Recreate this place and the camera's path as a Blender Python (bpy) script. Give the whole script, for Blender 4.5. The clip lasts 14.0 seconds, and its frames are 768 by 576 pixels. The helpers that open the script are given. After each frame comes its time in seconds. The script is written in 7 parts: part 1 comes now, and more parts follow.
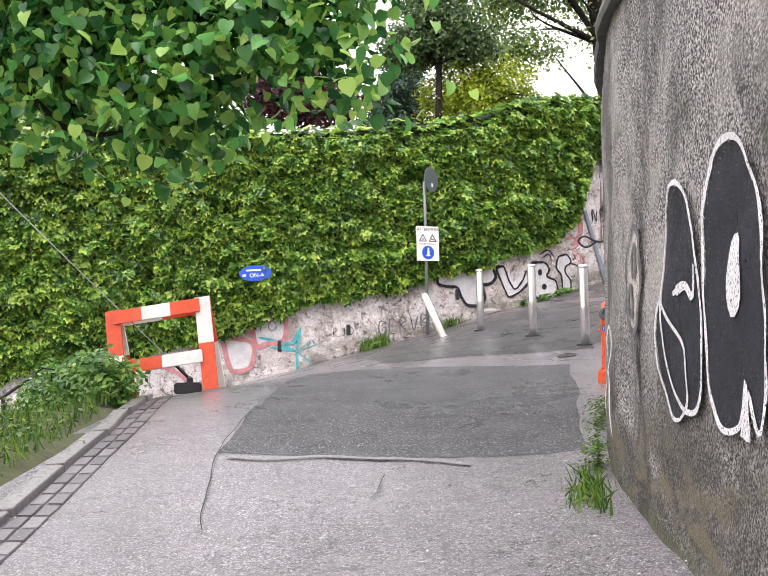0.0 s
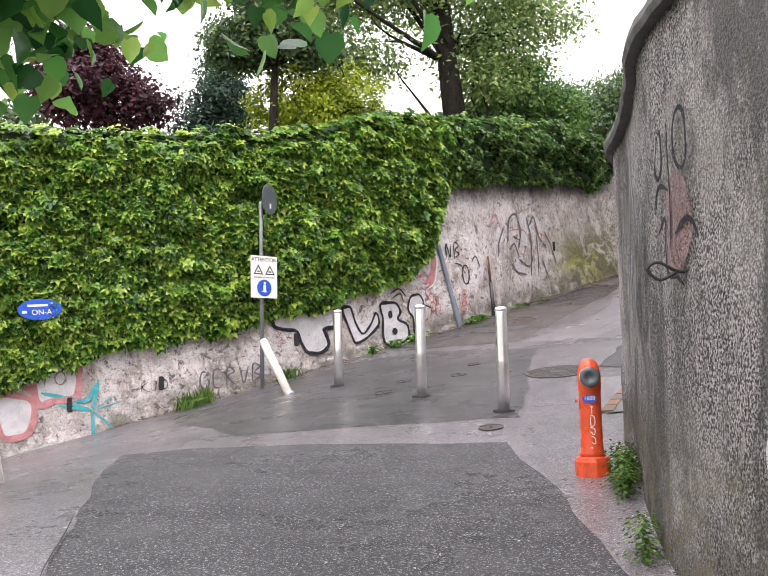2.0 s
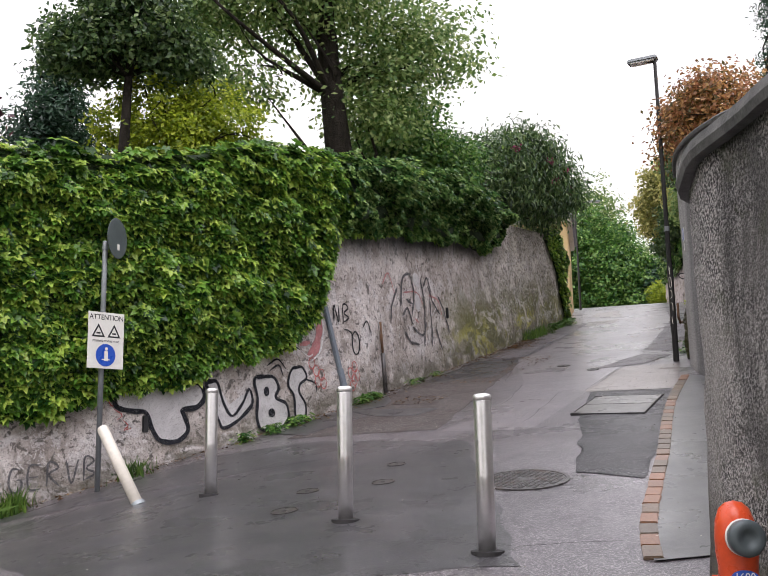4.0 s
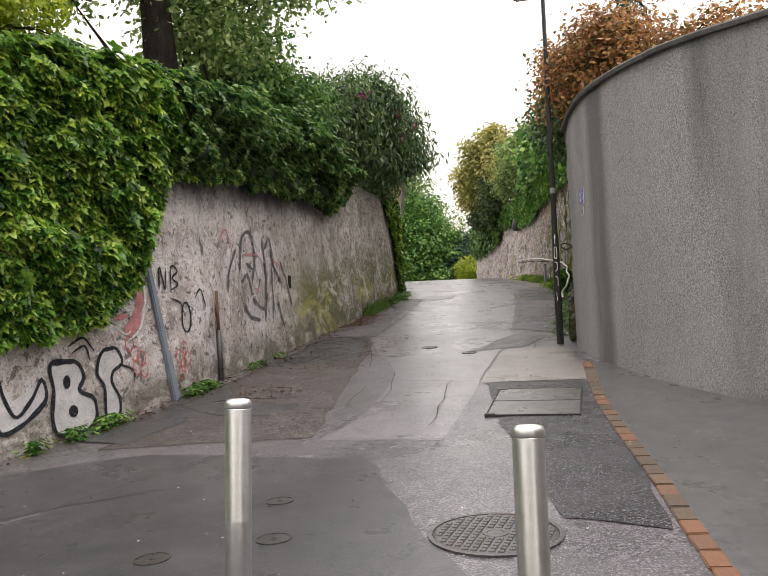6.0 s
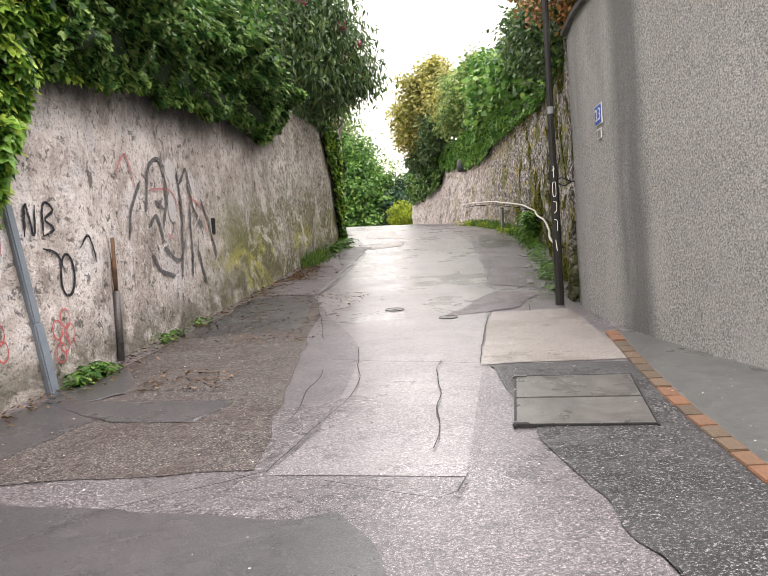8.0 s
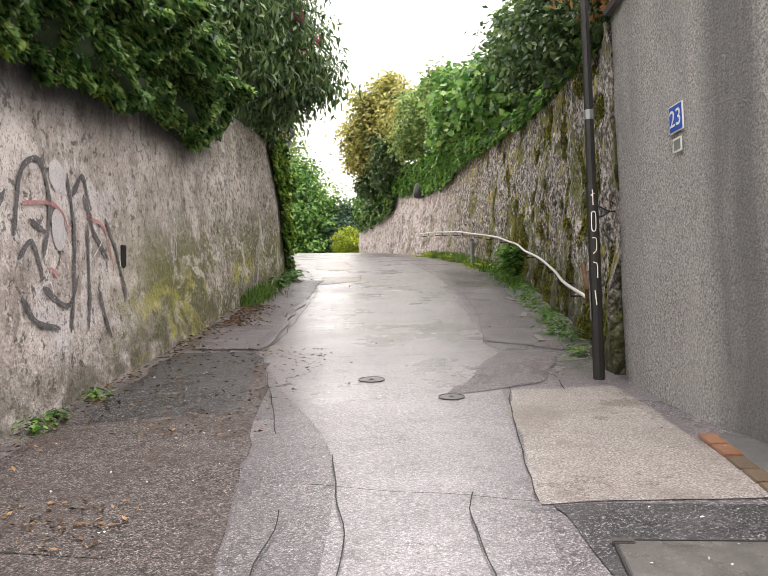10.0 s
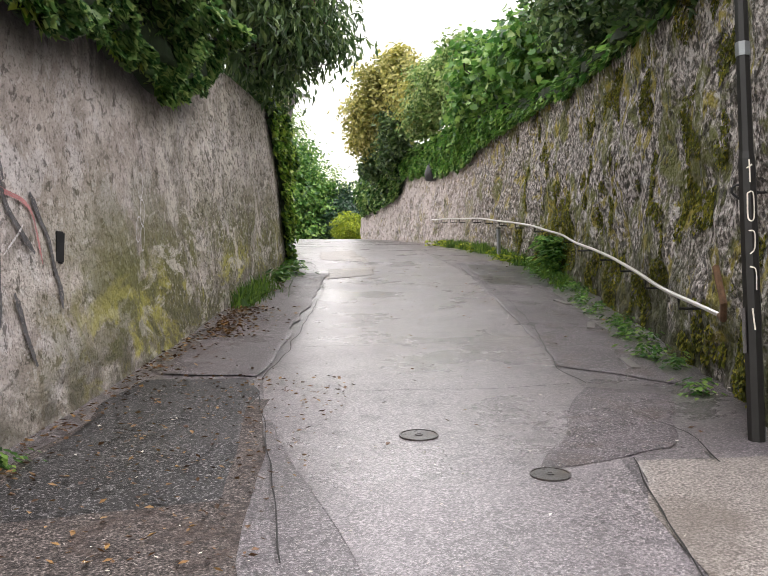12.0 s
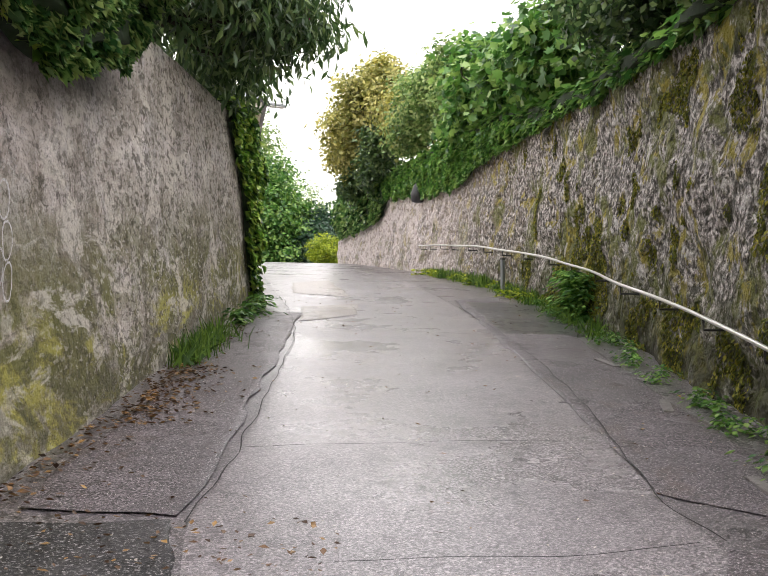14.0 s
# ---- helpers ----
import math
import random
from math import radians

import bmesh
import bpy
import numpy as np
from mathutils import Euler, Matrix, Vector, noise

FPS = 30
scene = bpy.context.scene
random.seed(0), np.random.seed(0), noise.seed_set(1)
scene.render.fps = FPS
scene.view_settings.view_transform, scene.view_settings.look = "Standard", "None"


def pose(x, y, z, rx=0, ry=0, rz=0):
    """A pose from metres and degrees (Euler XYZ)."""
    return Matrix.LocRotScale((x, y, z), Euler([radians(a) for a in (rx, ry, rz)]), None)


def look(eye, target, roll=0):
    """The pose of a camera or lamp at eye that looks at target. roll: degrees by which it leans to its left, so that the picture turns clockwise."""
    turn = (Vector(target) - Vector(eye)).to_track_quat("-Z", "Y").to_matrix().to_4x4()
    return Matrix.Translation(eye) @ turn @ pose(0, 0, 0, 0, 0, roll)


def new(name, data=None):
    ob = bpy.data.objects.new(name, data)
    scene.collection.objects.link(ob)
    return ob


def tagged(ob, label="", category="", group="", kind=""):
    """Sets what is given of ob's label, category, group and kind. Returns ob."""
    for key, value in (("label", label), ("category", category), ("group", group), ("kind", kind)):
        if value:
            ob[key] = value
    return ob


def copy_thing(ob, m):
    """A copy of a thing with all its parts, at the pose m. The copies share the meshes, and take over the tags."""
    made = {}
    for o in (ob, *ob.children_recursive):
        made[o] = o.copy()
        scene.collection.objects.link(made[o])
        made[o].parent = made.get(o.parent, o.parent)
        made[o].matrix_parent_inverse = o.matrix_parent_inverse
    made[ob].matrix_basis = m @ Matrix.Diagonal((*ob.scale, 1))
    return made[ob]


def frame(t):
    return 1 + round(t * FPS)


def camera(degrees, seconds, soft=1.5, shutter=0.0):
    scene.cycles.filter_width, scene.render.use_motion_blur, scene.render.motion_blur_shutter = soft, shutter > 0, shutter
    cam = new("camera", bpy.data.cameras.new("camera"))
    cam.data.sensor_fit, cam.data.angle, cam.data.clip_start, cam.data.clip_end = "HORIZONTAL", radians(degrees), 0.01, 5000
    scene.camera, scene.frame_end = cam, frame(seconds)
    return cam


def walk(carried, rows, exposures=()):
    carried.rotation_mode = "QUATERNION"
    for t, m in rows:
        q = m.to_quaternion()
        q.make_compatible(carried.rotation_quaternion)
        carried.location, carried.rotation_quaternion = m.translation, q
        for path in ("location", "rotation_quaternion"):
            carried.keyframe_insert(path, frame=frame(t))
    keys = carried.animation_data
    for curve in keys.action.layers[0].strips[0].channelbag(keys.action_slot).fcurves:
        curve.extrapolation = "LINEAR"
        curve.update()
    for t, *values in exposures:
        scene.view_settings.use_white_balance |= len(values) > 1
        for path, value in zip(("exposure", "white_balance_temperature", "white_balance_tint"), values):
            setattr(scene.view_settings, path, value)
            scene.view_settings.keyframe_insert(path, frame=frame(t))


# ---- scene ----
cam = camera(45.6, 14.0, soft=1.0)
METRES, EYE, TILT, LEAN, TURN = 20.0, 1.45, 0.0, 0.0, 7.2
ROWS = [
    (0.0, 0.0, 0.0, 0.0, 0.08, 3.51, 1.25),
    (0.5, -0.0082, 0.0379, 0.0049, -3.71, 4.81, 2.09),
    (1.0, -0.0193, 0.0731, 0.0074, -4.38, 5.46, 2.26),
    (1.5, -0.0269, 0.111, 0.0102, -6.87, 5.79, 2.04),
    (2.0, -0.035, 0.1512, 0.0132, -13.76, 5.67, 1.27),
    (2.5, -0.0388, 0.1895, 0.0165, -14.21, 5.61, 1.35),
    (3.0, -0.0384, 0.2277, 0.021, -16.34, 5.04, 1.96),
    (3.5, -0.0347, 0.2654, 0.026, -21.25, 8.38, 1.08),
    (4.0, -0.027, 0.3023, 0.0306, -24.22, 9.69, 1.09),
    (6.5, 0.0179, 0.4776, 0.0541, -38.98, 7.09, 1.73),
    (7.0, 0.0356, 0.5094, 0.0595, -39.64, 6.27, 2.08),
    (7.5, 0.0587, 0.5381, 0.0638, -41.49, 4.59, 2.09),
    (8.0, 0.0794, 0.5666, 0.0681, -42.02, 4.15, 2.09),
    (8.5, 0.1061, 0.5954, 0.0738, -42.19, 4.11, 2.13),
    (9.0, 0.1282, 0.6233, 0.0799, -43.93, 5.32, 2.22),
    (11.5, 0.2161, 0.7577, 0.1098, -46.96, 5.41, 0.35),
    (12.0, 0.238, 0.7765, 0.1129, -46.49, 4.76, 0.17),
    (12.5, 0.2571, 0.7979, 0.118, -46.58, 3.07, -0.06),
    (13.0, 0.2784, 0.8222, 0.1238, -46.64, 3.24, -0.05),
    (13.5, 0.3009, 0.845, 0.1304, -46.81, 4.3, 0.06),
    (14.0, 0.3251, 0.8687, 0.1376, -48.15, 6.09, -0.55),
]
walk(cam, [(t, pose(0, 0, EYE, TILT, LEAN, TURN) @ pose(METRES * x, METRES * y, METRES * z, 90 + pitch, roll, yaw)) for t, x, y, z, yaw, pitch, roll in ROWS],
     [(t, stops, kelvin, 18 if t < 5 else 14) for t, stops, kelvin in ((0.0, 0.45, 6350), (1.5, 0.35, 6350), (3.0, 0.3, 6400), (3.5, 0.08, 6350), (4.0, -0.38, 6300), (6.5, -0.31, 6800), (7.0, -0.1, 6850), (7.5, 0.27, 6750), (9.0, 0.36, 6750), (11.5, 0.14, 6700), (12.0, 0.12, 6550), (12.5, 0.4, 6550), (13.0, 0.43, 6550), (14.0, 0.2, 6550))])

# ---- world and light: a bright overcast sky after rain ----
world = bpy.data.worlds.new("overcast_sky")
scene.world = world
world.use_nodes = True
wn, wl = world.node_tree.nodes, world.node_tree.links
sky = wn.new("ShaderNodeTexSky")
sky.sky_type, sky.sun_disc = "NISHITA", False
sky.sun_elevation, sky.sun_rotation = radians(52), radians(210)
sky.air_density, sky.dust_density = 1.0, 4.0
tone = wn.new("ShaderNodeHueSaturation")
tone.inputs["Saturation"].default_value = 0.2
tone.inputs["Value"].default_value = 0.1
wl.new(sky.outputs[0], tone.inputs["Color"])
# an overcast sky is brighter overhead than at the horizon
part_z = wn.new("ShaderNodeSeparateXYZ")
wl.new(wn.new("ShaderNodeTexCoord").outputs["Generated"], part_z.inputs[0])
cloud = wn.new("ShaderNodeValToRGB")
cloud.color_ramp.elements[0].position, cloud.color_ramp.elements[0].color = 0.0, (1.55, 1.49, 1.38, 1)
cloud.color_ramp.elements[1].position, cloud.color_ramp.elements[1].color = 1.0, (3.0, 3.04, 3.14, 1)
mid = cloud.color_ramp.elements.new(0.4)
mid.color = (1.75, 1.73, 1.68, 1)
wl.new(part_z.outputs["Z"], cloud.inputs[0])
veil = wn.new("ShaderNodeMix")
veil.data_type = "RGBA"
veil.inputs["Factor"].default_value = 0.9
wl.new(tone.outputs[0], [k for k in veil.inputs if k.name == "A" and k.type == "RGBA"][0])
wl.new(cloud.outputs[0], [k for k in veil.inputs if k.name == "B" and k.type == "RGBA"][0])
wl.new([k for k in veil.outputs if k.type == "RGBA"][0], wn["Background"].inputs["Color"])
wn["Background"].inputs["Strength"].default_value = 1.05

sun_data = bpy.data.lights.new("sun", "SUN")
sun_data.energy, sun_data.angle, sun_data.color = 1.5, radians(40), (1.0, 0.98, 0.96)
sun = new("sun", sun_data)
sun.matrix_world = look((-6, -12, 22), (0, 0, 0))

rng = np.random.default_rng(7)


# ---- materials ----
def shader(name):
    m = bpy.data.materials.new(name)
    m.use_nodes = True
    n, l = m.node_tree.nodes, m.node_tree.links
    return m, n, l, n["Principled BSDF"]


def ramp(n, l, src, stops):
    r = n.new("ShaderNodeValToRGB")
    while len(r.color_ramp.elements) < len(stops):
        r.color_ramp.elements.new(0.5)
    for e, (p, c) in zip(r.color_ramp.elements, stops):
        e.position, e.color = p, (*c, 1) if len(c) == 3 else c
    l.new(src, r.inputs[0])
    return r.outputs[0]


def noise_tex(n, l, scale, detail=6, rough=0.6, stretch=None, distort=0.0):
    co = n.new("ShaderNodeTexCoord").outputs["Object"]
    if stretch:
        mp = n.new("ShaderNodeMapping")
        mp.inputs["Scale"].default_value = stretch
        l.new(co, mp.inputs[0])
        co = mp.outputs[0]
    t = n.new("ShaderNodeTexNoise")
    t.inputs["Scale"].default_value, t.inputs["Detail"].default_value = scale, detail
    t.inputs["Roughness"].default_value, t.inputs["Distortion"].default_value = rough, distort
    l.new(co, t.inputs["Vector"])
    return t.outputs[0]


def mixc(n, l, fac, a, b, mode="MIX"):
    x = n.new("ShaderNodeMix")
    x.data_type, x.blend_type = "RGBA", mode
    for key, v in (("Factor", fac), ("A", a), ("B", b)):
        sock = [s for s in x.inputs if s.name == key and (s.type == "RGBA" or key == "Factor") and s.enabled][0]
        if isinstance(v, (int, float)):
            sock.default_value = v
        elif isinstance(v, tuple):
            sock.default_value = (*v, 1)
        else:
            l.new(v, sock)
    return [s for s in x.outputs if s.type == "RGBA" and s.enabled][0]


def bumped(n, l, bsdf, heights):
    """heights: (socket, distance in metres) one over another."""
    last = None
    for h, d in heights:
        b = n.new("ShaderNodeBump")
        b.inputs["Distance"].default_value = d
        l.new(h, b.inputs["Height"])
        if last:
            l.new(last, b.inputs["Normal"])
        last = b.outputs[0]
    l.new(last, bsdf.inputs["Normal"])


def rough_surface(name, stops, scale, rough, bumps, layers=(), detail=8, stretch=None, spec=0.5, coat=0.0, zones=(), cells=()):
    """A weathered surface: base colours by noise, then layers (colour, scale, stretch, from, to, amount) of stains,
    specks and painted glints.
    """
    m, n, l, b = shader(name)
    col = ramp(n, l, noise_tex(n, l, scale, detail, 0.65, stretch), stops)
    for c, sc, st, lo, hi, amount in layers:
        f = ramp(n, l, noise_tex(n, l, sc, 9, 0.68, st, 0.4), ((lo, (0, 0, 0)), (hi, (amount,) * 3)))
        col = mixc(n, l, f, col, c)
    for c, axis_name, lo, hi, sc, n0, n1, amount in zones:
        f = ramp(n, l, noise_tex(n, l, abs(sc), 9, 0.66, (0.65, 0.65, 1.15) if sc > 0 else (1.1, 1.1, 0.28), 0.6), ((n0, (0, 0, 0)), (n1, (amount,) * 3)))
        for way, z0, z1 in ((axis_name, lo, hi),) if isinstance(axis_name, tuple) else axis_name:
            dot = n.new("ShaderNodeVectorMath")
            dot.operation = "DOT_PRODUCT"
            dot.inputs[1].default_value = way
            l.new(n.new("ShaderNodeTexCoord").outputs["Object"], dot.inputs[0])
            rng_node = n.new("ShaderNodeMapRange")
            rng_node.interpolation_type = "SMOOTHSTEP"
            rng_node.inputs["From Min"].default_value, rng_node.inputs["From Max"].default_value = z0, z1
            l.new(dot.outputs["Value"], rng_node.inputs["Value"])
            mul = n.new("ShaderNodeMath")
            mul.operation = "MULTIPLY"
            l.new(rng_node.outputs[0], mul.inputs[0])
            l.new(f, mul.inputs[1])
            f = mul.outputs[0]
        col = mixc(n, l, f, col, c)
    l.new(col, b.inputs["Base Color"])
    if coat:
        b.inputs["Coat Weight"].default_value, b.inputs["Coat IOR"].default_value = coat, 1.45
        wet = ramp(n, l, noise_tex(n, l, 0.9, 8, 0.65), ((0.3, (0.2,) * 3), (0.7, (0.42,) * 3)))
        l.new(wet, b.inputs["Coat Roughness"])
    if isinstance(rough, tuple):
        r = ramp(n, l, noise_tex(n, l, rough[2], 7, 0.6), ((rough[3], (rough[0],) * 3), (rough[4], (rough[1],) * 3)))
        l.new(r, b.inputs["Roughness"])
    else:
        b.inputs["Roughness"].default_value = rough
    b.inputs["Specular IOR Level"].default_value = spec
    heights = [(noise_tex(n, l, s, 5, 0.6), d) for s, d in bumps]
    for sc, d in cells:
        vor = n.new("ShaderNodeTexVoronoi")
        vor.inputs["Scale"].default_value = sc
        warp = n.new("ShaderNodeVectorMath")
        warp.operation = "MULTIPLY_ADD"
        warp.inputs[1].default_value = (0.12,) * 3
        wob = n.new("ShaderNodeTexNoise")
        wob.inputs["Scale"].default_value = sc * 0.8
        co = n.new("ShaderNodeTexCoord").outputs["Object"]
        l.new(co, wob.inputs["Vector"])
        l.new(wob.outputs["Color"], warp.inputs[0])
        l.new(co, warp.inputs[2])
        l.new(warp.outputs[0], vor.inputs["Vector"])
        heights.append((ramp(n, l, vor.outputs["Distance"], ((0.1, (1, 1, 1)), (0.75, (0, 0, 0)))), d))
    bumped(n, l, b, heights)
    return m


def plain(name, colour, rough=0.5, metal=0.0, vary=0.12, scale=14.0, bump=0.0):
    m, n, l, b = shader(name)
    lo = tuple(c * (1 - vary) for c in colour)
    hi = tuple(min(1, c * (1 + vary)) for c in colour)
    l.new(ramp(n, l, noise_tex(n, l, scale, 6, 0.7), ((0.3, lo), (0.7, hi))), b.inputs["Base Color"])
    r = ramp(n, l, noise_tex(n, l, scale * 0.7, 5, 0.6), ((0.3, (rough * 0.8,) * 3), (0.7, (min(1, rough * 1.2),) * 3)))
    l.new(r, b.inputs["Roughness"])
    b.inputs["Metallic"].default_value = metal
    if bump:
        bumped(n, l, b, [(noise_tex(n, l, scale * 4, 4), bump)])
    return m


def leaf_material(name, dark, mid, light, gloss=0.42, glow=0.35):
    """Leaves that differ one from another, let some light through and shine a little from the rain."""
    m, n, l, b = shader(name)
    rnd = n.new("ShaderNodeNewGeometry").outputs["Random Per Island"]
    col = ramp(n, l, rnd, ((0.1, dark), (0.55, mid), (1.0, light)))
    patch = ramp(n, l, noise_tex(n, l, 1.3, 4, 0.6), ((0.35, (0.72, 0.74, 0.7)), (0.65, (1.15, 1.12, 1.0))))
    col = mixc(n, l, 1.0, col, patch, "MULTIPLY")
    l.new(col, b.inputs["Base Color"])
    b.inputs["Roughness"].default_value = gloss
    tr = n.new("ShaderNodeBsdfTranslucent")
    l.new(col, tr.inputs["Color"])
    mx = n.new("ShaderNodeMixShader")
    mx.inputs[0].default_value = glow
    l.new(b.outputs[0], mx.inputs[1])
    l.new(tr.outputs[0], mx.inputs[2])
    l.new(mx.outputs[0], n["Material Output"].inputs["Surface"])
    return m


def spray(name, colour, rough, vary, scale, cover):
    """Sprayed paint on a rough wall: it misses the pits."""
    m = plain(name, colour, rough, vary=vary, scale=scale, bump=0.006)
    n, l = m.node_tree.nodes, m.node_tree.links
    gap = ramp(n, l, noise_tex(n, l, 85, 4, 0.7), ((0.46 - cover * 0.14, (0, 0, 0)), (0.52 - cover * 0.14, (1, 1, 1))))
    mx = n.new("ShaderNodeMixShader")
    l.new(gap, mx.inputs[0])
    l.new(n.new("ShaderNodeBsdfTransparent").outputs[0], mx.inputs[1])
    l.new(n["Principled BSDF"].outputs[0], mx.inputs[2])
    l.new(mx.outputs[0], n["Material Output"].inputs["Surface"])
    return m


M = {}
# pale scale-95 specks here and below: light grit plus wet glints painted in
M["asphalt"] = rough_surface("wet_asphalt", ((0.38, (0.018, 0.015, 0.017)), (0.5, (0.11, 0.094, 0.104)), (0.58, (0.25, 0.215, 0.232)), (0.66, (0.5, 0.45, 0.47))), 62, (0.3, 0.5, 1.3, 0.35, 0.65), ((62, 0.008), (2.2, 0.012)),
                             (((0.05, 0.044, 0.047), 0.7, None, 0.42, 0.66, 0.5), ((0.2, 0.172, 0.184), 1.1, None, 0.45, 0.68, 0.35), ((0.015, 0.013, 0.014), 7, None, 0.57, 0.61, 0.6), ((0.012, 0.01, 0.011), 26, None, 0.53, 0.58, 0.7), ((0.6, 0.555, 0.565), 95, None, 0.575, 0.6, 0.85), ((0.012, 0.01, 0.011), 75, None, 0.55, 0.58, 0.85)), detail=3, coat=0.8)
M["asphalt_lane"] = rough_surface("pale_worn_wet_lane", ((0.36, (0.03, 0.026, 0.028)), (0.5, (0.2, 0.174, 0.187)), (0.6, (0.4, 0.355, 0.375)), (0.68, (0.62, 0.57, 0.59))), 66, (0.3, 0.5, 1.3, 0.35, 0.65), ((66, 0.007), (2.0, 0.012)),
                                  (((0.09, 0.079, 0.084), 0.9, None, 0.44, 0.68, 0.4), ((0.02, 0.017, 0.018), 8, None, 0.57, 0.61, 0.7), ((0.03, 0.026, 0.028), 27, None, 0.54, 0.59, 0.7), ((0.32, 0.28, 0.298), 1.4, None, 0.45, 0.66, 0.35), ((0.6, 0.555, 0.565), 95, None, 0.575, 0.6, 0.85), ((0.012, 0.01, 0.011), 75, None, 0.55, 0.58, 0.85)), detail=3, coat=1.0)
M["asphalt_side"] = rough_surface("coarse_mauve_asphalt", ((0.39, (0.015, 0.012, 0.014)), (0.5, (0.095, 0.078, 0.086)), (0.61, (0.25, 0.212, 0.228))), 64, (0.4, 0.6, 1.3, 0.35, 0.65), ((64, 0.009), (2.2, 0.012)),
                                  (((0.06, 0.051, 0.054), 0.9, None, 0.48, 0.58, 0.5), ((0.1, 0.068, 0.055), 2.5, None, 0.54, 0.62, 0.5), ((0.014, 0.012, 0.012), 25, None, 0.52, 0.58, 0.65), ((0.6, 0.555, 0.565), 95, None, 0.575, 0.6, 0.85), ((0.012, 0.01, 0.011), 75, None, 0.55, 0.58, 0.85)), detail=3, coat=0.25)
M["asphalt_dark"] = rough_surface("dark_wet_asphalt_patch", ((0.4, (0.008, 0.008, 0.009)), (0.54, (0.03, 0.029, 0.031)), (0.6, (0.1, 0.096, 0.098)), (0.66, (0.36, 0.34, 0.34))), 58, (0.5, 0.72, 1.6, 0.35, 0.65), ((58, 0.009), (3, 0.006)),
                                  (((0.06, 0.055, 0.057), 1.5, None, 0.52, 0.6, 0.5), ((0.008, 0.008, 0.009), 24, None, 0.52, 0.58, 0.6), ((0.42, 0.4, 0.4), 75, None, 0.595, 0.61, 0.7)), detail=3, coat=0.3, spec=0.36)
M["asphalt_smooth"] = rough_surface("smooth_dark_asphalt", ((0.4, (0.03, 0.029, 0.031)), (0.55, (0.056, 0.053, 0.057)), (0.68, (0.14, 0.132, 0.137))), 80, (0.25, 0.45, 1.6, 0.35, 0.65), ((110, 0.003), (3, 0.006)),
                                    (((0.1, 0.09, 0.095), 1.0, None, 0.5, 0.62, 0.5),), detail=3, coat=0.5)
M["asphalt_light"] = rough_surface("pale_gritty_asphalt_patch", ((0.36, (0.07, 0.058, 0.052)), (0.5, (0.24, 0.21, 0.192)), (0.64, (0.5, 0.455, 0.425))), 80, (0.35, 0.55, 1.5, 0.35, 0.65), ((110, 0.004),),
                                   (((0.112, 0.088, 0.068), 1.2, None, 0.5, 0.6, 0.5),), detail=3, coat=0.5)
M["asphalt_leafy"] = rough_surface("brown_speckled_asphalt", ((0.38, (0.018, 0.016, 0.015)), (0.5, (0.088, 0.074, 0.069)), (0.62, (0.22, 0.185, 0.17)), (0.7, (0.48, 0.425, 0.39))), 80, (0.55, 0.8, 1.5, 0.35, 0.65), ((80, 0.007),),
                                   (((0.07, 0.048, 0.04), 2.2, None, 0.5, 0.6, 0.6), ((0.015, 0.012, 0.012), 24, None, 0.51, 0.57, 0.65)), detail=3, coat=0.1, spec=0.3)
M["concrete"] = rough_surface("wet_concrete_strip", ((0.35, (0.07, 0.071, 0.07)), (0.65, (0.125, 0.123, 0.118))), 12, (0.25, 0.5, 1.0, 0.35, 0.65), ((60, 0.002),),
                              (((0.07, 0.07, 0.068), 1.4, None, 0.5, 0.6, 0.6),), coat=0.6)
M["crack"] = plain("dark_joint", (0.022, 0.02, 0.02), 0.6)
M["soil"] = rough_surface("garden_soil", ((0.3, (0.05, 0.045, 0.02)), (0.7, (0.09, 0.1, 0.04))), 8, 0.9, ((30, 0.02),))
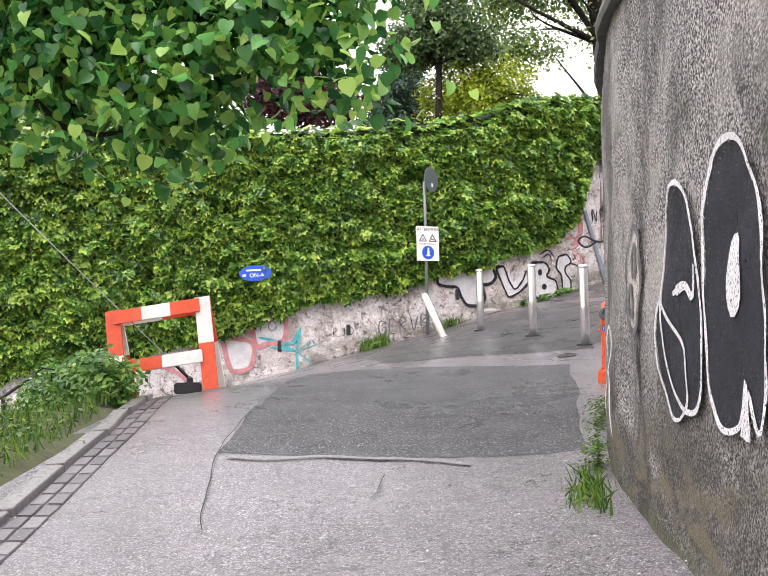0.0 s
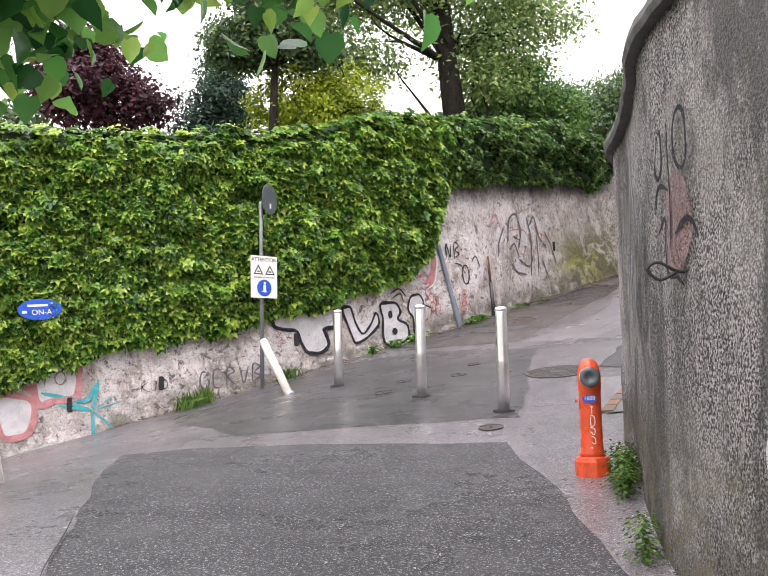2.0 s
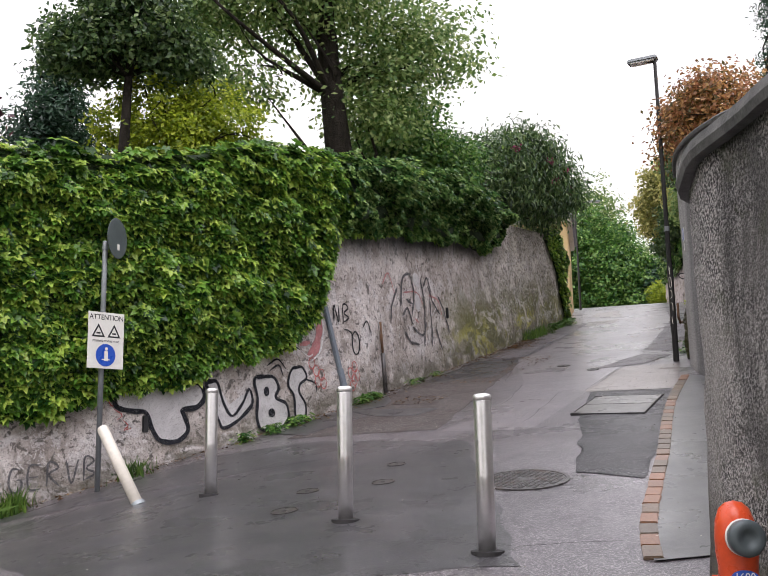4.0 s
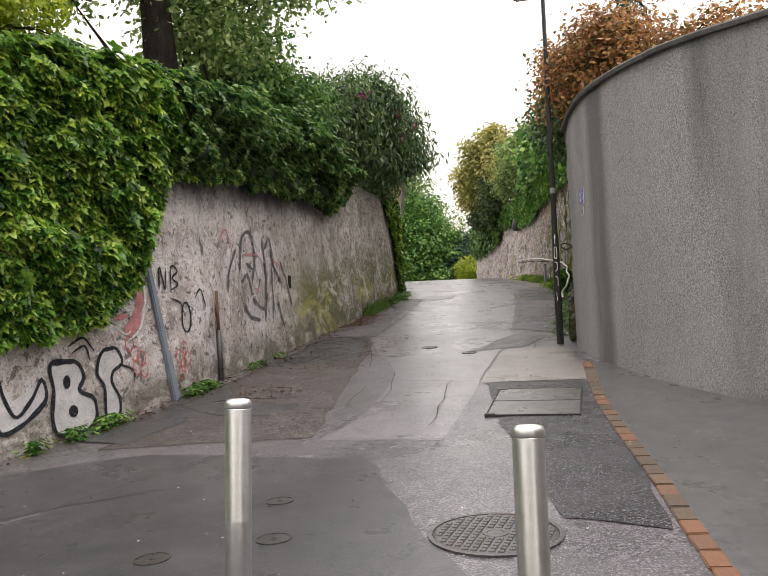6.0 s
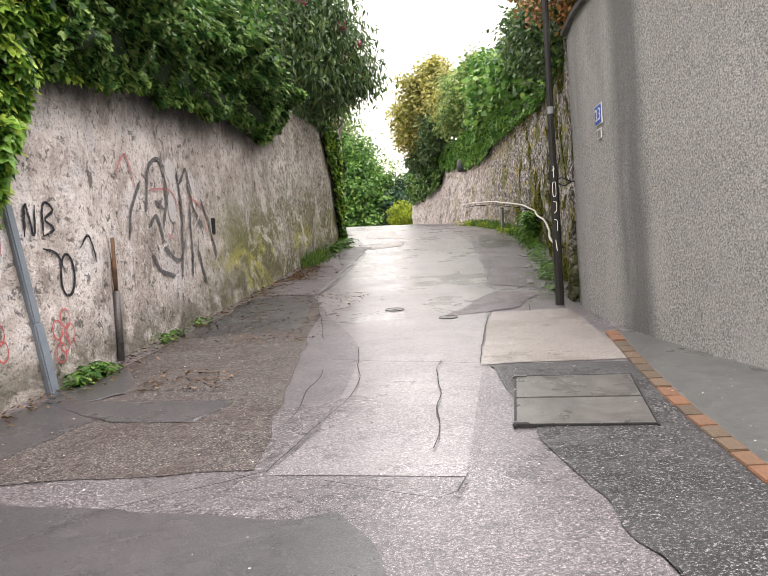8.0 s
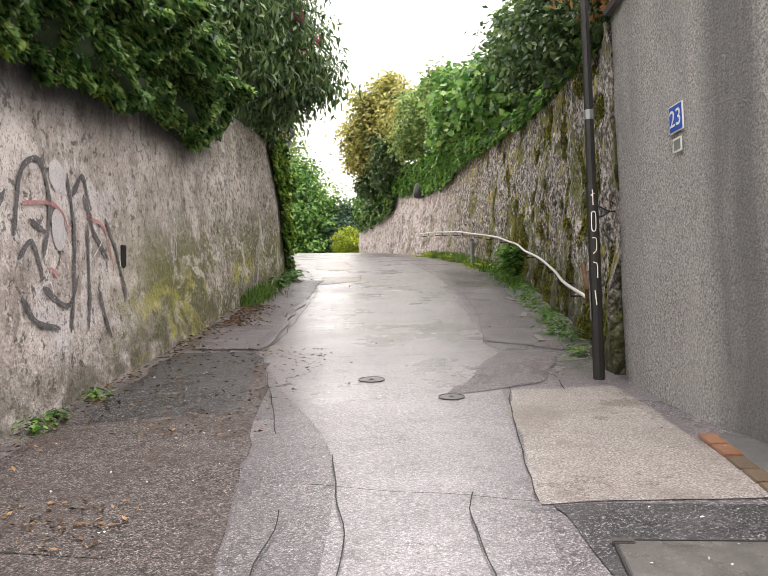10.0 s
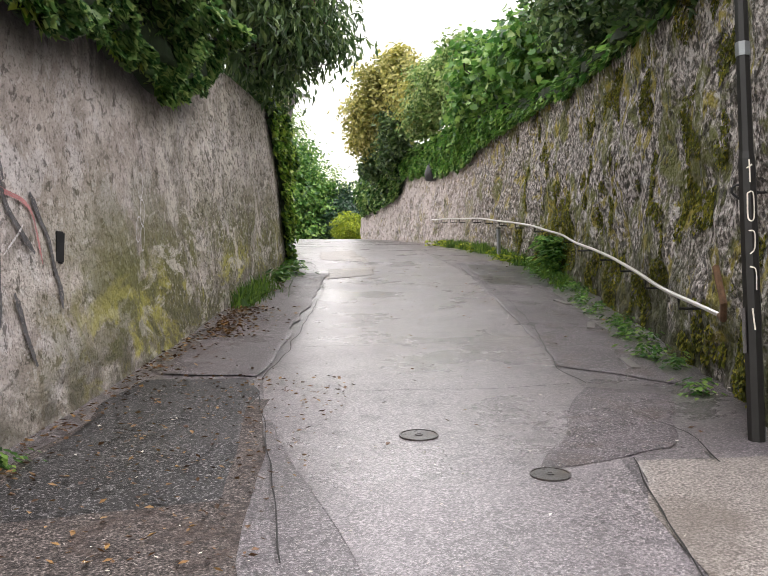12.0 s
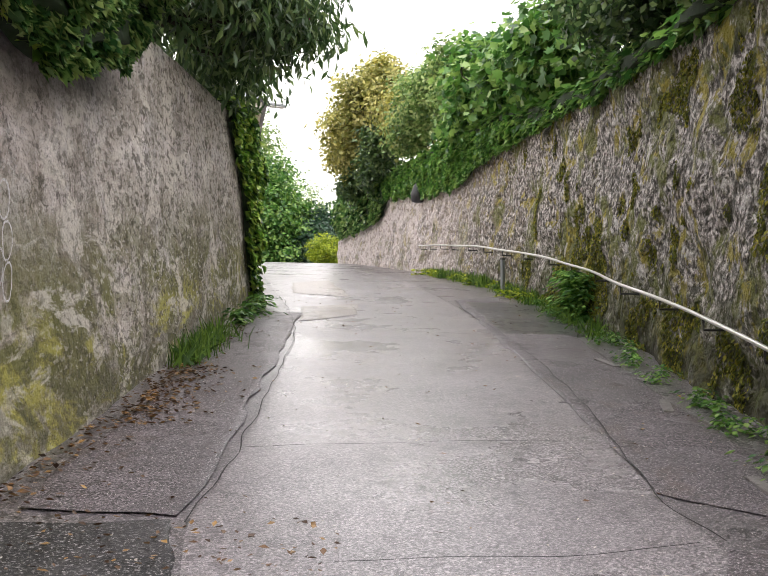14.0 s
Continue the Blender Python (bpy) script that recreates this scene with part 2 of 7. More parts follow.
M["plaster"] = rough_surface("old_pinkish_plaster", ((0.38, (0.4, 0.345, 0.315)), (0.5, (0.62, 0.555, 0.525)), (0.62, (0.8, 0.735, 0.7))), 2.6, 0.85, ((40, 0.012), (8, 0.04)),
                             (((0.4, 0.335, 0.29), 1.1, (1, 1, 0.7), 0.46, 0.6, 0.6), ((0.17, 0.145, 0.125), 2.0, (1, 1, 0.4), 0.56, 0.64, 0.6), ((0.72, 0.68, 0.68), 2.2, None, 0.53, 0.56, 0.6), ((0.08, 0.068, 0.058), 17, None, 0.57, 0.62, 0.6), ((0.17, 0.148, 0.125), 48, None, 0.53, 0.6, 0.65), ((0.06, 0.052, 0.045), 9, None, 0.57, 0.6, 0.75), ((0.8, 0.76, 0.74), 12, None, 0.57, 0.6, 0.6)),
                             zones=(((0.42, 0.37, 0.3), (1, 0, 0), 3.5, 7.0, 2.0, 0.42, 0.56, 0.5), ((0.15, 0.15, 0.04), [((1, 0, 0), 4.0, 5.6), ((0.29, 0, -1), -3.9, -2.7)], 0, 0, 1.4, 0.4, 0.52, 0.95), ((0.5, 0.46, 0.1), [((1, 0, 0), 4.4, 5.6), ((0.29, 0, -1), -3.0, -2.3)], 0, 0, 1.6, 0.5, 0.56, 0.9),
                                    ((0.12, 0.1, 0.07), (1, 0, 0), 5.0, 8.0, -1.3, 0.52, 0.6, 0.55), ((0.7, 0.65, 0.58), (1, 0, 0), 4.8, 6.5, 2.6, 0.53, 0.58, 0.75), ((0.07, 0.06, 0.035), (1, 0, 0), 4.5, 7.5, 16, 0.51, 0.57, 0.75), ((0.66, 0.62, 0.56), (1, 0, 0), 5.0, 7.5, 22, 0.56, 0.6, 0.7),
                                    # dark band under the ivy curtain: damp stain plus overhang shade, both coloured in
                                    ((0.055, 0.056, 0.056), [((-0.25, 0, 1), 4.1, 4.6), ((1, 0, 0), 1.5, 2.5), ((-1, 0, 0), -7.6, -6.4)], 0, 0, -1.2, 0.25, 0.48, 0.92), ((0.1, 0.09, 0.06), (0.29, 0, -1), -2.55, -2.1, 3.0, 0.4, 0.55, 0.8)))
M["mossy"] = rough_surface("mossy_old_wall", ((0.4, (0.08, 0.07, 0.06)), (0.5, (0.33, 0.295, 0.268)), (0.58, (0.62, 0.57, 0.54))), 17, 0.88, ((45, 0.012),),
                           (((0.045, 0.04, 0.032), 22, None, 0.53, 0.58, 0.85), ((0.13, 0.14, 0.022), 1.3, None, 0.51, 0.57, 0.85), ((0.34, 0.28, 0.035), 2.4, None, 0.55, 0.6, 0.85), ((0.66, 0.62, 0.6), 5.0, None, 0.58, 0.61, 0.7), ((0.035, 0.034, 0.024), 5.5, None, 0.55, 0.6, 0.75)), detail=4,
                           zones=(((0.66, 0.58, 0.56), (1, 0, 0), 16.0, 19.5, 1.2, 0.32, 0.5, 0.85), ((0.2, 0.16, 0.12), (1, 0, 0), 14.5, 16.0, 7.0, 0.52, 0.58, 0.7), ((0.075, 0.085, 0.016), [((0.3, 0, -1), -2.25, -1.0), ((-1, 0, 0), -17, -15)], 0, 0, 2.2, 0.4, 0.52, 0.9), ((0.05, 0.045, 0.03), [((0.3, 0, -1), -1.6, -0.9), ((-1, 0, 0), -17, -15)], 0, 0, 6.0, 0.42, 0.52, 0.8)), cells=((7.0, 0.05), (19.0, 0.015)))
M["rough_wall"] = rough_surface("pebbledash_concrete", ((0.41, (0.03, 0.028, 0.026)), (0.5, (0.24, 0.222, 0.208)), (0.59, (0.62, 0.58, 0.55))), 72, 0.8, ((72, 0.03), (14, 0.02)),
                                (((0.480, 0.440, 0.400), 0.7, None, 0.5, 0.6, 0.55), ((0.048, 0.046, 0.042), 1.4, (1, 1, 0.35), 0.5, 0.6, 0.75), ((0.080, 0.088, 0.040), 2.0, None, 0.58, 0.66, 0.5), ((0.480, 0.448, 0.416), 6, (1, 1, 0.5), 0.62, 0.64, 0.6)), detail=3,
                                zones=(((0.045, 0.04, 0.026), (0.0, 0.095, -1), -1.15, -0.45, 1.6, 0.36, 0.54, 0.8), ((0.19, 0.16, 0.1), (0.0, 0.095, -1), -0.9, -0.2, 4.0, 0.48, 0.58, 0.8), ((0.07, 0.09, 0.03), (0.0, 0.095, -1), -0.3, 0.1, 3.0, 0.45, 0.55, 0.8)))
M["grey_wall"] = rough_surface("grey_roughcast", ((0.36, (0.2, 0.193, 0.188)), (0.5, (0.43, 0.415, 0.4)), (0.64, (0.68, 0.655, 0.63))), 62, 0.85, ((62, 0.035), (26, 0.02)),
                               (((0.24, 0.236, 0.23), 0.5, (1.5, 1.5, 0.22), 0.5, 0.64, 0.5), ((0.56, 0.54, 0.52), 0.9, (1, 1, 0.4), 0.5, 0.66, 0.4)), detail=4,
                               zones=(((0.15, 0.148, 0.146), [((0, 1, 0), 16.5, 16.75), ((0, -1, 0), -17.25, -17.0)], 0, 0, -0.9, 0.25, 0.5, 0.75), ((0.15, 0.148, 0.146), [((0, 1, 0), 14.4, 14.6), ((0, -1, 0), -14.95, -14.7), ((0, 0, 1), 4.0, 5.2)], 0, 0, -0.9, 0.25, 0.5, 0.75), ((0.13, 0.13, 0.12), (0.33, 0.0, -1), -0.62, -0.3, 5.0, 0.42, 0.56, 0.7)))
M["coping"] = rough_surface("dark_coping", ((0.3, (0.06, 0.06, 0.055)), (0.7, (0.16, 0.155, 0.145))), 9, 0.7, ((40, 0.006),))
M["steel"] = plain("brushed_steel", (0.8, 0.78, 0.76), 0.36, 1.0, 0.06, 30)
M["bark"] = rough_surface("dark_bark", ((0.3, (0.012, 0.01, 0.008)), (0.7, (0.04, 0.034, 0.027))), 12, 0.95, ((30, 0.03),), stretch=(1, 1, 0.3), spec=0.15)
M["ivy"] = leaf_material("ivy_leaves", (0.014, 0.06, 0.012), (0.17, 0.36, 0.055), (0.58, 0.72, 0.15), 0.28, 0.38)
M["ivy_dark"] = leaf_material("dark_ivy_leaves", (0.03, 0.09, 0.03), (0.14, 0.28, 0.085), (0.42, 0.56, 0.2), 0.26, 0.4)
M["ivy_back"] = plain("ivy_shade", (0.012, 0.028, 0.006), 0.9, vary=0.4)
M["linden"] = leaf_material("linden_leaves", (0.02, 0.1, 0.03), (0.14, 0.4, 0.1), (0.5, 0.72, 0.17), 0.26, 0.55)
M["dark_leaf"] = leaf_material("dark_leaves", (0.035, 0.075, 0.03), (0.09, 0.17, 0.06), (0.24, 0.33, 0.13), 0.28)
M["yellow_leaf"] = leaf_material("yellow_green_leaves", (0.16, 0.24, 0.02), (0.36, 0.46, 0.03), (0.6, 0.66, 0.07), glow=0.45)
M["green_leaf"] = leaf_material("fresh_green_leaves", (0.04, 0.13, 0.03), (0.13, 0.3, 0.06), (0.34, 0.5, 0.14), 0.34, 0.4)
M["pale_leaf"] = leaf_material("pale_spring_leaves", (0.1, 0.2, 0.06), (0.27, 0.4, 0.13), (0.5, 0.58, 0.26), glow=0.48)
M["conifer"] = leaf_material("conifer_needles", (0.018, 0.05, 0.03), (0.04, 0.1, 0.06), (0.09, 0.17, 0.1))
M["purple_leaf"] = leaf_material("purple_leaves", (0.03, 0.01, 0.016), (0.085, 0.028, 0.045), (0.2, 0.08, 0.1))
M["red_leaf"] = leaf_material("red_shrub_leaves", (0.12, 0.1, 0.03), (0.44, 0.19, 0.1), (0.66, 0.42, 0.16), glow=0.45)
M["gold_leaf"] = leaf_material("golden_leaves", (0.2, 0.22, 0.06), (0.45, 0.44, 0.13), (0.75, 0.68, 0.3), glow=0.45)
M["grass"] = leaf_material("grass_blades", (0.035, 0.09, 0.012), (0.09, 0.19, 0.025), (0.2, 0.31, 0.055))
M["fallen"] = leaf_material("fallen_leaves", (0.06, 0.03, 0.015), (0.17, 0.085, 0.035), (0.4, 0.24, 0.09), glow=0.1)
M["petal"] = leaf_material("fallen_petals", (0.4, 0.36, 0.34), (0.6, 0.56, 0.54), (0.8, 0.78, 0.76), glow=0.1)
M["flower"] = leaf_material("pink_flowers", (0.35, 0.03, 0.14), (0.5, 0.06, 0.22), (0.6, 0.15, 0.3), glow=0.3)
M["red_paint"] = plain("red_orange_paint", (0.68, 0.075, 0.02), 0.4, vary=0.2, scale=9)
M["white_paint"] = plain("weathered_white_paint", (0.74, 0.71, 0.66), 0.45, vary=0.15, scale=7)
M["cream_paint"] = plain("cream_metal_paint", (0.78, 0.72, 0.62), 0.35, vary=0.15, scale=9)
M["hydrant_red"] = plain("hydrant_orange_red_paint", (0.7, 0.085, 0.025), 0.28, vary=0.22, scale=8)
M["black_rubber"] = plain("black_rubber", (0.03, 0.03, 0.032), 0.5, vary=0.3)
M["iron"] = rough_surface("wet_cast_iron", ((0.35, (0.025, 0.022, 0.022)), (0.65, (0.075, 0.068, 0.065))), 40, (0.25, 0.45, 6, 0.35, 0.65), ((90, 0.003),), (((0.1, 0.055, 0.03), 5, None, 0.52, 0.66, 0.5),), coat=0.5)
M["plate"] = rough_surface("wet_steel_plate", ((0.35, (0.06, 0.056, 0.052)), (0.65, (0.13, 0.12, 0.11))), 8, (0.25, 0.5, 3, 0.35, 0.65), ((120, 0.002),), (((0.3, 0.28, 0.27), 60, None, 0.6, 0.66, 0.6),), coat=0.6)
M["galvanised"] = plain("galvanised_post", (0.3, 0.32, 0.33), 0.45, 0.6, 0.15, 10)
M["sign_grey"] = plain("grey_sign_back", (0.1, 0.12, 0.125), 0.45, 0.2, 0.15, 6)
M["sign_white"] = plain("white_sign_face", (0.82, 0.8, 0.74), 0.35, vary=0.05)
M["sign_blue"] = plain("blue_enamel", (0.02, 0.09, 0.5), 0.3, vary=0.08)
M["black_paint"] = plain("black_paint", (0.018, 0.018, 0.02), 0.5, vary=0.3, scale=20)
M["lamp_black"] = plain("dark_lamp_post", (0.015, 0.014, 0.013), 0.45, vary=0.3, scale=8)
M["spray_black"] = spray("black_spray_paint", (0.011, 0.012, 0.018), 0.85, 0.5, 30, 0.75)
M["spray_white"] = spray("white_spray_paint", (0.72, 0.7, 0.7), 0.6, 0.2, 30, 0.5)
M["spray_silver"] = spray("silver_white_spray_paint", (0.6, 0.575, 0.575), 0.5, 0.18, 6, 0.6)
M["spray_cream"] = spray("pale_worn_paint", (0.5, 0.45, 0.4), 0.8, 0.35, 40, 0.35)
M["spray_grey"] = spray("faded_grey_spray_paint", (0.11, 0.105, 0.11), 0.7, 0.4, 14, 0.6)
M["spray_brown"] = spray("faded_brown_paint", (0.2, 0.165, 0.13), 0.7, 0.4, 10, 0.2)
M["spray_red"] = spray("red_spray_paint", (0.5, 0.11, 0.1), 0.6, 0.3, 12, 0.5)
M["spray_dull_pink"] = spray("dull_pink_paint", (0.3, 0.19, 0.18), 0.7, 0.4, 30, 0.0)
M["spray_pink"] = spray("faded_pink_spray_paint", (0.52, 0.22, 0.22), 0.7, 0.3, 7, 0.6)
M["spray_teal"] = spray("teal_spray_paint", (0.05, 0.36, 0.38), 0.6, 0.35, 7, 0.75)
M["cable_grey"] = plain("blue_grey_cable_cover", (0.2, 0.23, 0.27), 0.55, vary=0.15, scale=5)
M["rust"] = plain("rusty_metal", (0.16, 0.09, 0.05), 0.7, 0.3, 0.4, 14)
M["ochre"] = rough_surface("ochre_render", ((0.3, (0.6, 0.42, 0.2)), (0.7, (0.72, 0.53, 0.28))), 2, 0.85, ((40, 0.003),))
M["cream_wall"] = rough_surface("cream_render", ((0.3, (0.62, 0.58, 0.5)), (0.7, (0.75, 0.71, 0.62))), 2, 0.85, ((40, 0.003),))
M["slate"] = rough_surface("grey_slate", ((0.3, (0.16, 0.16, 0.18)), (0.7, (0.3, 0.3, 0.33))), 6, 0.5, ((12, 0.02),), stretch=(1, 1, 4))
M["glass"] = plain("dark_window_glass", (0.03, 0.035, 0.04), 0.08, vary=0.1)
M["stone"] = rough_surface("kerb_stone", ((0.35, (0.12, 0.108, 0.104)), (0.65, (0.26, 0.24, 0.235))), 30, (0.3, 0.55, 3, 0.35, 0.65), ((60, 0.004),), (((0.14, 0.13, 0.1), 3, None, 0.52, 0.66, 0.6),), coat=0.4)


def piece_material(name, stops):
    """Small pieces whose colour differs from one to the next."""
    m, n, l, b = shader(name)
    col = ramp(n, l, n.new("ShaderNodeObjectInfo").outputs["Random"], stops)
    grain = ramp(n, l, noise_tex(n, l, 40, 6, 0.7), ((0.3, (0.7, 0.7, 0.7)), (0.7, (1.2, 1.2, 1.2))))
    l.new(mixc(n, l, 1.0, col, grain, "MULTIPLY"), b.inputs["Base Color"])
    b.inputs["Roughness"].default_value, b.inputs["Coat Weight"].default_value, b.inputs["Coat Roughness"].default_value = 0.5, 0.5, 0.25
    bumped(n, l, b, [(noise_tex(n, l, 70, 4), 0.003)])
    return m


M["brick"] = piece_material("wet_orange_brick", ((0.0, (0.1, 0.07, 0.045)), (0.5, (0.15, 0.095, 0.055)), (0.8, (0.2, 0.09, 0.045)), (1.0, (0.25, 0.105, 0.045))))
M["sett"] = piece_material("wet_grey_sett", ((0.0, (0.06, 0.05, 0.054)), (1.0, (0.15, 0.13, 0.135))))


# ---- building helpers ----
def mesh_of(name, verts, faces, material=None, smooth=False):
    me = bpy.data.meshes.new(name)
    me.from_pydata([tuple(map(float, v)) for v in verts], [], faces)
    if material:
        me.materials.append(material)
    if smooth:
        me.polygons.foreach_set("use_smooth", [True] * len(me.polygons))
    me.update()
    return me


def part(name, bm, material, parent=None, label="", smooth=False):
    """Links a bmesh, or (vertices, faces), as one mesh object under a thing or a part."""
    if isinstance(bm, tuple):
        me = mesh_of(name, bm[0], bm[1], material, smooth)
    else:
        me = bpy.data.meshes.new(name)
        bm.to_mesh(me)
        bm.free()
        me.materials.append(material)
        if smooth:
            me.polygons.foreach_set("use_smooth", [True] * len(me.polygons))
    ob = new(name, me)
    ob.parent = parent
    if label:
        tagged(ob, label)
    return ob


def thing(name, label, category, m=None, group="", kind=""):
    ob = new(name)
    ob.empty_display_size = 0.1
    if m is not None:
        ob.matrix_world = m
    return tagged(ob, label, category, group, kind)


def curve_through(points, step=0.15):
    """A smooth line through points of any size, cut into even steps."""
    p = np.array(points, float)
    p = np.vstack([2 * p[0] - p[1], p, 2 * p[-1] - p[-2]])
    out = []
    for i in range(1, len(p) - 2):
        a, b, c, d = p[i - 1:i + 3]
        for t in np.linspace(0, 1, 24, endpoint=False):
            out.append(0.5 * (2 * b + (c - a) * t + (2 * a - 5 * b + 4 * c - d) * t * t + (3 * b - a - 3 * c + d) * t ** 3))
    out = np.array(out + [p[-2]])
    s = np.r_[0, np.cumsum(np.linalg.norm(np.diff(out[:, :2] if p.shape[1] > 2 else out, axis=0), axis=1))]
    n = max(2, int(s[-1] / step) + 1)
    q = np.linspace(0, s[-1], n)
    return np.stack([np.interp(q, s, out[:, k]) for k in range(out.shape[1])], 1), q


def tube(path, radii, sides=10, cap=True):
    """Vertices and faces of a tapering tube along a line."""
    path = [Vector(p) for p in path]
    if isinstance(radii, (int, float)):
        radii = [radii] * len(path)
    verts, faces = [], []
    ref = Vector((0.31, 0.83, 0.47))
    for i, p in enumerate(path):
        d = (path[min(i + 1, len(path) - 1)] - path[max(i - 1, 0)]).normalized()
        a = d.cross(ref if abs(d.dot(ref)) < 0.95 else Vector((1, 0, 0))).normalized()
        b = d.cross(a)
        for k in range(sides):
            w = 2 * math.pi * k / sides
            verts.append(p + (a * math.cos(w) + b * math.sin(w)) * radii[i])
    for i in range(len(path) - 1):
        for k in range(sides):
            j = (k + 1) % sides
            faces.append((i * sides + k, i * sides + j, (i + 1) * sides + j, (i + 1) * sides + k))
    if cap:
        faces.append(tuple(range(sides))[::-1])
        faces.append(tuple((len(path) - 1) * sides + k for k in range(sides)))
    return verts, faces


def joined(*pieces):
    verts, faces = [], []
    for v, f in pieces:
        k = len(verts)
        verts += list(v)
        faces += [tuple(i + k for i in q) for q in f]
    return verts, faces


def lathe(profile, sides=24):
    """(radius, height) pairs turned round the z axis."""
    verts, faces = [], []
    for r, z in profile:
        for k in range(sides):
            w = 2 * math.pi * k / sides
            verts.append((r * math.cos(w), r * math.sin(w), z))
    for i in range(len(profile) - 1):
        for k in range(sides):
            j = (k + 1) % sides
            faces.append((i * sides + k, i * sides + j, (i + 1) * sides + j, (i + 1) * sides + k))
    faces.append(tuple(range(sides))[::-1])
    faces.append(tuple((len(profile) - 1) * sides + k for k in range(sides)))
    return verts, faces


def block(sx, sy, sz, bevel=0.006, at=(0, 0, 0)):
    bm = bmesh.new()
    bmesh.ops.create_cube(bm, size=1)
    bmesh.ops.scale(bm, vec=(sx, sy, sz), verts=bm.verts)
    if bevel:
        bmesh.ops.bevel(bm, geom=bm.edges[:], offset=bevel, segments=2, affect="EDGES")
    bmesh.ops.translate(bm, vec=at, verts=bm.verts)
    return bm


LEAF = {
    "plain": (np.array([(0, 0, 0), (0, 0.5, -0.06), (0, 1, 0.02), (-0.3, 0.45, 0.07), (0.3, 0.45, 0.07)]), [(0, 4, 1), (1, 4, 2), (0, 1, 3), (1, 2, 3)]),
    "ivy": (np.array([(0, 0, 0), (0, 0.45, -0.05), (0, 1, 0.03), (-0.25, 0.55, 0.03), (-0.5, 0.5, 0.06), (-0.35, 0.05, 0.04), (0.25, 0.55, 0.03), (0.5, 0.5, 0.06), (0.35, 0.05, 0.04)]),
            [(1, 2, 3), (1, 3, 4), (1, 4, 5), (1, 5, 0), (1, 6, 2), (1, 7, 6), (1, 8, 7), (1, 0, 8)]),
    "heart": (np.array([(0, 0.08, 0), (0, 0.5, -0.07), (0, 1.05, 0.04), (-0.28, 0.72, 0.02), (-0.46, 0.35, 0.06), (-0.25, 0, 0.05), (0.28, 0.72, 0.02), (0.46, 0.35, 0.06), (0.25, 0, 0.05)]),
              [(1, 2, 3), (1, 3, 4), (1, 4, 5), (1, 5, 0), (1, 6, 2), (1, 7, 6), (1, 8, 7), (1, 0, 8)]),
    "lobed": (np.array([(0, 0.0, 0), (0, 0.45, -0.06), (0, 1.05, 0.05), (-0.16, 0.66, 0.0), (-0.46, 0.82, 0.05), (-0.34, 0.42, 0.02), (-0.5, 0.18, 0.07), (-0.2, 0.06, 0.02), (0.16, 0.66, 0.0), (0.46, 0.82, 0.05), (0.34, 0.42, 0.02), (0.5, 0.18, 0.07), (0.2, 0.06, 0.02)]),
              [(1, 2, 3), (1, 3, 4), (1, 4, 5), (1, 5, 6), (1, 6, 7), (1, 7, 0), (1, 8, 2), (1, 9, 8), (1, 10, 9), (1, 11, 10), (1, 12, 11), (1, 0, 12)]),
    "broad": (np.array([(0, 0.05, 0), (0, 0.5, -0.05), (0, 1.05, -0.16), (-0.24, 0.8, -0.02), (-0.36, 0.68, 0.05), (-0.5, 0.36, 0.1), (-0.42, 0.06, 0.08), (-0.2, -0.02, 0.04), (0.24, 0.8, -0.02), (0.36, 0.68, 0.05), (0.5, 0.36, 0.1), (0.42, 0.06, 0.08), (0.2, -0.02, 0.04)]),
              [(1, 2, 3), (1, 3, 4), (1, 4, 5), (1, 5, 6), (1, 6, 7), (1, 7, 0), (1, 8, 2), (1, 9, 8), (1, 10, 9), (1, 11, 10), (1, 12, 11), (1, 0, 12)]),
    "palm": (np.array([(0, 0.35, -0.03)] + [(q * math.sin(a) * L + w * math.cos(a), 0.35 + q * math.cos(a) * L - w * math.sin(a), h) for a, L in ((0.0, 0.75), (0.95, 0.66), (-0.95, 0.66), (1.9, 0.48), (-1.9, 0.48)) for q, w, h in ((0.5, 0.19, 0.05), (1.0, 0.0, -0.04), (0.5, -0.19, 0.05))]),
             [f for k in range(5) for f in ((0, 1 + 3 * k, 2 + 3 * k), (0, 2 + 3 * k, 3 + 3 * k))]),
    "long": (np.array([(0, 0, 0), (0, 0.5, -0.04), (0, 1, -0.1), (-0.15, 0.5, 0.03), (0.15, 0.5, 0.03)]), [(0, 4, 1), (1, 4, 2), (0, 1, 3), (1, 2, 3)]),
    "blade": (np.array([(-0.05, 0, 0), (0.05, 0, 0), (0.035, 0.55, 0.05), (-0.035, 0.55, 0.05), (0, 1, 0.25)]), [(0, 1, 2), (0, 2, 3), (3, 2, 4)]),
}


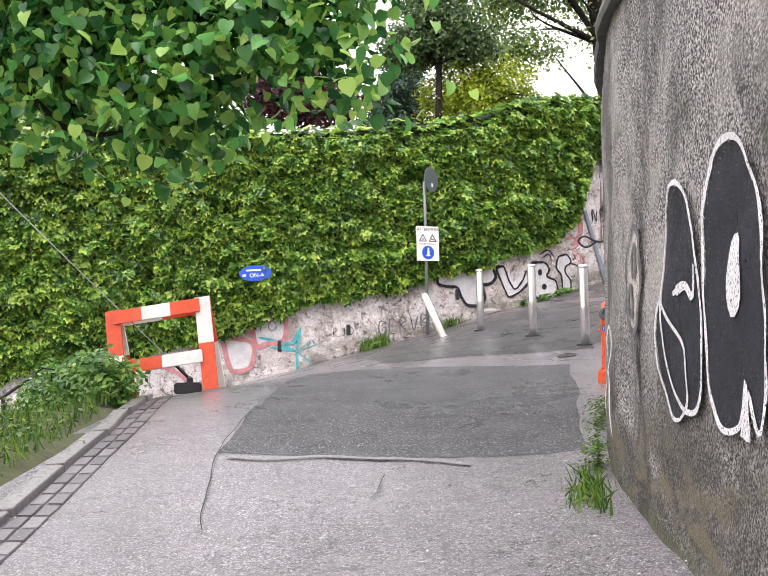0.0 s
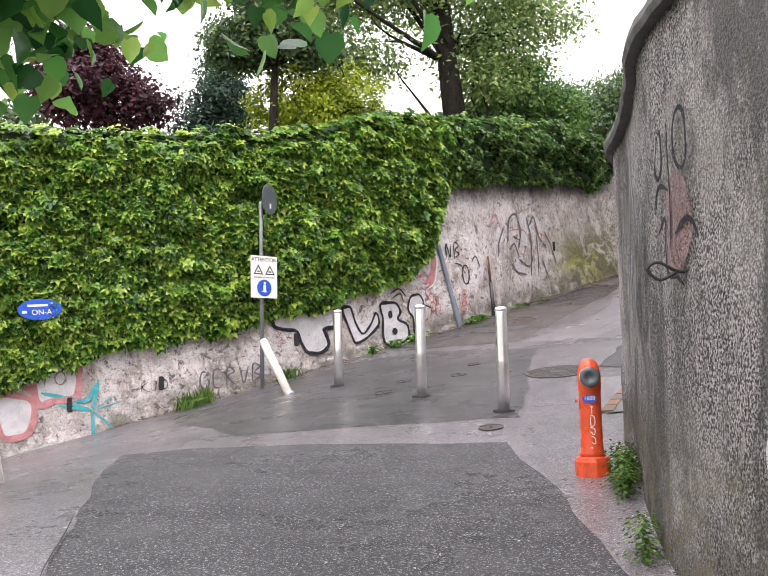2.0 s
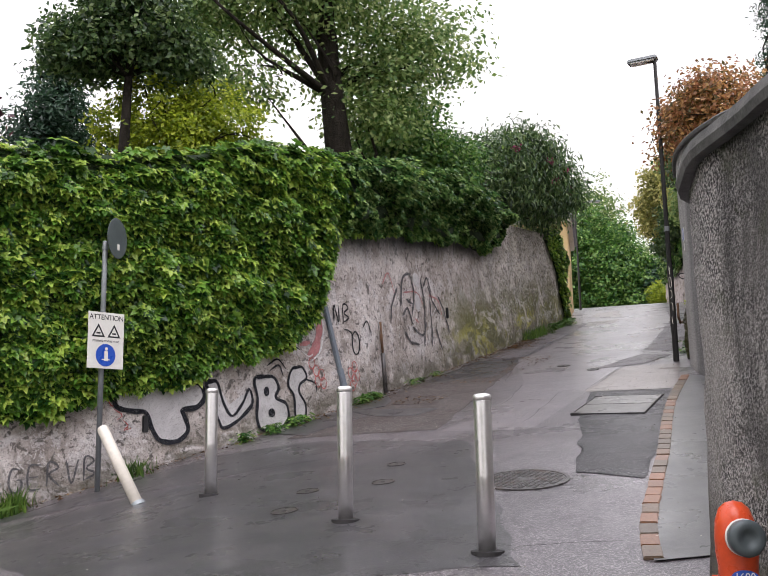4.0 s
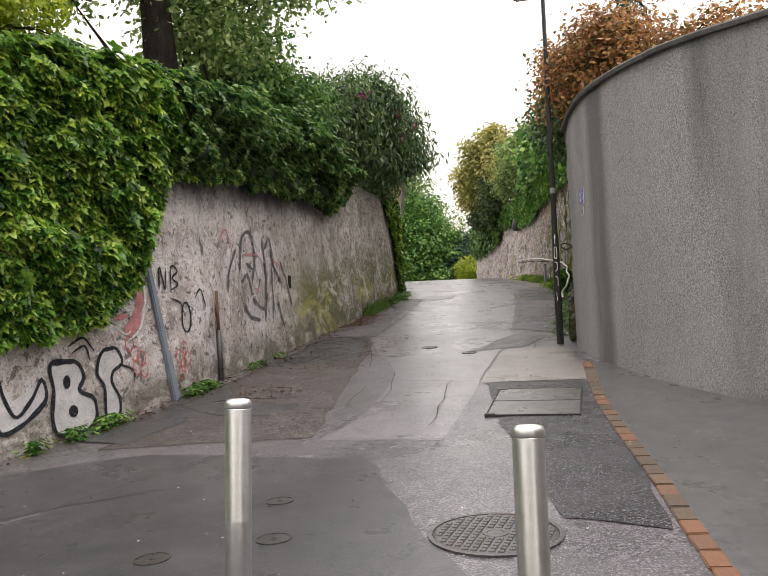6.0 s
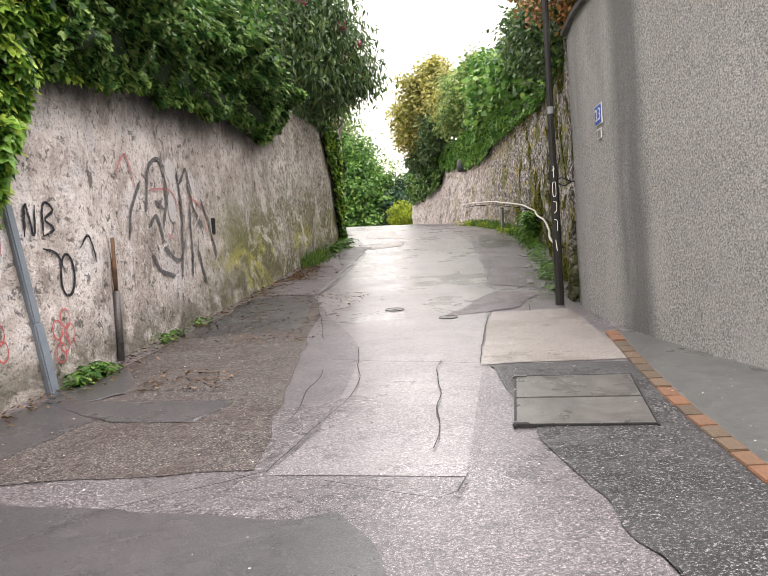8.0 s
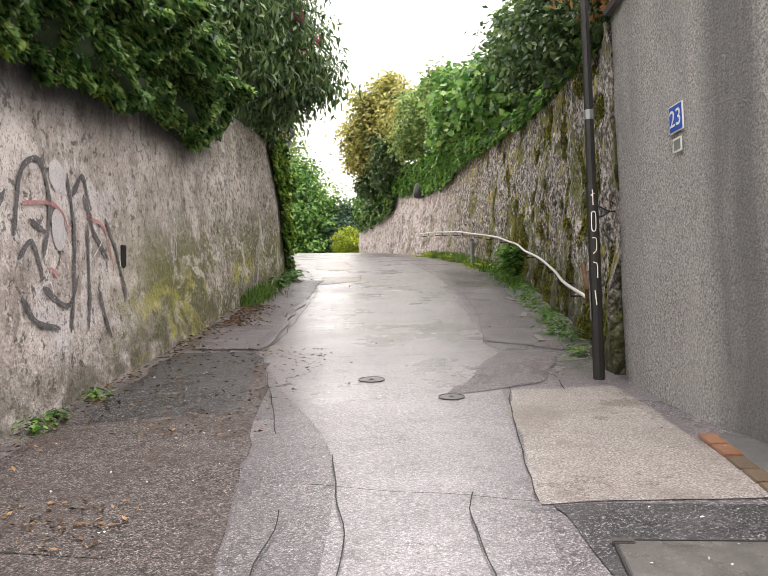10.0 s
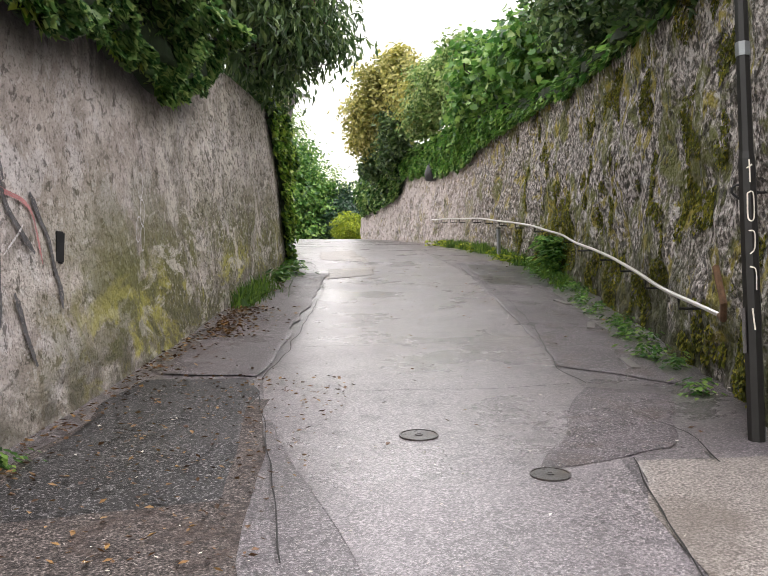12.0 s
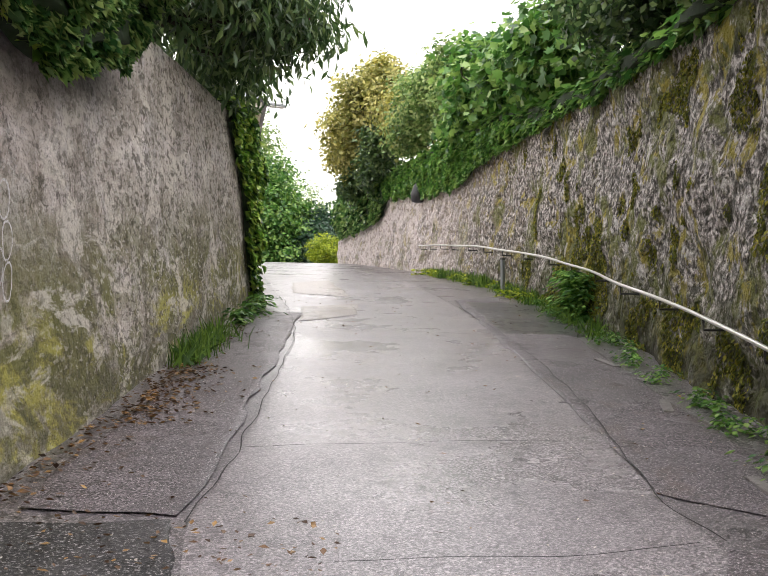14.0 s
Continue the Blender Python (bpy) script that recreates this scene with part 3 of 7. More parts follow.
def leaf_mesh(name, centres, ups, sizes, shape, material, along=None):
    """One mesh of many leaves. ups: the way each leaf's face looks; along: the way its tip points (at random where not given)."""
    base, tris = LEAF[shape]
    centres = np.asarray(centres, float)
    n = len(centres)
    w = np.asarray(ups, float)
    w = w / np.maximum(np.linalg.norm(w, axis=1, keepdims=True), 1e-6)
    a = rng.normal(size=(n, 3)) if along is None else np.asarray(along, float) + rng.normal(size=(n, 3)) * 0.35
    a = a - (a * w).sum(1, keepdims=True) * w
    a = a / np.maximum(np.linalg.norm(a, axis=1, keepdims=True), 1e-6)
    b = np.cross(a, w)
    sizes = np.broadcast_to(np.asarray(sizes, float), (n,))
    bend = rng.uniform(0.4, 1.8, (n, 1))
    v = (centres[:, None] + sizes[:, None, None] * (b[:, None] * base[None, :, :1] + a[:, None] * (base[None, :, 1:2] - 0.4) + w[:, None] * (base[None, :, 2:] * bend[:, :, None])))
    k = len(base)
    f = (np.array(tris)[None] + (np.arange(n) * k)[:, None, None]).reshape(-1)
    me = bpy.data.meshes.new(name)
    me.vertices.add(n * k)
    me.vertices.foreach_set("co", v.reshape(-1).astype(np.float32))
    t = n * len(tris)
    me.loops.add(t * 3)
    me.loops.foreach_set("vertex_index", f.astype(np.int32))
    me.polygons.add(t)
    me.polygons.foreach_set("loop_start", np.arange(0, t * 3, 3, dtype=np.int32))
    me.materials.append(material)
    me.update(calc_edges=True)
    return me


def crown_points(blobs, count, clump=0.22, per=26, shell=0.5):
    """Leaf places in clumps inside ellipsoids (x, y, z, rx, ry, rz), thicker towards the outside."""
    vol = np.array([b[3] * b[4] * b[5] for b in blobs]) ** 0.75
    pts, ups = [], []
    for b, share in zip(blobs, vol / vol.sum()):
        n = max(3, int(count * share / per))
        d = rng.normal(size=(n, 3))
        d /= np.linalg.norm(d, axis=1, keepdims=True)
        r = rng.uniform(0, 1, (n, 1)) ** shell
        r *= 1 + 0.16 * np.sin(d[:, :1] * 5 + b[0]) * np.cos(d[:, 2:] * 6 + b[1])
        c = np.array(b[:3]) + d * r * np.array(b[3:])
        p = np.repeat(c, per, 0) + rng.normal(size=(n * per, 3)) * clump * np.array((1, 1, 0.7))
        pts.append(p)
        ups.append(np.repeat(d, per, 0) * 0.7 + np.array((0, 0, 0.6)) + rng.normal(size=(n * per, 3)) * 0.55)
    return np.vstack(pts), np.vstack(ups)


def limb_paths(roots, blobs, radius, per_blob=3):
    """Limbs that bend from a point of the trunk into each clump of the crown, with twigs."""
    made = []
    for b in blobs:
        for _ in range(per_blob):
            d = rng.normal(size=3)
            d /= np.linalg.norm(d)
            end = np.array(b[:3]) + d * np.array(b[3:]) * 0.75
            below = [r for r in roots if r[2] < end[2] - 0.1 * np.linalg.norm(end[:2] - r[:2])] or [roots[0]]
            root = np.array(below[rng.integers(len(below) * 2 // 3, len(below))])
            mid = (np.array(root) + end) / 2 + rng.normal(size=3) * 0.14 * np.linalg.norm(end - root) + np.array((0, 0, 0.1))
            line, _ = curve_through([root, mid, end], 0.25)
            k = len(line)
            made.append(tube(line, list(np.linspace(radius * 0.3, 0.008, k)), 6))
            if k > 3:
                for _ in range(2):
                    at = line[rng.integers(k // 2, k)]
                    tip = at + rng.normal(size=3) * np.array(b[3:]) * 0.35
                    made.append(tube([at, (at + tip) / 2 + rng.normal(size=3) * 0.05, tip], [radius * 0.16, 0.008, 0.004], 5))
    return made


def tree(name, label, category, trunk, radius, blobs, count, size, material, shape="plain", clump=0.22, per=26, limbs=3, shell=0.5, fork=0.7, group="", droop=False):
    """A plant with a tapered trunk, limbs into its crown and a crown of single leaves."""
    base = Vector(trunk[0])
    t = thing(name, label, category, Matrix.Translation(base), group)
    line, _ = curve_through(trunk, 0.2)
    flare = np.linspace(1.0, 0.55, len(line)) + 0.35 * np.exp(-np.arange(len(line)) * 0.8)
    pieces = [tube(line, list(radius * flare), 10)]
    pieces += limb_paths(line[int(len(line) * fork):], blobs, radius, limbs)
    v, f = joined(*pieces)
    part("trunk", ([Vector(p) - base for p in v], f), M["bark"], t, smooth=True)
    pts, ups = crown_points(blobs, count, clump, per, shell)
    crown = new("crown", leaf_mesh("crown", pts - np.array(base), ups, rng.uniform(0.7, 1.25, len(pts)) * size, shape, material, np.tile((0, 0, -1.0), (len(pts), 1)) if droop else None))
    crown.parent = t
    return t


# ---- the lie of the land ----
def soft(d):
    return np.logaddexp(0, d)


def road_height(x, y):
    """Height of the lane: it climbs from the foot of the walk to a crest, and falls away to the west."""
    x = np.clip(np.asarray(x, float), -14, 44)
    y = np.clip(np.asarray(y, float), -14, 66)
    u = 0.69 * x + 0.72 * y
    z = -0.0857 + 0.2174 * x + 0.0955 * y + 0.0866 * soft((y - 10) / 1.5) + (0.433 - 0.027 * np.clip(y, 0, 17)) * soft(-x - 1.5)
    z = z + 0.0061 * soft((u - 13) / 1.5) - 0.0938 * soft(x - 1.5)
    z = z + 0.4747 * np.exp(-((x + 3) ** 2 / 8 + (y - 9) ** 2 / 14)) + 0.1314 * np.exp(-((x + 0.2) ** 2 + (y - 13.3) ** 2) / 6)
    z = z - 0.1077 * np.exp(-((x - 0.6) ** 2 + (y - 6) ** 2) / 5)
    z = z - 0.052 * soft(u - 32.5)
    return z - 0.2 * soft(u - 53.8)


def on_road(x, y, lift=0.0):
    return Vector((x, y, float(road_height(x, y)) + lift))


class Wall:
    """A wall along a line of (x, y, top). side: +1 where its face looks to the left of the line, -1 to the right."""

    def __init__(self, line, side, batter=0.03, thick=0.5, lumps=0.02, step=0.14):
        self.p, self.s = curve_through(line, step)
        d = np.gradient(self.p[:, :2], axis=0)
        d /= np.linalg.norm(d, axis=1, keepdims=True)
        self.n = np.stack([-d[:, 1], d[:, 0]], 1) * side
        self.side, self.batter, self.thick, self.lumps = side, batter, thick, lumps
        self.base = road_height(self.p[:, 0], self.p[:, 1]) - 0.15

    def s_at(self, x, y):
        return self.s[np.argmin((self.p[:, 0] - x) ** 2 + (self.p[:, 1] - y) ** 2)]

    def at(self, s, z, off=0.0):
        """The place on the face at length s and height z, off metres in front of it."""
        f = [np.interp(s, self.s, c) for c in (self.p[:, 0], self.p[:, 1], self.n[:, 0], self.n[:, 1], self.base)]
        nx, ny = f[2], f[3]
        k = math.hypot(nx, ny)
        bump = self.lumps * (noise.noise((f[0] * 1.1, f[1] * 1.1, z * 1.1)) + 0.5 * noise.noise((f[0] * 3.3, f[1] * 3.3, z * 3.3)) + 0.25 * noise.noise((f[0] * 6, f[1] * 6, z * 6)))
        o = off + bump - self.batter * (z - f[4])
        return Vector((f[0] + nx / k * o, f[1] + ny / k * o, z))

    def build(self, name, label, material, rows=26):
        n = len(self.s)
        verts, faces = [], []
        for i in range(n):
            top = self.p[i, 2]
            for j in range(rows):
                z = self.base[i] - 0.25 + (top - self.base[i] + 0.25) * j / (rows - 1)
                verts.append(self.at(self.s[i], z))
            back = self.at(self.s[i], top, -self.thick)
            verts.append((back.x, back.y, top))
            verts.append((back.x, back.y, self.base[i] - 0.25))
        k = rows + 2
        for i in range(n - 1):
            for j in range(k - 1):
                q = (i * k + j, (i + 1) * k + j, (i + 1) * k + j + 1, i * k + j + 1)
                faces.append(q if self.side < 0 else q[::-1])
        for i in (0, n - 1):
            faces.append(tuple(i * k + j for j in range(k)))
        ob = new(name, mesh_of(name, verts, faces, material, True))
        return tagged(ob, label, "wall", kind="structure")

    def coping(self, parent_name, label, over=0.06, height=0.12, s0=None, s1=None, material=None):
        """A weathered capping along the top, a little proud of the face."""
        verts, faces = [], []
        pick = [s for s in self.s if (s0 is None or s >= s0) and (s1 is None or s <= s1)]
        for s in pick:
            top = float(np.interp(s, self.s, self.p[:, 2]))
            wob = 0.012 * noise.noise((s * 1.7, 3, 1))
            for o, h in ((over + wob, -0.01), (over + 0.012 + wob, 0.03), (over + wob, height * 0.7), (over - 0.05, height), (-self.thick - 0.03, height), (-self.thick - 0.05, 0)):
                q = self.at(s, top, o)
                verts.append((q.x, q.y, top + h))
        for i in range(len(pick) - 1):
            for j in range(6):
                a, b = i * 6 + j, i * 6 + (j + 1) % 6
                faces.append((a, a + 6, b + 6, b))
        faces += [tuple(range(6)), tuple((len(pick) - 1) * 6 + j for j in range(6))]
        ob = new(parent_name, mesh_of(parent_name, verts, faces, material or M["coping"]))
        return tagged(ob, label, "coping", kind="structure")


LEFT = Wall([(-24, 9.0, 4.6), (-14, 12.6, 4.9), (-10, 14.1, 5.0), (-5.85, 15.6, 5.2), (-3.2, 16.4, 5.3), (-1.3, 17.0, 5.4), (0.4, 17.8, 5.7), (2.2, 18.95, 5.9), (3.0, 19.7, 6.05),
             (5.5, 22.3, 6.6), (8.2, 25.4, 7.15), (11.0, 28.6, 7.75)], -1, 0.035, 0.5, 0.03)
NEAR = Wall([(2.4, -12, 3.2), (1.45, -4, 3.3), (1.02, 0, 3.4), (0.85, 3, 3.48), (0.73, 5, 3.5), (0.69, 6, 3.5), (0.77, 7, 3.5), (0.93, 7.75, 3.48), (1.2, 8.55, 3.46), (1.42, 9.25, 3.45), (1.56, 9.8, 3.44), (2.0, 10.35, 3.42), (2.9, 10.4, 3.42), (4.2, 9.4, 3.45), (6, 7, 3.5)], 1, 0.02, 0.45, 0.035)
GREY = Wall([(8.6, 7.6, 5.0), (7.2, 9.4, 5.2), (6.1, 11.4, 5.45), (5.85, 12.8, 5.65), (5.95, 14.2, 5.9), (6.2, 15.4, 6.1), (6.75, 16.9, 6.3), (7.3, 17.9, 6.35), (7.75, 18.5, 6.35)], 1, 0.0, 0.5, 0.012)
RIGHT = Wall([(7.8, 18.62, 6.35), (8.41, 19.25, 6.5), (9.76, 20.7, 6.95), (11.5, 22.6, 7.35), (13.4, 24.75, 7.8), (15.2, 27.3, 8.2), (17.2, 30.5, 8.6), (19.9, 34.7, 9.3), (22.5, 39.0, 10.0),
              (25.0, 43.3, 10.7), (27.3, 47.4, 11.2), (29.5, 50.0, 11.4), (34, 52.5, 11.5)], 1, 0.03, 0.5, 0.1, 0.08)


def inside(x, y, poly):
    r = np.zeros(x.shape, bool)
    for (x0, y0), (x1, y1) in zip(poly, poly[1:] + poly[:1]):
        with np.errstate(divide="ignore", invalid="ignore"):
            r ^= ((y0 > y) != (y1 > y)) & (x < (x1 - x0) * (y - y0) / (y1 - y0 + 1e-12) + x0)
    return r


def axis(lo, hi, a, b, fine):
    core = list(np.arange(a, b + 1e-6, fine))
    out, step = [b], fine
    while out[-1] < hi:
        step *= 1.35
        out.append(out[-1] + step)
    inn, step = [a], fine
    while inn[-1] > lo:
        step *= 1.35
        inn.append(inn[-1] - step)
    return np.array(inn[:0:-1] + core + out[1:])


def raised(wall, X, Y):
    """The garden height behind a wall, by its nearest point."""
    best = np.full(X.shape, 1e9)
    h = np.zeros(X.shape)
    for p in wall.p[::2]:
        d = (X - p[0]) ** 2 + (Y - p[1]) ** 2
        m = d < best
        best[m], h[m] = d[m], p[2] - 0.3
    return h, np.sqrt(best)


def build_ground():
    xs, ys = axis(-700, 700, -12, 29, 0.22), axis(-700, 900, -6, 54, 0.22)
    X, Y = np.meshgrid(xs, ys, indexing="ij")
    Z = road_height(X, Y)
    garden = np.zeros(X.shape, bool)
    bank = inside(X, Y, [(-2.95, 2.0), (-3.4, 5.1), (-3.6, 7.0), (-4.0, 9.3), (-4.6, 10.6), (-7, 11.6), (-14, 9.5), (-30, 2), (-30, -20), (-2.6, -20)])
    for wall, poly in ((LEFT, [tuple(p) for p in LEFT.p[:, :2]] + [(10.2, 31), (12.5, 36), (20, 52), (10, 75), (-40, 90), (-90, 20), (-40, 4)]),
                       (NEAR, [tuple(p) for p in NEAR.p[:, :2]] + [(9, 2), (8, -14)]),
                       (GREY, [tuple(p) for p in GREY.p[:, :2]] + [tuple(p) for p in RIGHT.p[:, :2]] + [(60, 58), (95, 45), (60, -10), (12, 2)])):
        m = inside(X, Y, poly)
        h, d = raised(wall, X, Y)
        if wall is GREY:
            h2, d2 = raised(RIGHT, X, Y)
            h, d = np.where(d2 < d, h2, h), np.minimum(d, d2)
        m &= d > 0.34
        Z = np.where(m, h, Z)
        garden |= m
    far = (X ** 2 + Y ** 2) > 110 ** 2
    garden |= far | (Y > 58)
    bump = np.where(bank & ~garden, 0.10 + 0.06 * np.sin(X * 2.1) * np.cos(Y * 1.7), 0)
    Z = Z + bump
    ni, nj = X.shape
    verts = np.stack([X, Y, Z], -1).reshape(-1, 3)
    i, j = np.meshgrid(np.arange(ni - 1), np.arange(nj - 1), indexing="ij")
    f = np.stack([i * nj + j, (i + 1) * nj + j, (i + 1) * nj + j + 1, i * nj + j + 1], -1).reshape(-1, 4)
    me = bpy.data.meshes.new("ground")
    me.vertices.add(len(verts))
    me.vertices.foreach_set("co", verts.reshape(-1).astype(np.float32))
    me.loops.add(len(f) * 4)
    me.loops.foreach_set("vertex_index", f.reshape(-1).astype(np.int32))
    me.polygons.add(len(f))
    me.polygons.foreach_set("loop_start", np.arange(0, len(f) * 4, 4, dtype=np.int32))
    me.materials.append(M["asphalt"])
    me.materials.append(M["soil"])
    g = (garden | bank)[:-1, :-1].reshape(-1)
    me.polygons.foreach_set("material_index", g.astype(np.int32))
    me.polygons.foreach_set("use_smooth", np.ones(len(f), bool))
    me.update(calc_edges=True)
    return tagged(new("ground", me), "wet grey asphalt lane with garden soil beside it", "ground", kind="structure")


build_ground()
LEFT.build("wall_left", "old pinkish plaster retaining wall with stains, painted ivy shade and graffiti", M["plaster"])
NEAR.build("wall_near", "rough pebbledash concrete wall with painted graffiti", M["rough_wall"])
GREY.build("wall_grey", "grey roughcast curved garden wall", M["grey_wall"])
RIGHT.build("wall_right", "old mossy stone and mortar retaining wall", M["mossy"], 56)
NEAR.coping("coping_near", "dark weathered concrete coping on the pebbledash wall")
GREY.coping("coping_grey", "dark thin coping on the grey wall", 0.05, 0.07)


def quad_patch(name, corners, material, label, lift=0.006, n=10, m=10, wobble=0.04, category="paving"):
    """A thin patch laid on the lane between four corners, with uneven edges."""
    a, b, c, d = [np.array(q, float) for q in corners]
    verts, faces = [], []
    for i in range(n + 1):
        for j in range(m + 1):
            s, t = i / n, j / m
            q = (1 - s) * (1 - t) * a + s * (1 - t) * b + s * t * c + (1 - s) * t * d
            edge = i in (0, n) or j in (0, m)
            if edge and wobble:
                q = q + wobble * np.array((noise.noise((q[0] * 2, q[1] * 2, 1)), noise.noise((q[0] * 2, q[1] * 2, 7))))
            verts.append((q[0], q[1], float(road_height(q[0], q[1])) + (lift if not edge else lift * 0.6)))
    for i in range(n):
        for j in range(m):
            k = i * (m + 1) + j
            faces.append((k, k + 1, k + m + 2, k + m + 1))
    me = mesh_of(name, verts, faces, material, True)
    if sum(p.normal.z for p in me.polygons) < 0:
        me.flip_normals()
    return tagged(new(name, me), label, category, kind="structure")


# ---- ivy and plants ----
def ivy_on(wall, name, label, low, high, count, size, material=None, depth=0.16, shape="ivy", drape=0.35, back=True):
    """A coat of ivy between two lines given as (x, height), over the top of the wall as well."""
    lx, lz = zip(*low)
    hx, hz = zip(*high)
    s0, s1 = [wall.s[np.argmin(np.abs(wall.p[:, 0] - x))] for x in (max(lx[0], hx[0]), min(lx[-1], hx[-1]))]
    pts, ups = [], []
    ss = np.linspace(s0, s1, 200)
    px = np.interp(ss, wall.s, wall.p[:, 0])
    lo, hi = np.interp(px, lx, lz), np.interp(px, hx, hz)
    wgt = np.maximum(hi - lo, 0.05)
    cum = np.r_[0, np.cumsum(wgt[:-1])]
    pick = np.interp(rng.uniform(0, cum[-1], count), cum, ss)
    for s in pick:
        x = np.interp(s, wall.s, wall.p[:, 0])
        a, b = np.interp(x, lx, lz), np.interp(x, hx, hz)
        a += 0.16 * noise.noise((s * 1.3, 2, 5)) + 0.1 * noise.noise((s * 5, 9, 5))
        b += 0.12 * noise.noise((s * 1.1, 8, 2)) + 0.07 * noise.noise((s * 4, 1, 2))
        r = rng.uniform(-0.02, 1)
        z = a + (b - a) * r
        lump = 0.5 + 0.5 * noise.noise((s * 1.6, z * 1.9, 3)) + 0.55 * noise.noise((s * 4.5, z * 4.5, 6))
        d = 0.04 + depth * lump * min(1.0, 0.35 + 4 * r * (b - a) * 0.25) + rng.uniform(0, 0.05)
        q = wall.at(s, z, d)
        top = b - z
        if top < drape:
            q = wall.at(s, z - 0.02, d - (drape - top) / drape * (wall.thick + d) * rng.uniform(0, 1))
        nx, ny = np.interp(s, wall.s, wall.n[:, 0]), np.interp(s, wall.s, wall.n[:, 1])
        pts.append(q)
        ups.append((nx + rng.normal() * 0.55, ny + rng.normal() * 0.55, 0.95 + rng.normal() * 0.5 + (0.9 if top < 0.25 else 0)))
    me = leaf_mesh(name, np.array([tuple(p) for p in pts]), np.array(ups), rng.uniform(0.65, 1.3, count) * size, shape, material or M["ivy"], np.tile((0, 0, -1.0), (count, 1)))
    ob = tagged(new(name, me), label, "ivy", kind="stuff")
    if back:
        # near-black sheet behind the leaves paints in the shade deep in the ivy
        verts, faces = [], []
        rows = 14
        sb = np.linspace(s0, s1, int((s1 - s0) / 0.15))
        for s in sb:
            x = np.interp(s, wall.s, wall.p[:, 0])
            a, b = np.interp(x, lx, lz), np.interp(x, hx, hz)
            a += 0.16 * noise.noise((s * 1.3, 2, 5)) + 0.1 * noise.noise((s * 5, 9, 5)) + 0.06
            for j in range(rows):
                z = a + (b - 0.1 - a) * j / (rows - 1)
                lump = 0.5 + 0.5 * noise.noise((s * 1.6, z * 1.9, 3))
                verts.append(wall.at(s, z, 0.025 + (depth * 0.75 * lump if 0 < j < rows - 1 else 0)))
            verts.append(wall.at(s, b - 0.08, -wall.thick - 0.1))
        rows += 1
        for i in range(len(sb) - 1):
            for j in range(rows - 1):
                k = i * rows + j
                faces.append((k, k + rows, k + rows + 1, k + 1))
        part("shade_sheet", (verts, faces), M["ivy_back"], ob, smooth=True)
    return ob


ivy_on(LEFT, "ivy", "dense green ivy covering the retaining wall",
       [(-15, 0.5), (-10, 0.9), (-7.5, 1.25), (-5, 1.7), (-3.7, 2.15), (-1.3, 2.68), (-0.2, 3.0), (1.07, 3.43), (1.55, 3.85), (1.75, 4.5), (1.95, 5.1), (3.2, 5.5), (5, 5.9), (6.3, 6.15), (6.7, 6.5), (6.9, 6.8)],
       [(-15, 5.2), (-8, 5.35), (-3, 5.5), (-1.2, 5.7), (-0.1, 5.95), (0.8, 6.35), (1.8, 6.4), (2.4, 6.45), (4.4, 7.0), (6.5, 7.2), (6.9, 7.1)], 66000, 0.165, depth=0.3, shape="palm")

ivy_on(LEFT, "ivy", "bulging ivy curtain overhanging the stained plaster", [(2.0, 5.15), (3.2, 5.45), (5, 5.8), (6.3, 6.0), (6.7, 6.25), (7.0, 6.7)], [(2.0, 6.4), (4.4, 7.0), (6.5, 7.25), (7.0, 7.2)], 26000, 0.09, M["ivy_dark"], depth=0.72)
ivy_on(LEFT, "ivy", "ivy hanging over the end of the retaining wall", [(9.9, 7.3), (10.5, 6.6), (10.8, 5.6), (11.0, 5.3)], [(9.9, 7.7), (10.5, 7.9), (11.0, 8.0)], 2600, 0.1, depth=0.2)
ivy_on(RIGHT, "ivy", "bright ivy hanging over the mossy wall", [(8.6, 6.5), (11, 7.15), (13, 7.62), (14.5, 8.0), (16.1, 8.3), (17.8, 8.35), (19.9, 8.97), (22.4, 9.9)],
       [(8.6, 6.75), (11, 7.42), (13, 7.95), (14.5, 8.4), (16.1, 9.1), (17.8, 9.6), (19.9, 10.1), (22.4, 10.7)], 15000, 0.13, M["green_leaf"], depth=0.22)
ivy_on(RIGHT, "ivy", "dark ivy curtain on the far end of the wall", [(22.4, 9.9), (23.1, 9.4), (23.8, 9.55), (26, 9.95), (27.2, 10.2)], [(22.4, 11.0), (24, 11.6), (27.2, 12.4)], 5500, 0.17, M["ivy_dark"], depth=0.45)


tree("umbrella_tree", "dark round-headed evergreen tree on a thin trunk", "tree", [(-1.15, 18.3, 5.0), (-1.13, 18.3, 6.2), (-1.08, 18.3, 7.1)], 0.075,
     [(-1.15, 18.4, 7.8, 1.0, 0.95, 0.7), (-1.75, 18.5, 7.5, 0.6, 0.6, 0.4), (-0.5, 18.4, 7.55, 0.6, 0.6, 0.45), (-1.1, 18.4, 8.5, 0.8, 0.8, 0.6)], 17000, 0.1, M["dark_leaf"], clump=0.12, per=20)
tree("round_bush", "clipped yellow-green round bush", "bush", [(-0.35, 19.2, 5.2), (-0.35, 19.2, 6.0)], 0.06,
     [(-0.6, 19.0, 6.75, 0.9, 0.8, 0.75), (0.15, 19.0, 6.65, 0.8, 0.8, 0.7), (-0.3, 19.0, 6.3, 1.25, 0.9, 0.5)], 17000, 0.075, M["yellow_leaf"], clump=0.09, shell=0.3)
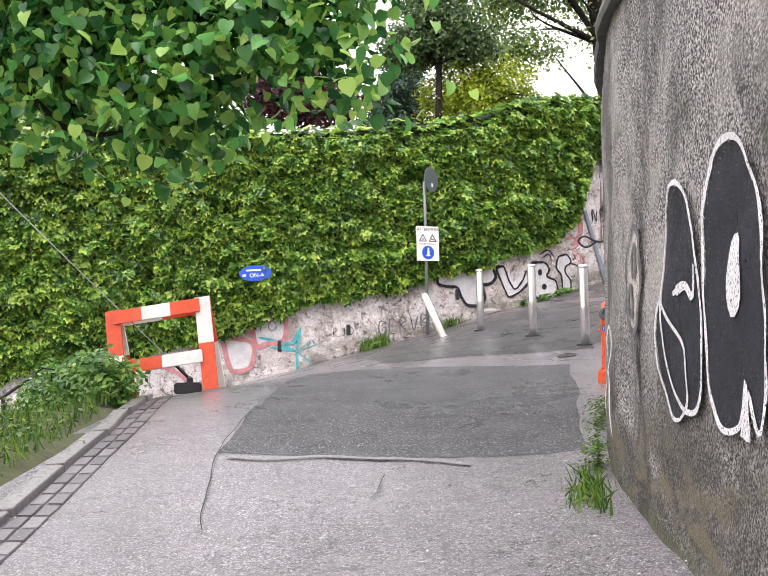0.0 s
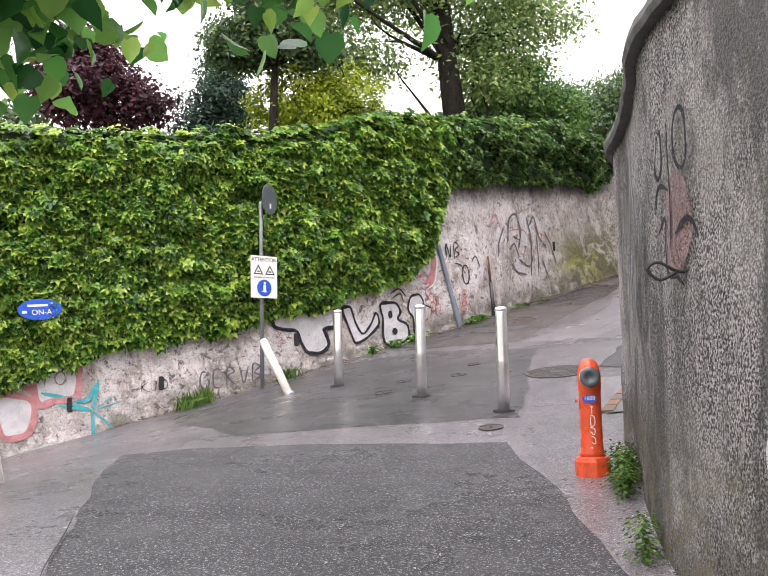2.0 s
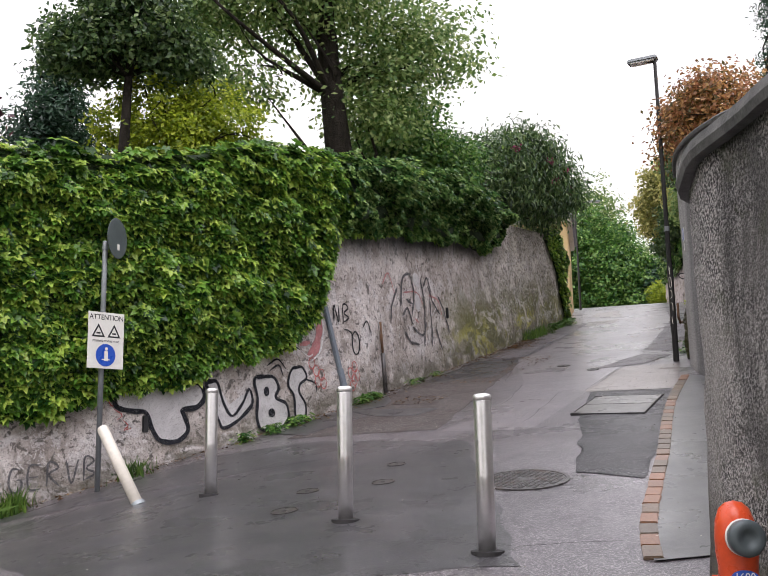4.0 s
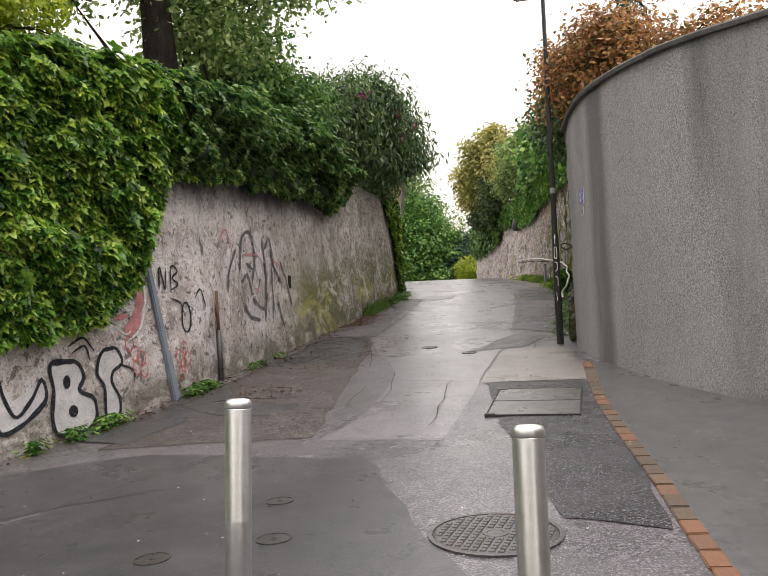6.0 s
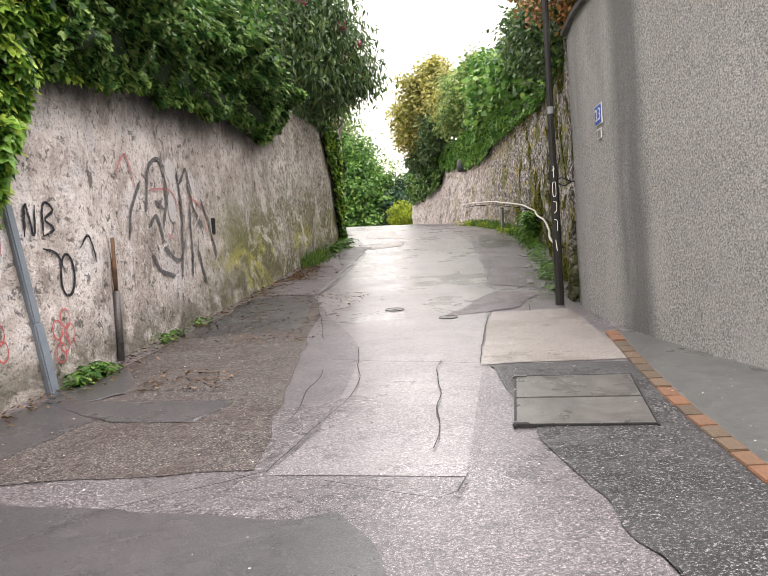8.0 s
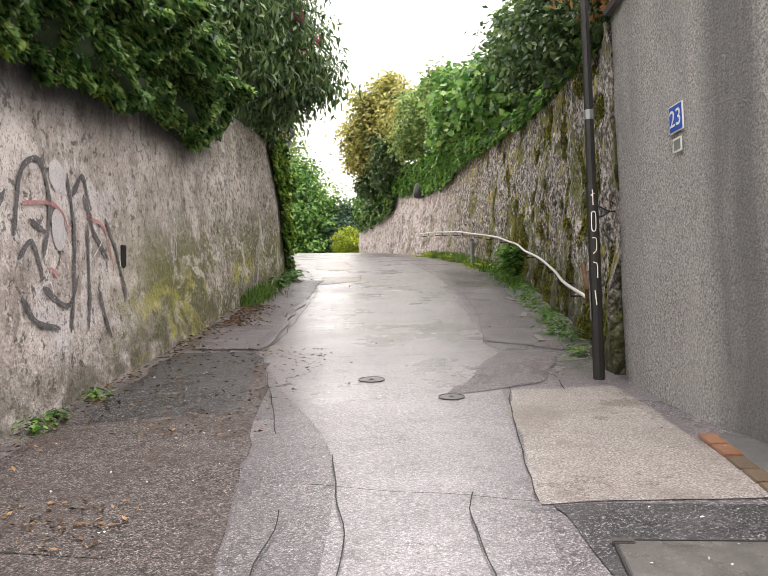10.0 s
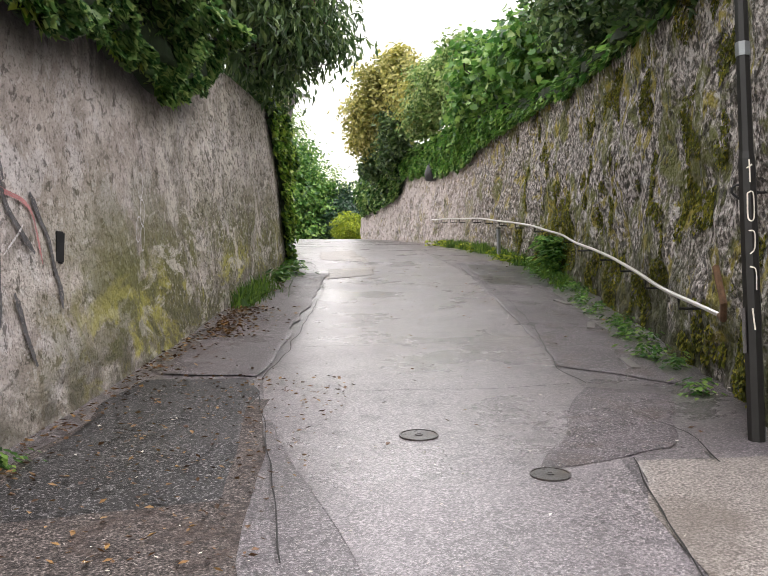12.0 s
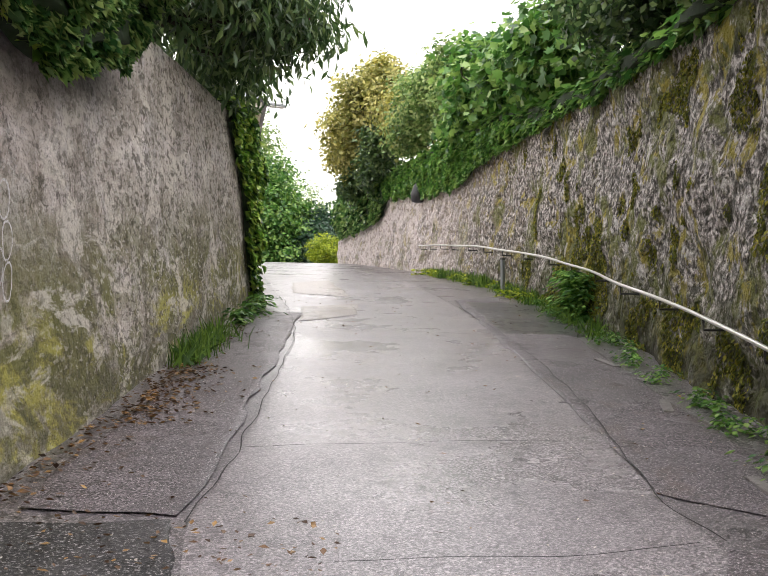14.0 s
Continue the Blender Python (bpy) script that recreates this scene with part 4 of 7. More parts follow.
tree("conifer", "dark blue-green conifer behind the ivy wall", "tree", [(-2.3, 21.5, 5.2), (-2.2, 21.5, 8.4)], 0.12,
     [(-2.3, 21.5, 6.6, 1.0, 1.0, 0.8), (-2.2, 21.5, 7.4, 0.8, 0.8, 0.8), (-2.1, 21.5, 8.3, 0.5, 0.5, 0.8)], 14000, 0.13, M["conifer"], "long", clump=0.14)
tree("purple_tree", "purple-leaved plum tree behind the wall", "tree", [(-4.3, 19.8, 5.1), (-4.3, 19.8, 6.6)], 0.09,
     [(-4.4, 19.8, 7.1, 0.95, 0.9, 0.75), (-3.6, 19.7, 6.8, 0.6, 0.6, 0.5), (-5.0, 19.9, 7.3, 0.7, 0.7, 0.7), (-4.4, 19.8, 7.9, 0.6, 0.6, 0.4)], 13000, 0.11, M["purple_leaf"], clump=0.15)
tree("large_tree", "large old tree with a dark trunk and thin spring leaves", "tree", [(2.75, 21.0, 5.6), (2.62, 21.0, 7.2), (2.4, 21.0, 8.8), (2.2, 21.0, 11.5)], 0.22,
     [(0.6, 21.2, 8.3, 1.2, 0.9, 0.5), (3.3, 21.4, 8.6, 1.2, 1.0, 0.7), (2.0, 21.2, 10.0, 2.2, 1.5, 1.0), (0.2, 21.2, 9.6, 1.3, 1.1, 0.8), (4.2, 21.6, 9.6, 1.5, 1.2, 1.0), (3.4, 21.3, 7.9, 0.9, 0.9, 0.5), (2.0, 21.0, 11.4, 2.6, 1.8, 1.0)],
     34000, 0.11, M["pale_leaf"], clump=0.2, per=10, limbs=2, fork=0.3)
tree("garden_shrub", "fresh green shrub leaning over the wall", "shrub", [(4.3, 22.8, 5.9), (4.3, 22.7, 6.9)], 0.07,
     [(4.2, 22.9, 7.8, 1.1, 1.0, 0.8), (3.4, 22.6, 7.3, 0.8, 0.8, 0.6), (5.2, 22.9, 7.6, 0.9, 0.9, 0.8), (4.5, 22.9, 8.6, 0.8, 0.8, 0.55)], 20000, 0.1, M["green_leaf"], clump=0.16)
tree("laurel_bush", "dark glossy laurel above the ivy", "bush", [(5.9, 24.0, 6.2), (5.9, 23.9, 6.9)], 0.06,
     [(5.6, 23.6, 7.6, 0.8, 0.7, 0.7), (6.5, 24.4, 7.9, 0.8, 0.8, 0.8), (5.9, 24.2, 8.4, 0.7, 0.7, 0.5)], 11000, 0.12, M["dark_leaf"], "long", clump=0.14, per=16)
rhodo = tree("rhododendron", "dark rhododendron with a few pink flowers overhanging the wall", "shrub", [(7.6, 25.6, 6.7), (7.7, 25.5, 7.6)], 0.09,
     [(7.3, 24.7, 8.3, 0.9, 0.8, 0.75), (8.2, 25.4, 8.7, 1.0, 0.9, 0.85), (9.2, 26.1, 8.7, 0.9, 0.8, 0.75), (9.9, 26.4, 8.35, 0.6, 0.55, 0.5), (9.2, 25.8, 8.0, 0.75, 0.6, 0.3), (7.6, 24.9, 7.75, 0.8, 0.6, 0.45), (8.5, 25.5, 7.85, 0.7, 0.6, 0.4), (9.3, 26.2, 9.3, 0.5, 0.45, 0.3), (8.3, 25.4, 9.35, 0.5, 0.5, 0.3), (9.3, 26.9, 7.95, 0.6, 0.5, 0.4), (10.2, 27.9, 8.2, 0.6, 0.5, 0.5)], 27000, 0.16, M["dark_leaf"], "long", clump=0.2, per=14, droop=True)
fp = np.array([(8.7, 24.7, 8.6), (9.6, 25.5, 8.7), (9.1, 25.2, 8.3), (7.5, 24.0, 8.6), (9.85, 25.9, 8.3)])
fpts = np.repeat(fp, 26, 0) + rng.normal(size=(130, 3)) * 0.05
for k in range(5):
    bloom = new("flower", leaf_mesh("flower", fpts[k * 26:k * 26 + 26] - np.array((7.6, 25.6, 6.7)), rng.normal(size=(26, 3)), 0.06, "heart", M["flower"]))
    bloom.parent = rhodo
tree("red_shrub", "orange-red young-leaved shrub above the grey wall", "shrub", [(8.4, 17.2, 5.9), (8.4, 17.2, 6.6)], 0.07,
     [(8.1, 17.2, 6.9, 0.7, 0.9, 0.6), (8.1, 18.5, 7.2, 0.6, 0.7, 0.6), (8.2, 16.0, 6.75, 0.7, 0.8, 0.5), (8.9, 19.6, 7.7, 0.5, 0.5, 0.55), (8.0, 17.8, 7.5, 0.6, 0.7, 0.5), (9.4, 20.3, 8.1, 0.4, 0.4, 0.4)], 17000, 0.085, M["red_leaf"], clump=0.13, shell=0.4)
tree("hanging_bush", "mixed green bush hanging beside the lamp post", "bush", [(9.5, 19.9, 6.3), (9.5, 19.9, 7.0)], 0.06,
     [(9.1, 19.7, 7.0, 0.5, 0.5, 0.5), (9.6, 20.4, 7.4, 0.6, 0.6, 0.55), (10.3, 21.2, 7.7, 0.6, 0.6, 0.5), (8.6, 19.0, 6.9, 0.4, 0.4, 0.4)], 11000, 0.1, M["dark_leaf"], clump=0.15)
tree("cypress", "dark columnar cypress tree in the garden", "tree", [(14.9, 24.0, 7.3), (14.9, 24.0, 12.5)], 0.12,
     [(14.9, 24.0, 9.0, 0.5, 0.5, 1.6), (14.9, 24.0, 11.0, 0.5, 0.5, 1.6), (14.9, 24.0, 13.0, 0.4, 0.4, 1.3)], 12000, 0.1, M["conifer"], "long", clump=0.1)
tree("garden_bush", "dark green bush above the mossy wall", "bush", [(12.4, 22.7, 7.2), (12.4, 22.7, 7.9)], 0.07,
     [(10.9, 21.4, 7.75, 0.55, 0.5, 0.45), (12.1, 22.9, 8.35, 0.75, 0.7, 0.6), (13.1, 24.1, 8.8, 0.75, 0.7, 0.65), (12.8, 23.4, 9.2, 0.6, 0.6, 0.5)], 15000, 0.12, M["dark_leaf"], clump=0.16)
tree("maple_shrub", "broad-leaved fresh green shrub above the ivy", "shrub", [(16.6, 27.6, 8.0), (16.5, 27.7, 9.0)], 0.07,
     [(15.4, 26.9, 9.35, 0.75, 0.7, 0.65), (16.3, 28.2, 9.6, 0.75, 0.75, 0.7), (17.1, 29.5, 10.0, 0.8, 0.8, 0.75), (17.5, 30.3, 10.6, 0.6, 0.6, 0.6), (14.6, 25.9, 9.1, 0.6, 0.6, 0.55), (17.6, 30.5, 9.6, 0.6, 0.6, 0.5)], 17000, 0.16, M["green_leaf"], "lobed", clump=0.19, shell=0.4)
tree("garden_bush", "tall blue-green bush with pinkish tips above the wall", "bush", [(19.7, 33.4, 8.6), (19.6, 33.5, 10.0)], 0.08,
     [(18.7, 32.0, 10.5, 0.75, 0.75, 0.75), (19.5, 33.4, 11.3, 0.85, 0.8, 0.85), (20.0, 34.6, 11.4, 0.85, 0.85, 0.9), (20.4, 35.6, 10.9, 0.7, 0.7, 0.6), (19.0, 32.8, 11.7, 0.5, 0.5, 0.5)], 17000, 0.13, M["pale_leaf"], clump=0.17, shell=0.4)
tree("golden_bush", "golden-green bush hanging over the wall", "bush", [(22.9, 39.2, 9.7), (22.8, 39.2, 11.0)], 0.09,
     [(22.4, 40.4, 12.3, 1.05, 1.0, 1.0), (22.5, 39.9, 13.4, 1.0, 1.0, 0.8), (22.8, 41.5, 11.8, 0.6, 0.6, 0.6), (21.9, 38.0, 12.7, 0.85, 0.85, 0.75), (21.2, 36.8, 11.9, 0.7, 0.7, 0.7), (20.8, 36.0, 11.2, 0.6, 0.6, 0.55), (22.0, 38.6, 13.6, 0.6, 0.6, 0.5)], 22000, 0.16, M["gold_leaf"], clump=0.2, shell=0.38)
tree("dark_bush", "dark hanging bush on the far wall", "bush", [(22.6, 38.6, 9.7), (22.5, 38.6, 10.6)], 0.06,
     [(21.7, 38.3, 11.3, 0.6, 0.6, 0.7), (22.3, 39.3, 10.8, 0.55, 0.6, 0.7), (23.6, 42.0, 11.0, 0.6, 0.6, 0.6)], 10000, 0.14, M["dark_leaf"], clump=0.16)
tree("topiary_ball", "clipped round yellow-green bush by the crest", "bush", [(31.9, 54.4, 9.6), (31.9, 54.4, 10.3)], 0.05,
     [(31.9, 54.4, 10.9, 1.0, 1.0, 0.85)], 7000, 0.1, M["yellow_leaf"], clump=0.08, shell=0.2)
for x, y, r, h, mat in [(34.5, 66.5, 3.4, 9.0, "pale_leaf"), (33.8, 62.5, 2.6, 6.2, "green_leaf"), (36.6, 61.5, 1.7, 4.2, "conifer"), (31.0, 64.5, 3.6, 8.5, "green_leaf"), (38.0, 72.0, 4.0, 8.5, "pale_leaf"), (46, 76, 3.5, 8.0, "pale_leaf"), (28.0, 70.0, 4.5, 11.0, "pale_leaf"), (40.0, 64.5, 2.2, 4.5, "green_leaf")]:
    z = float(road_height(x, y))
    h *= 1.5
    tree("background_tree", "leafy spring-green tree beyond the crest of the lane" if mat != "conifer" else "dark blue-green conifer beyond the crest of the lane", "tree", [(x, y, z - 0.2), (x, y, z + h * 0.5)], 0.2,
         [(x, y, z + h * 0.3, r, r, h * 0.3), (x - 0.7, y, z + h * 0.55, r * 0.85, r * 0.85, h * 0.28), (x + 0.7, y + 1, z + h * 0.8, r * 0.6, r * 0.6, h * 0.22), (x + 0.5 * r, y, z + h * 0.62, r * 0.5, r * 0.5, h * 0.16)], 17000, 0.26, M[mat], clump=0.36, shell=0.4, group="trees beyond the crest")
tree("laurel_bush", "pale-leaved shrub on top of the ivy wall", "bush", [(-8.4, 16.2, 4.8), (-8.4, 16.2, 5.5)], 0.05,
     [(-8.6, 16.0, 5.7, 0.9, 0.7, 0.45), (-7.2, 16.3, 5.75, 0.6, 0.6, 0.4)], 6000, 0.14, M["pale_leaf"], "long", clump=0.14, per=14)
tree("garden_bush", "dark green bush behind the ivy wall", "bush", [(-7.0, 18.0, 5.0), (-7.0, 18.0, 5.8)], 0.05,
     [(-6.6, 18.0, 6.2, 1.0, 0.9, 0.6), (-9.6, 18.6, 6.4, 1.4, 1.0, 0.8), (-5.4, 17.6, 5.8, 0.7, 0.6, 0.35)], 9000, 0.13, M["dark_leaf"], clump=0.16)
gz = float(road_height(-6.6, 6.9))
tree("linden_tree", "linden tree with large wet leaves hanging over the lane", "tree", [(-6.6, 6.9, gz - 0.1), (-6.5, 6.9, gz + 2), (-5.6, 6.7, gz + 3.6), (-3.6, 6.5, 4.5), (-1.9, 6.3, 4.4)], 0.17,
     [(-1.5, 6.2, 3.75, 0.55, 0.5, 0.35), (-1.05, 6.0, 3.35, 0.22, 0.3, 0.28), (-1.0, 6.1, 4.2, 0.6, 0.5, 0.35), (-2.3, 6.3, 3.35, 0.55, 0.5, 0.45), (-2.35, 6.2, 2.95, 0.3, 0.3, 0.2),
      (-2.2, 6.5, 4.2, 0.9, 0.7, 0.5), (-3.1, 6.3, 3.75, 0.6, 0.6, 0.5), (-3.05, 6.2, 3.1, 0.16, 0.2, 0.3), (-3.6, 6.5, 4.3, 0.9, 0.7, 0.6), (-3.75, 6.3, 3.3, 0.3, 0.3, 0.4), (-4.9, 6.7, 4.8, 1.1, 0.9, 0.7)],
     11500, 0.1, M["linden"], "broad", clump=0.22, per=12, limbs=2, fork=0.5, droop=True)


# ---- paving of the lane ----
PATCHES = (
    ("asphalt_dark", "dark coarse wet asphalt patch", ((-2.15, 6.75), (0.6, 6.75), (0.75, 10.2), (-2.5, 11.6))),
    ("asphalt_smooth", "smooth dark asphalt apron by the bollards", ((-2.7, 15.9), (-1.5, 11.9), (1.1, 11.0), (2.4, 15.1))),
    ("asphalt_smooth", "smooth dark asphalt below the graffiti", ((-2.7, 16.2), (2.3, 15.0), (1.2, 16.6), (0.1, 17.1))),
    ("asphalt_leafy", "brown speckled asphalt strip along the plaster wall", ((0.9, 17.2), (2.4, 15.95), (5.98, 21.1), (5.25, 21.8))),
    ("asphalt_dark", "dark asphalt patch littered with leaves", ((3.7, 20.05), (4.82, 19.6), (6.27, 21.68), (5.6, 22.2))),
    ("asphalt_light", "pale gritty patch beside the grey wall", ((6.7, 18.84), (7.42, 18.35), (5.9, 16.25), (4.93, 16.97))),
    ("asphalt_dark", "dark asphalt strip along the brick edging", ((4.95, 16.93), (5.82, 16.2), (2.85, 12.4), (2.5, 12.9))),
    ("asphalt_side", "dark rounded asphalt patch", ((6.2, 19.0), (7.1, 18.84), (8.1, 19.5), (7.85, 20.0))),
    ("asphalt_side", "coarse gritty strip along the mossy wall", ((8.3, 20.6), (13.75, 27.4), (15.1, 27.5), (8.4, 19.6))),
    ("asphalt_smooth", "dark smooth patch at the foot of the mossy wall", ((11.65, 24.61), (13.75, 27.25), (14.36, 26.35), (12.38, 23.98))),
    ("asphalt_light", "pale square patch near the crest", ((13.45, 31.1), (14.4, 31.3), (12.72, 28.55), (12.4, 29.6))),
    ("asphalt_light", "pale square patch in the lane", ((11.4, 27.95), (12.22, 27.78), (11.49, 26.87), (10.53, 26.78))),
    ("asphalt_smooth", "smooth dark asphalt along the plaster wall", ((0.9, 17.75), (1.1, 17.15), (2.1, 17.75), (2.0, 18.6))),
    ("asphalt_smooth", "smooth dark asphalt below the sunken patch", ((2.0, 18.5), (2.15, 17.6), (2.58, 17.12), (3.0, 17.45))),
    ("asphalt_smooth", "smooth dark asphalt between wall and sunken patch", ((2.0, 18.6), (2.05, 18.3), (2.5, 18.25), (2.9, 19.2))),
    ("asphalt_side", "coarse brownish strip along the plaster wall", ((6.3, 21.7), (5.75, 22.3), (10.7, 27.8), (11.0, 27.4))),
)
for k, (mat, label, corners) in enumerate(PATCHES):
    quad_patch("paving_patch", corners, M[mat], label, 0.004 + 0.001 * k, 24, 30, 0.07)


def loft_patch(name, a, b, material, label, lift=0.008):
    pa, _ = curve_through(a, 0.2)
    n = len(pa)
    q, s = curve_through(b, 0.1)
    pb = np.stack([np.interp(np.linspace(0, s[-1], n), s, q[:, k]) for k in range(2)], 1)
    verts, faces = [], []
    for i in range(n):
        for j in range(9):
            x, y = pa[i] + (pb[i] - pa[i]) * j / 8
            verts.append((x, y, float(road_height(x, y)) + lift))
    for i in range(n - 1):
        for j in range(8):
            k = i * 9 + j
            faces.append((k, k + 1, k + 10, k + 9))
    me = mesh_of(name, verts, faces, material, True)
    if sum(p.normal.z for p in me.polygons) < 0:
        me.flip_normals()
    return tagged(new(name, me), label, "paving", kind="structure")


EDGE = [(6.62, 17.1), (5.4, 15.65), (4.56, 14.56), (3.47, 13.06), (2.92, 12.34), (2.15, 11.3), (1.75, 10.65)]
loft_patch("driveway", EDGE, [(6.8, 17.0), (6.25, 15.5), (6.0, 14.3), (5.95, 12.9), (5.9, 12.0), (4.2, 10.6), (2.4, 10.45)], M["concrete"], "wet smooth grey concrete strip before the grey wall", 0.012)


loft_patch("lane_surface", [(2.42, 15.84), (3.2, 16.5), (4.65, 18.3), (5.5, 20.2), (6.25, 21.6), (7.1, 22.55), (8.86, 24.68), (9.93, 26.03), (11.2, 28.0), (13.4, 31.8), (16.4, 36.6), (20.2, 42.6), (25.5, 50.6)],
           [(3.15, 15.06), (4.93, 16.95), (6.65, 18.84), (7.85, 20.05), (8.26, 20.62), (9.48, 21.9), (11.57, 24.5), (14.13, 28.3), (16.3, 31.6), (18.9, 35.6), (22.2, 41.2), (27.2, 49.4)], M["asphalt_lane"], "pale worn wet asphalt lane between the side strips", 0.003)


def strip(points, width, jitter=0.02, step=0.12, lift=0.02, seed=0.0):
    """A narrow uneven band on the lane."""
    p, s = curve_through(points, step)
    d = np.gradient(p, axis=0)
    d /= np.linalg.norm(d, axis=1, keepdims=True)
    nrm = np.stack([-d[:, 1], d[:, 0]], 1)
    verts, faces = [], []
    for i in range(len(p)):
        w = width * (0.55 + 0.9 * abs(noise.noise((s[i] * 3, seed, 2)))) / 2
        c = p[i] + nrm[i] * jitter * 2 * noise.noise((s[i] * 2.2, seed, 9))
        for o in (-w, w):
            x, y = c + nrm[i] * o
            verts.append((x, y, float(road_height(x, y)) + lift))
    for i in range(len(p) - 1):
        faces.append((2 * i, 2 * i + 2, 2 * i + 3, 2 * i + 1))
    return verts, faces


CRACKS = (
    [(11.9, 29.2), (11.2, 28.0), (9.93, 26.03), (8.86, 24.68), (7.1, 22.55), (6.25, 21.63)], [(14.6, 29.2), (14.13, 28.31), (11.57, 24.5), (9.48, 21.91), (8.26, 20.64), (7.9, 20.05)],
    [(4.65, 18.3), (3.9, 17.2), (3.2, 16.5), (2.42, 15.84)], [(4.93, 16.97), (5.7, 17.8), (6.7, 18.84)], [(4.93, 16.98), (4.6, 17.45), (4.22, 17.95)], [(4.78, 17.29), (3.95, 16.26), (3.3, 15.51)], [(2.42, 15.84), (1.41, 15.92), (0.6, 15.6), (0.13, 15.43)],
    [(3.93, 17.72), (3.4, 17.1), (3.02, 16.64)], [(2.56, 15.48), (2.75, 15.1), (2.88, 14.86), (3.15, 15.06)], [(-2.3, 8.6), (-2.15, 6.75), (-1.9, 5.7), (-1.75, 5.2)], [(-2.03, 12.2), (-1.32, 11.75), (-1.48, 10.59), (-1.9, 10.4)],
    [(7.1, 22.5), (7.9, 22.0), (8.6, 21.5)], [(9.9, 26.0), (10.8, 25.5), (11.6, 24.6)], [(5.96, 21.2), (5.4, 20.2), (4.65, 18.9)], [(12.3, 29.4), (13.0, 28.9), (13.4, 28.4), (13.0, 27.6)],
    [(6.5, 20.9), (7.2, 20.4), (7.8, 20.1)], [(0.95, 11.6), (0.7, 11.75), (0.5, 11.7)], [(1.2, 11.3), (1.5, 11.2), (1.8, 11.05)], [(7.0, 18.5), (7.3, 18.9), (7.5, 19.4)], [(-0.81, 6.32), (-0.82, 6.0), (-0.86, 5.8)],
)
v, f = joined(*[strip(c, 0.01, 0.02, seed=3.7 * k) for k, c in enumerate(CRACKS)])
tagged(new("road_cracks", mesh_of("road_cracks", v, f, M["crack"])), "dark cracks and joints in the wet asphalt", "cracks", kind="stuff")
# pale strip along the joint paints in its white wet reflection
v, f = strip([(-2.05, 6.67), (-1.68, 6.66), (-1.22, 6.73), (-0.68, 6.71), (-0.24, 6.55)], 0.07, 0.02, lift=0.016)
tagged(new("joint_reflection", mesh_of("joint_reflection", v, f, M["stone"])), "pale joint before the dark patch with its wet reflection painted in", "paving", kind="structure")


def slope_pose(x, y, heading=0.0, lift=0.0):
    """A pose lying on the sloping lane."""
    e = 0.25
    nx = (road_height(x + e, y) - road_height(x - e, y)) / (2 * e)
    ny = (road_height(x, y + e) - road_height(x, y - e)) / (2 * e)
    up = Vector((-nx, -ny, 1)).normalized()
    a = Vector((math.cos(radians(heading)), math.sin(radians(heading)), 0))
    a = (a - up * a.dot(up)).normalized()
    b = up.cross(a)
    m = Matrix((a, b, up)).transposed().to_4x4()
    m.translation = on_road(x, y) + up * lift
    return m


def manhole(x, y, r, label, ribs):
    t = thing("manhole_cover", label, "manhole cover", slope_pose(x, y, 40, 0.004), "iron covers in the lane")
    part("frame", lathe([(r * 1.0, -0.03), (r * 1.0, 0.008), (r * 0.93, 0.008), (r * 0.92, 0.0)], 36), M["iron"], t)
    part("lid", lathe([(r * 0.915, -0.02), (r * 0.915, 0.003), (r * 0.88, 0.005), (0.001, 0.005)], 36), M["iron"], t)
    pieces = []
    if ribs:
        step = r * 0.13
        k = int(r * 0.85 / step)
        for i in range(-k, k + 1):
            for j in range(-k, k + 1):
                if r * 0.22 < math.hypot(i, j) * step < r * 0.85:
                    a, b = i * step, j * step
                    h = step * 0.36
                    vs = [(a + sx * h * c, b + sy * h * c, z) for z, c in ((0.004, 1.0), (0.011, 0.8)) for sx, sy in ((-1, -1), (1, -1), (1, 1), (-1, 1))]
                    pieces.append((vs, [(4, 5, 6, 7), (0, 1, 5, 4), (1, 2, 6, 5), (2, 3, 7, 6), (3, 0, 4, 7)]))
        part("raised_pattern", joined(*pieces), M["iron"], t)
    part("hub", lathe([(r * 0.2, 0.004), (r * 0.19, 0.009), (r * 0.13, 0.009), (r * 0.12, 0.006)], 24), M["iron"], t)
    return t


manhole(2.05, 12.93, 0.37, "large round cast-iron manhole cover in wet asphalt", True)
for x, y, r in ((0.1, 13.19, 0.11), (0.42, 13.79, 0.1), (1.05, 13.63, 0.1), (1.4, 14.34, 0.09), (6.18, 19.86, 0.11), (6.22, 18.95, 0.1), (0.75, 10.74, 0.11)):
    manhole(x, y, r, "small round iron valve cover in wet asphalt", False)

hatch = thing("access_hatch", "rectangular two-leaf steel access hatch set in wet asphalt", "hatch", slope_pose(4.66, 15.69, -43.5, 0.012))
for a in (-1, 1):
    part("leaf_plate", block(0.81, 0.62, 0.022, 0.004, (0, a * 0.325, 0.0)), M["plate"], hatch)
    part("hinge", block(0.1, 0.05, 0.03, 0.006, (-0.38, a * 0.62, 0.006)), M["iron"], hatch)
    part("frame_side", block(0.014, 1.34, 0.024, 0.003, (a * 0.414, 0, 0.0)), M["crack"], hatch)
    part("frame_end", block(0.83, 0.014, 0.024, 0.003, (0, a * 0.645, 0.0)), M["crack"], hatch)

quad_patch("paving_patch", ((2.55, 18.3), (3.08, 17.76), (3.56, 18.28), (2.99, 18.77)), M["asphalt_leafy"], "dark sunken patch full of dead leaves", 0.017, 12, 12, 0.08)


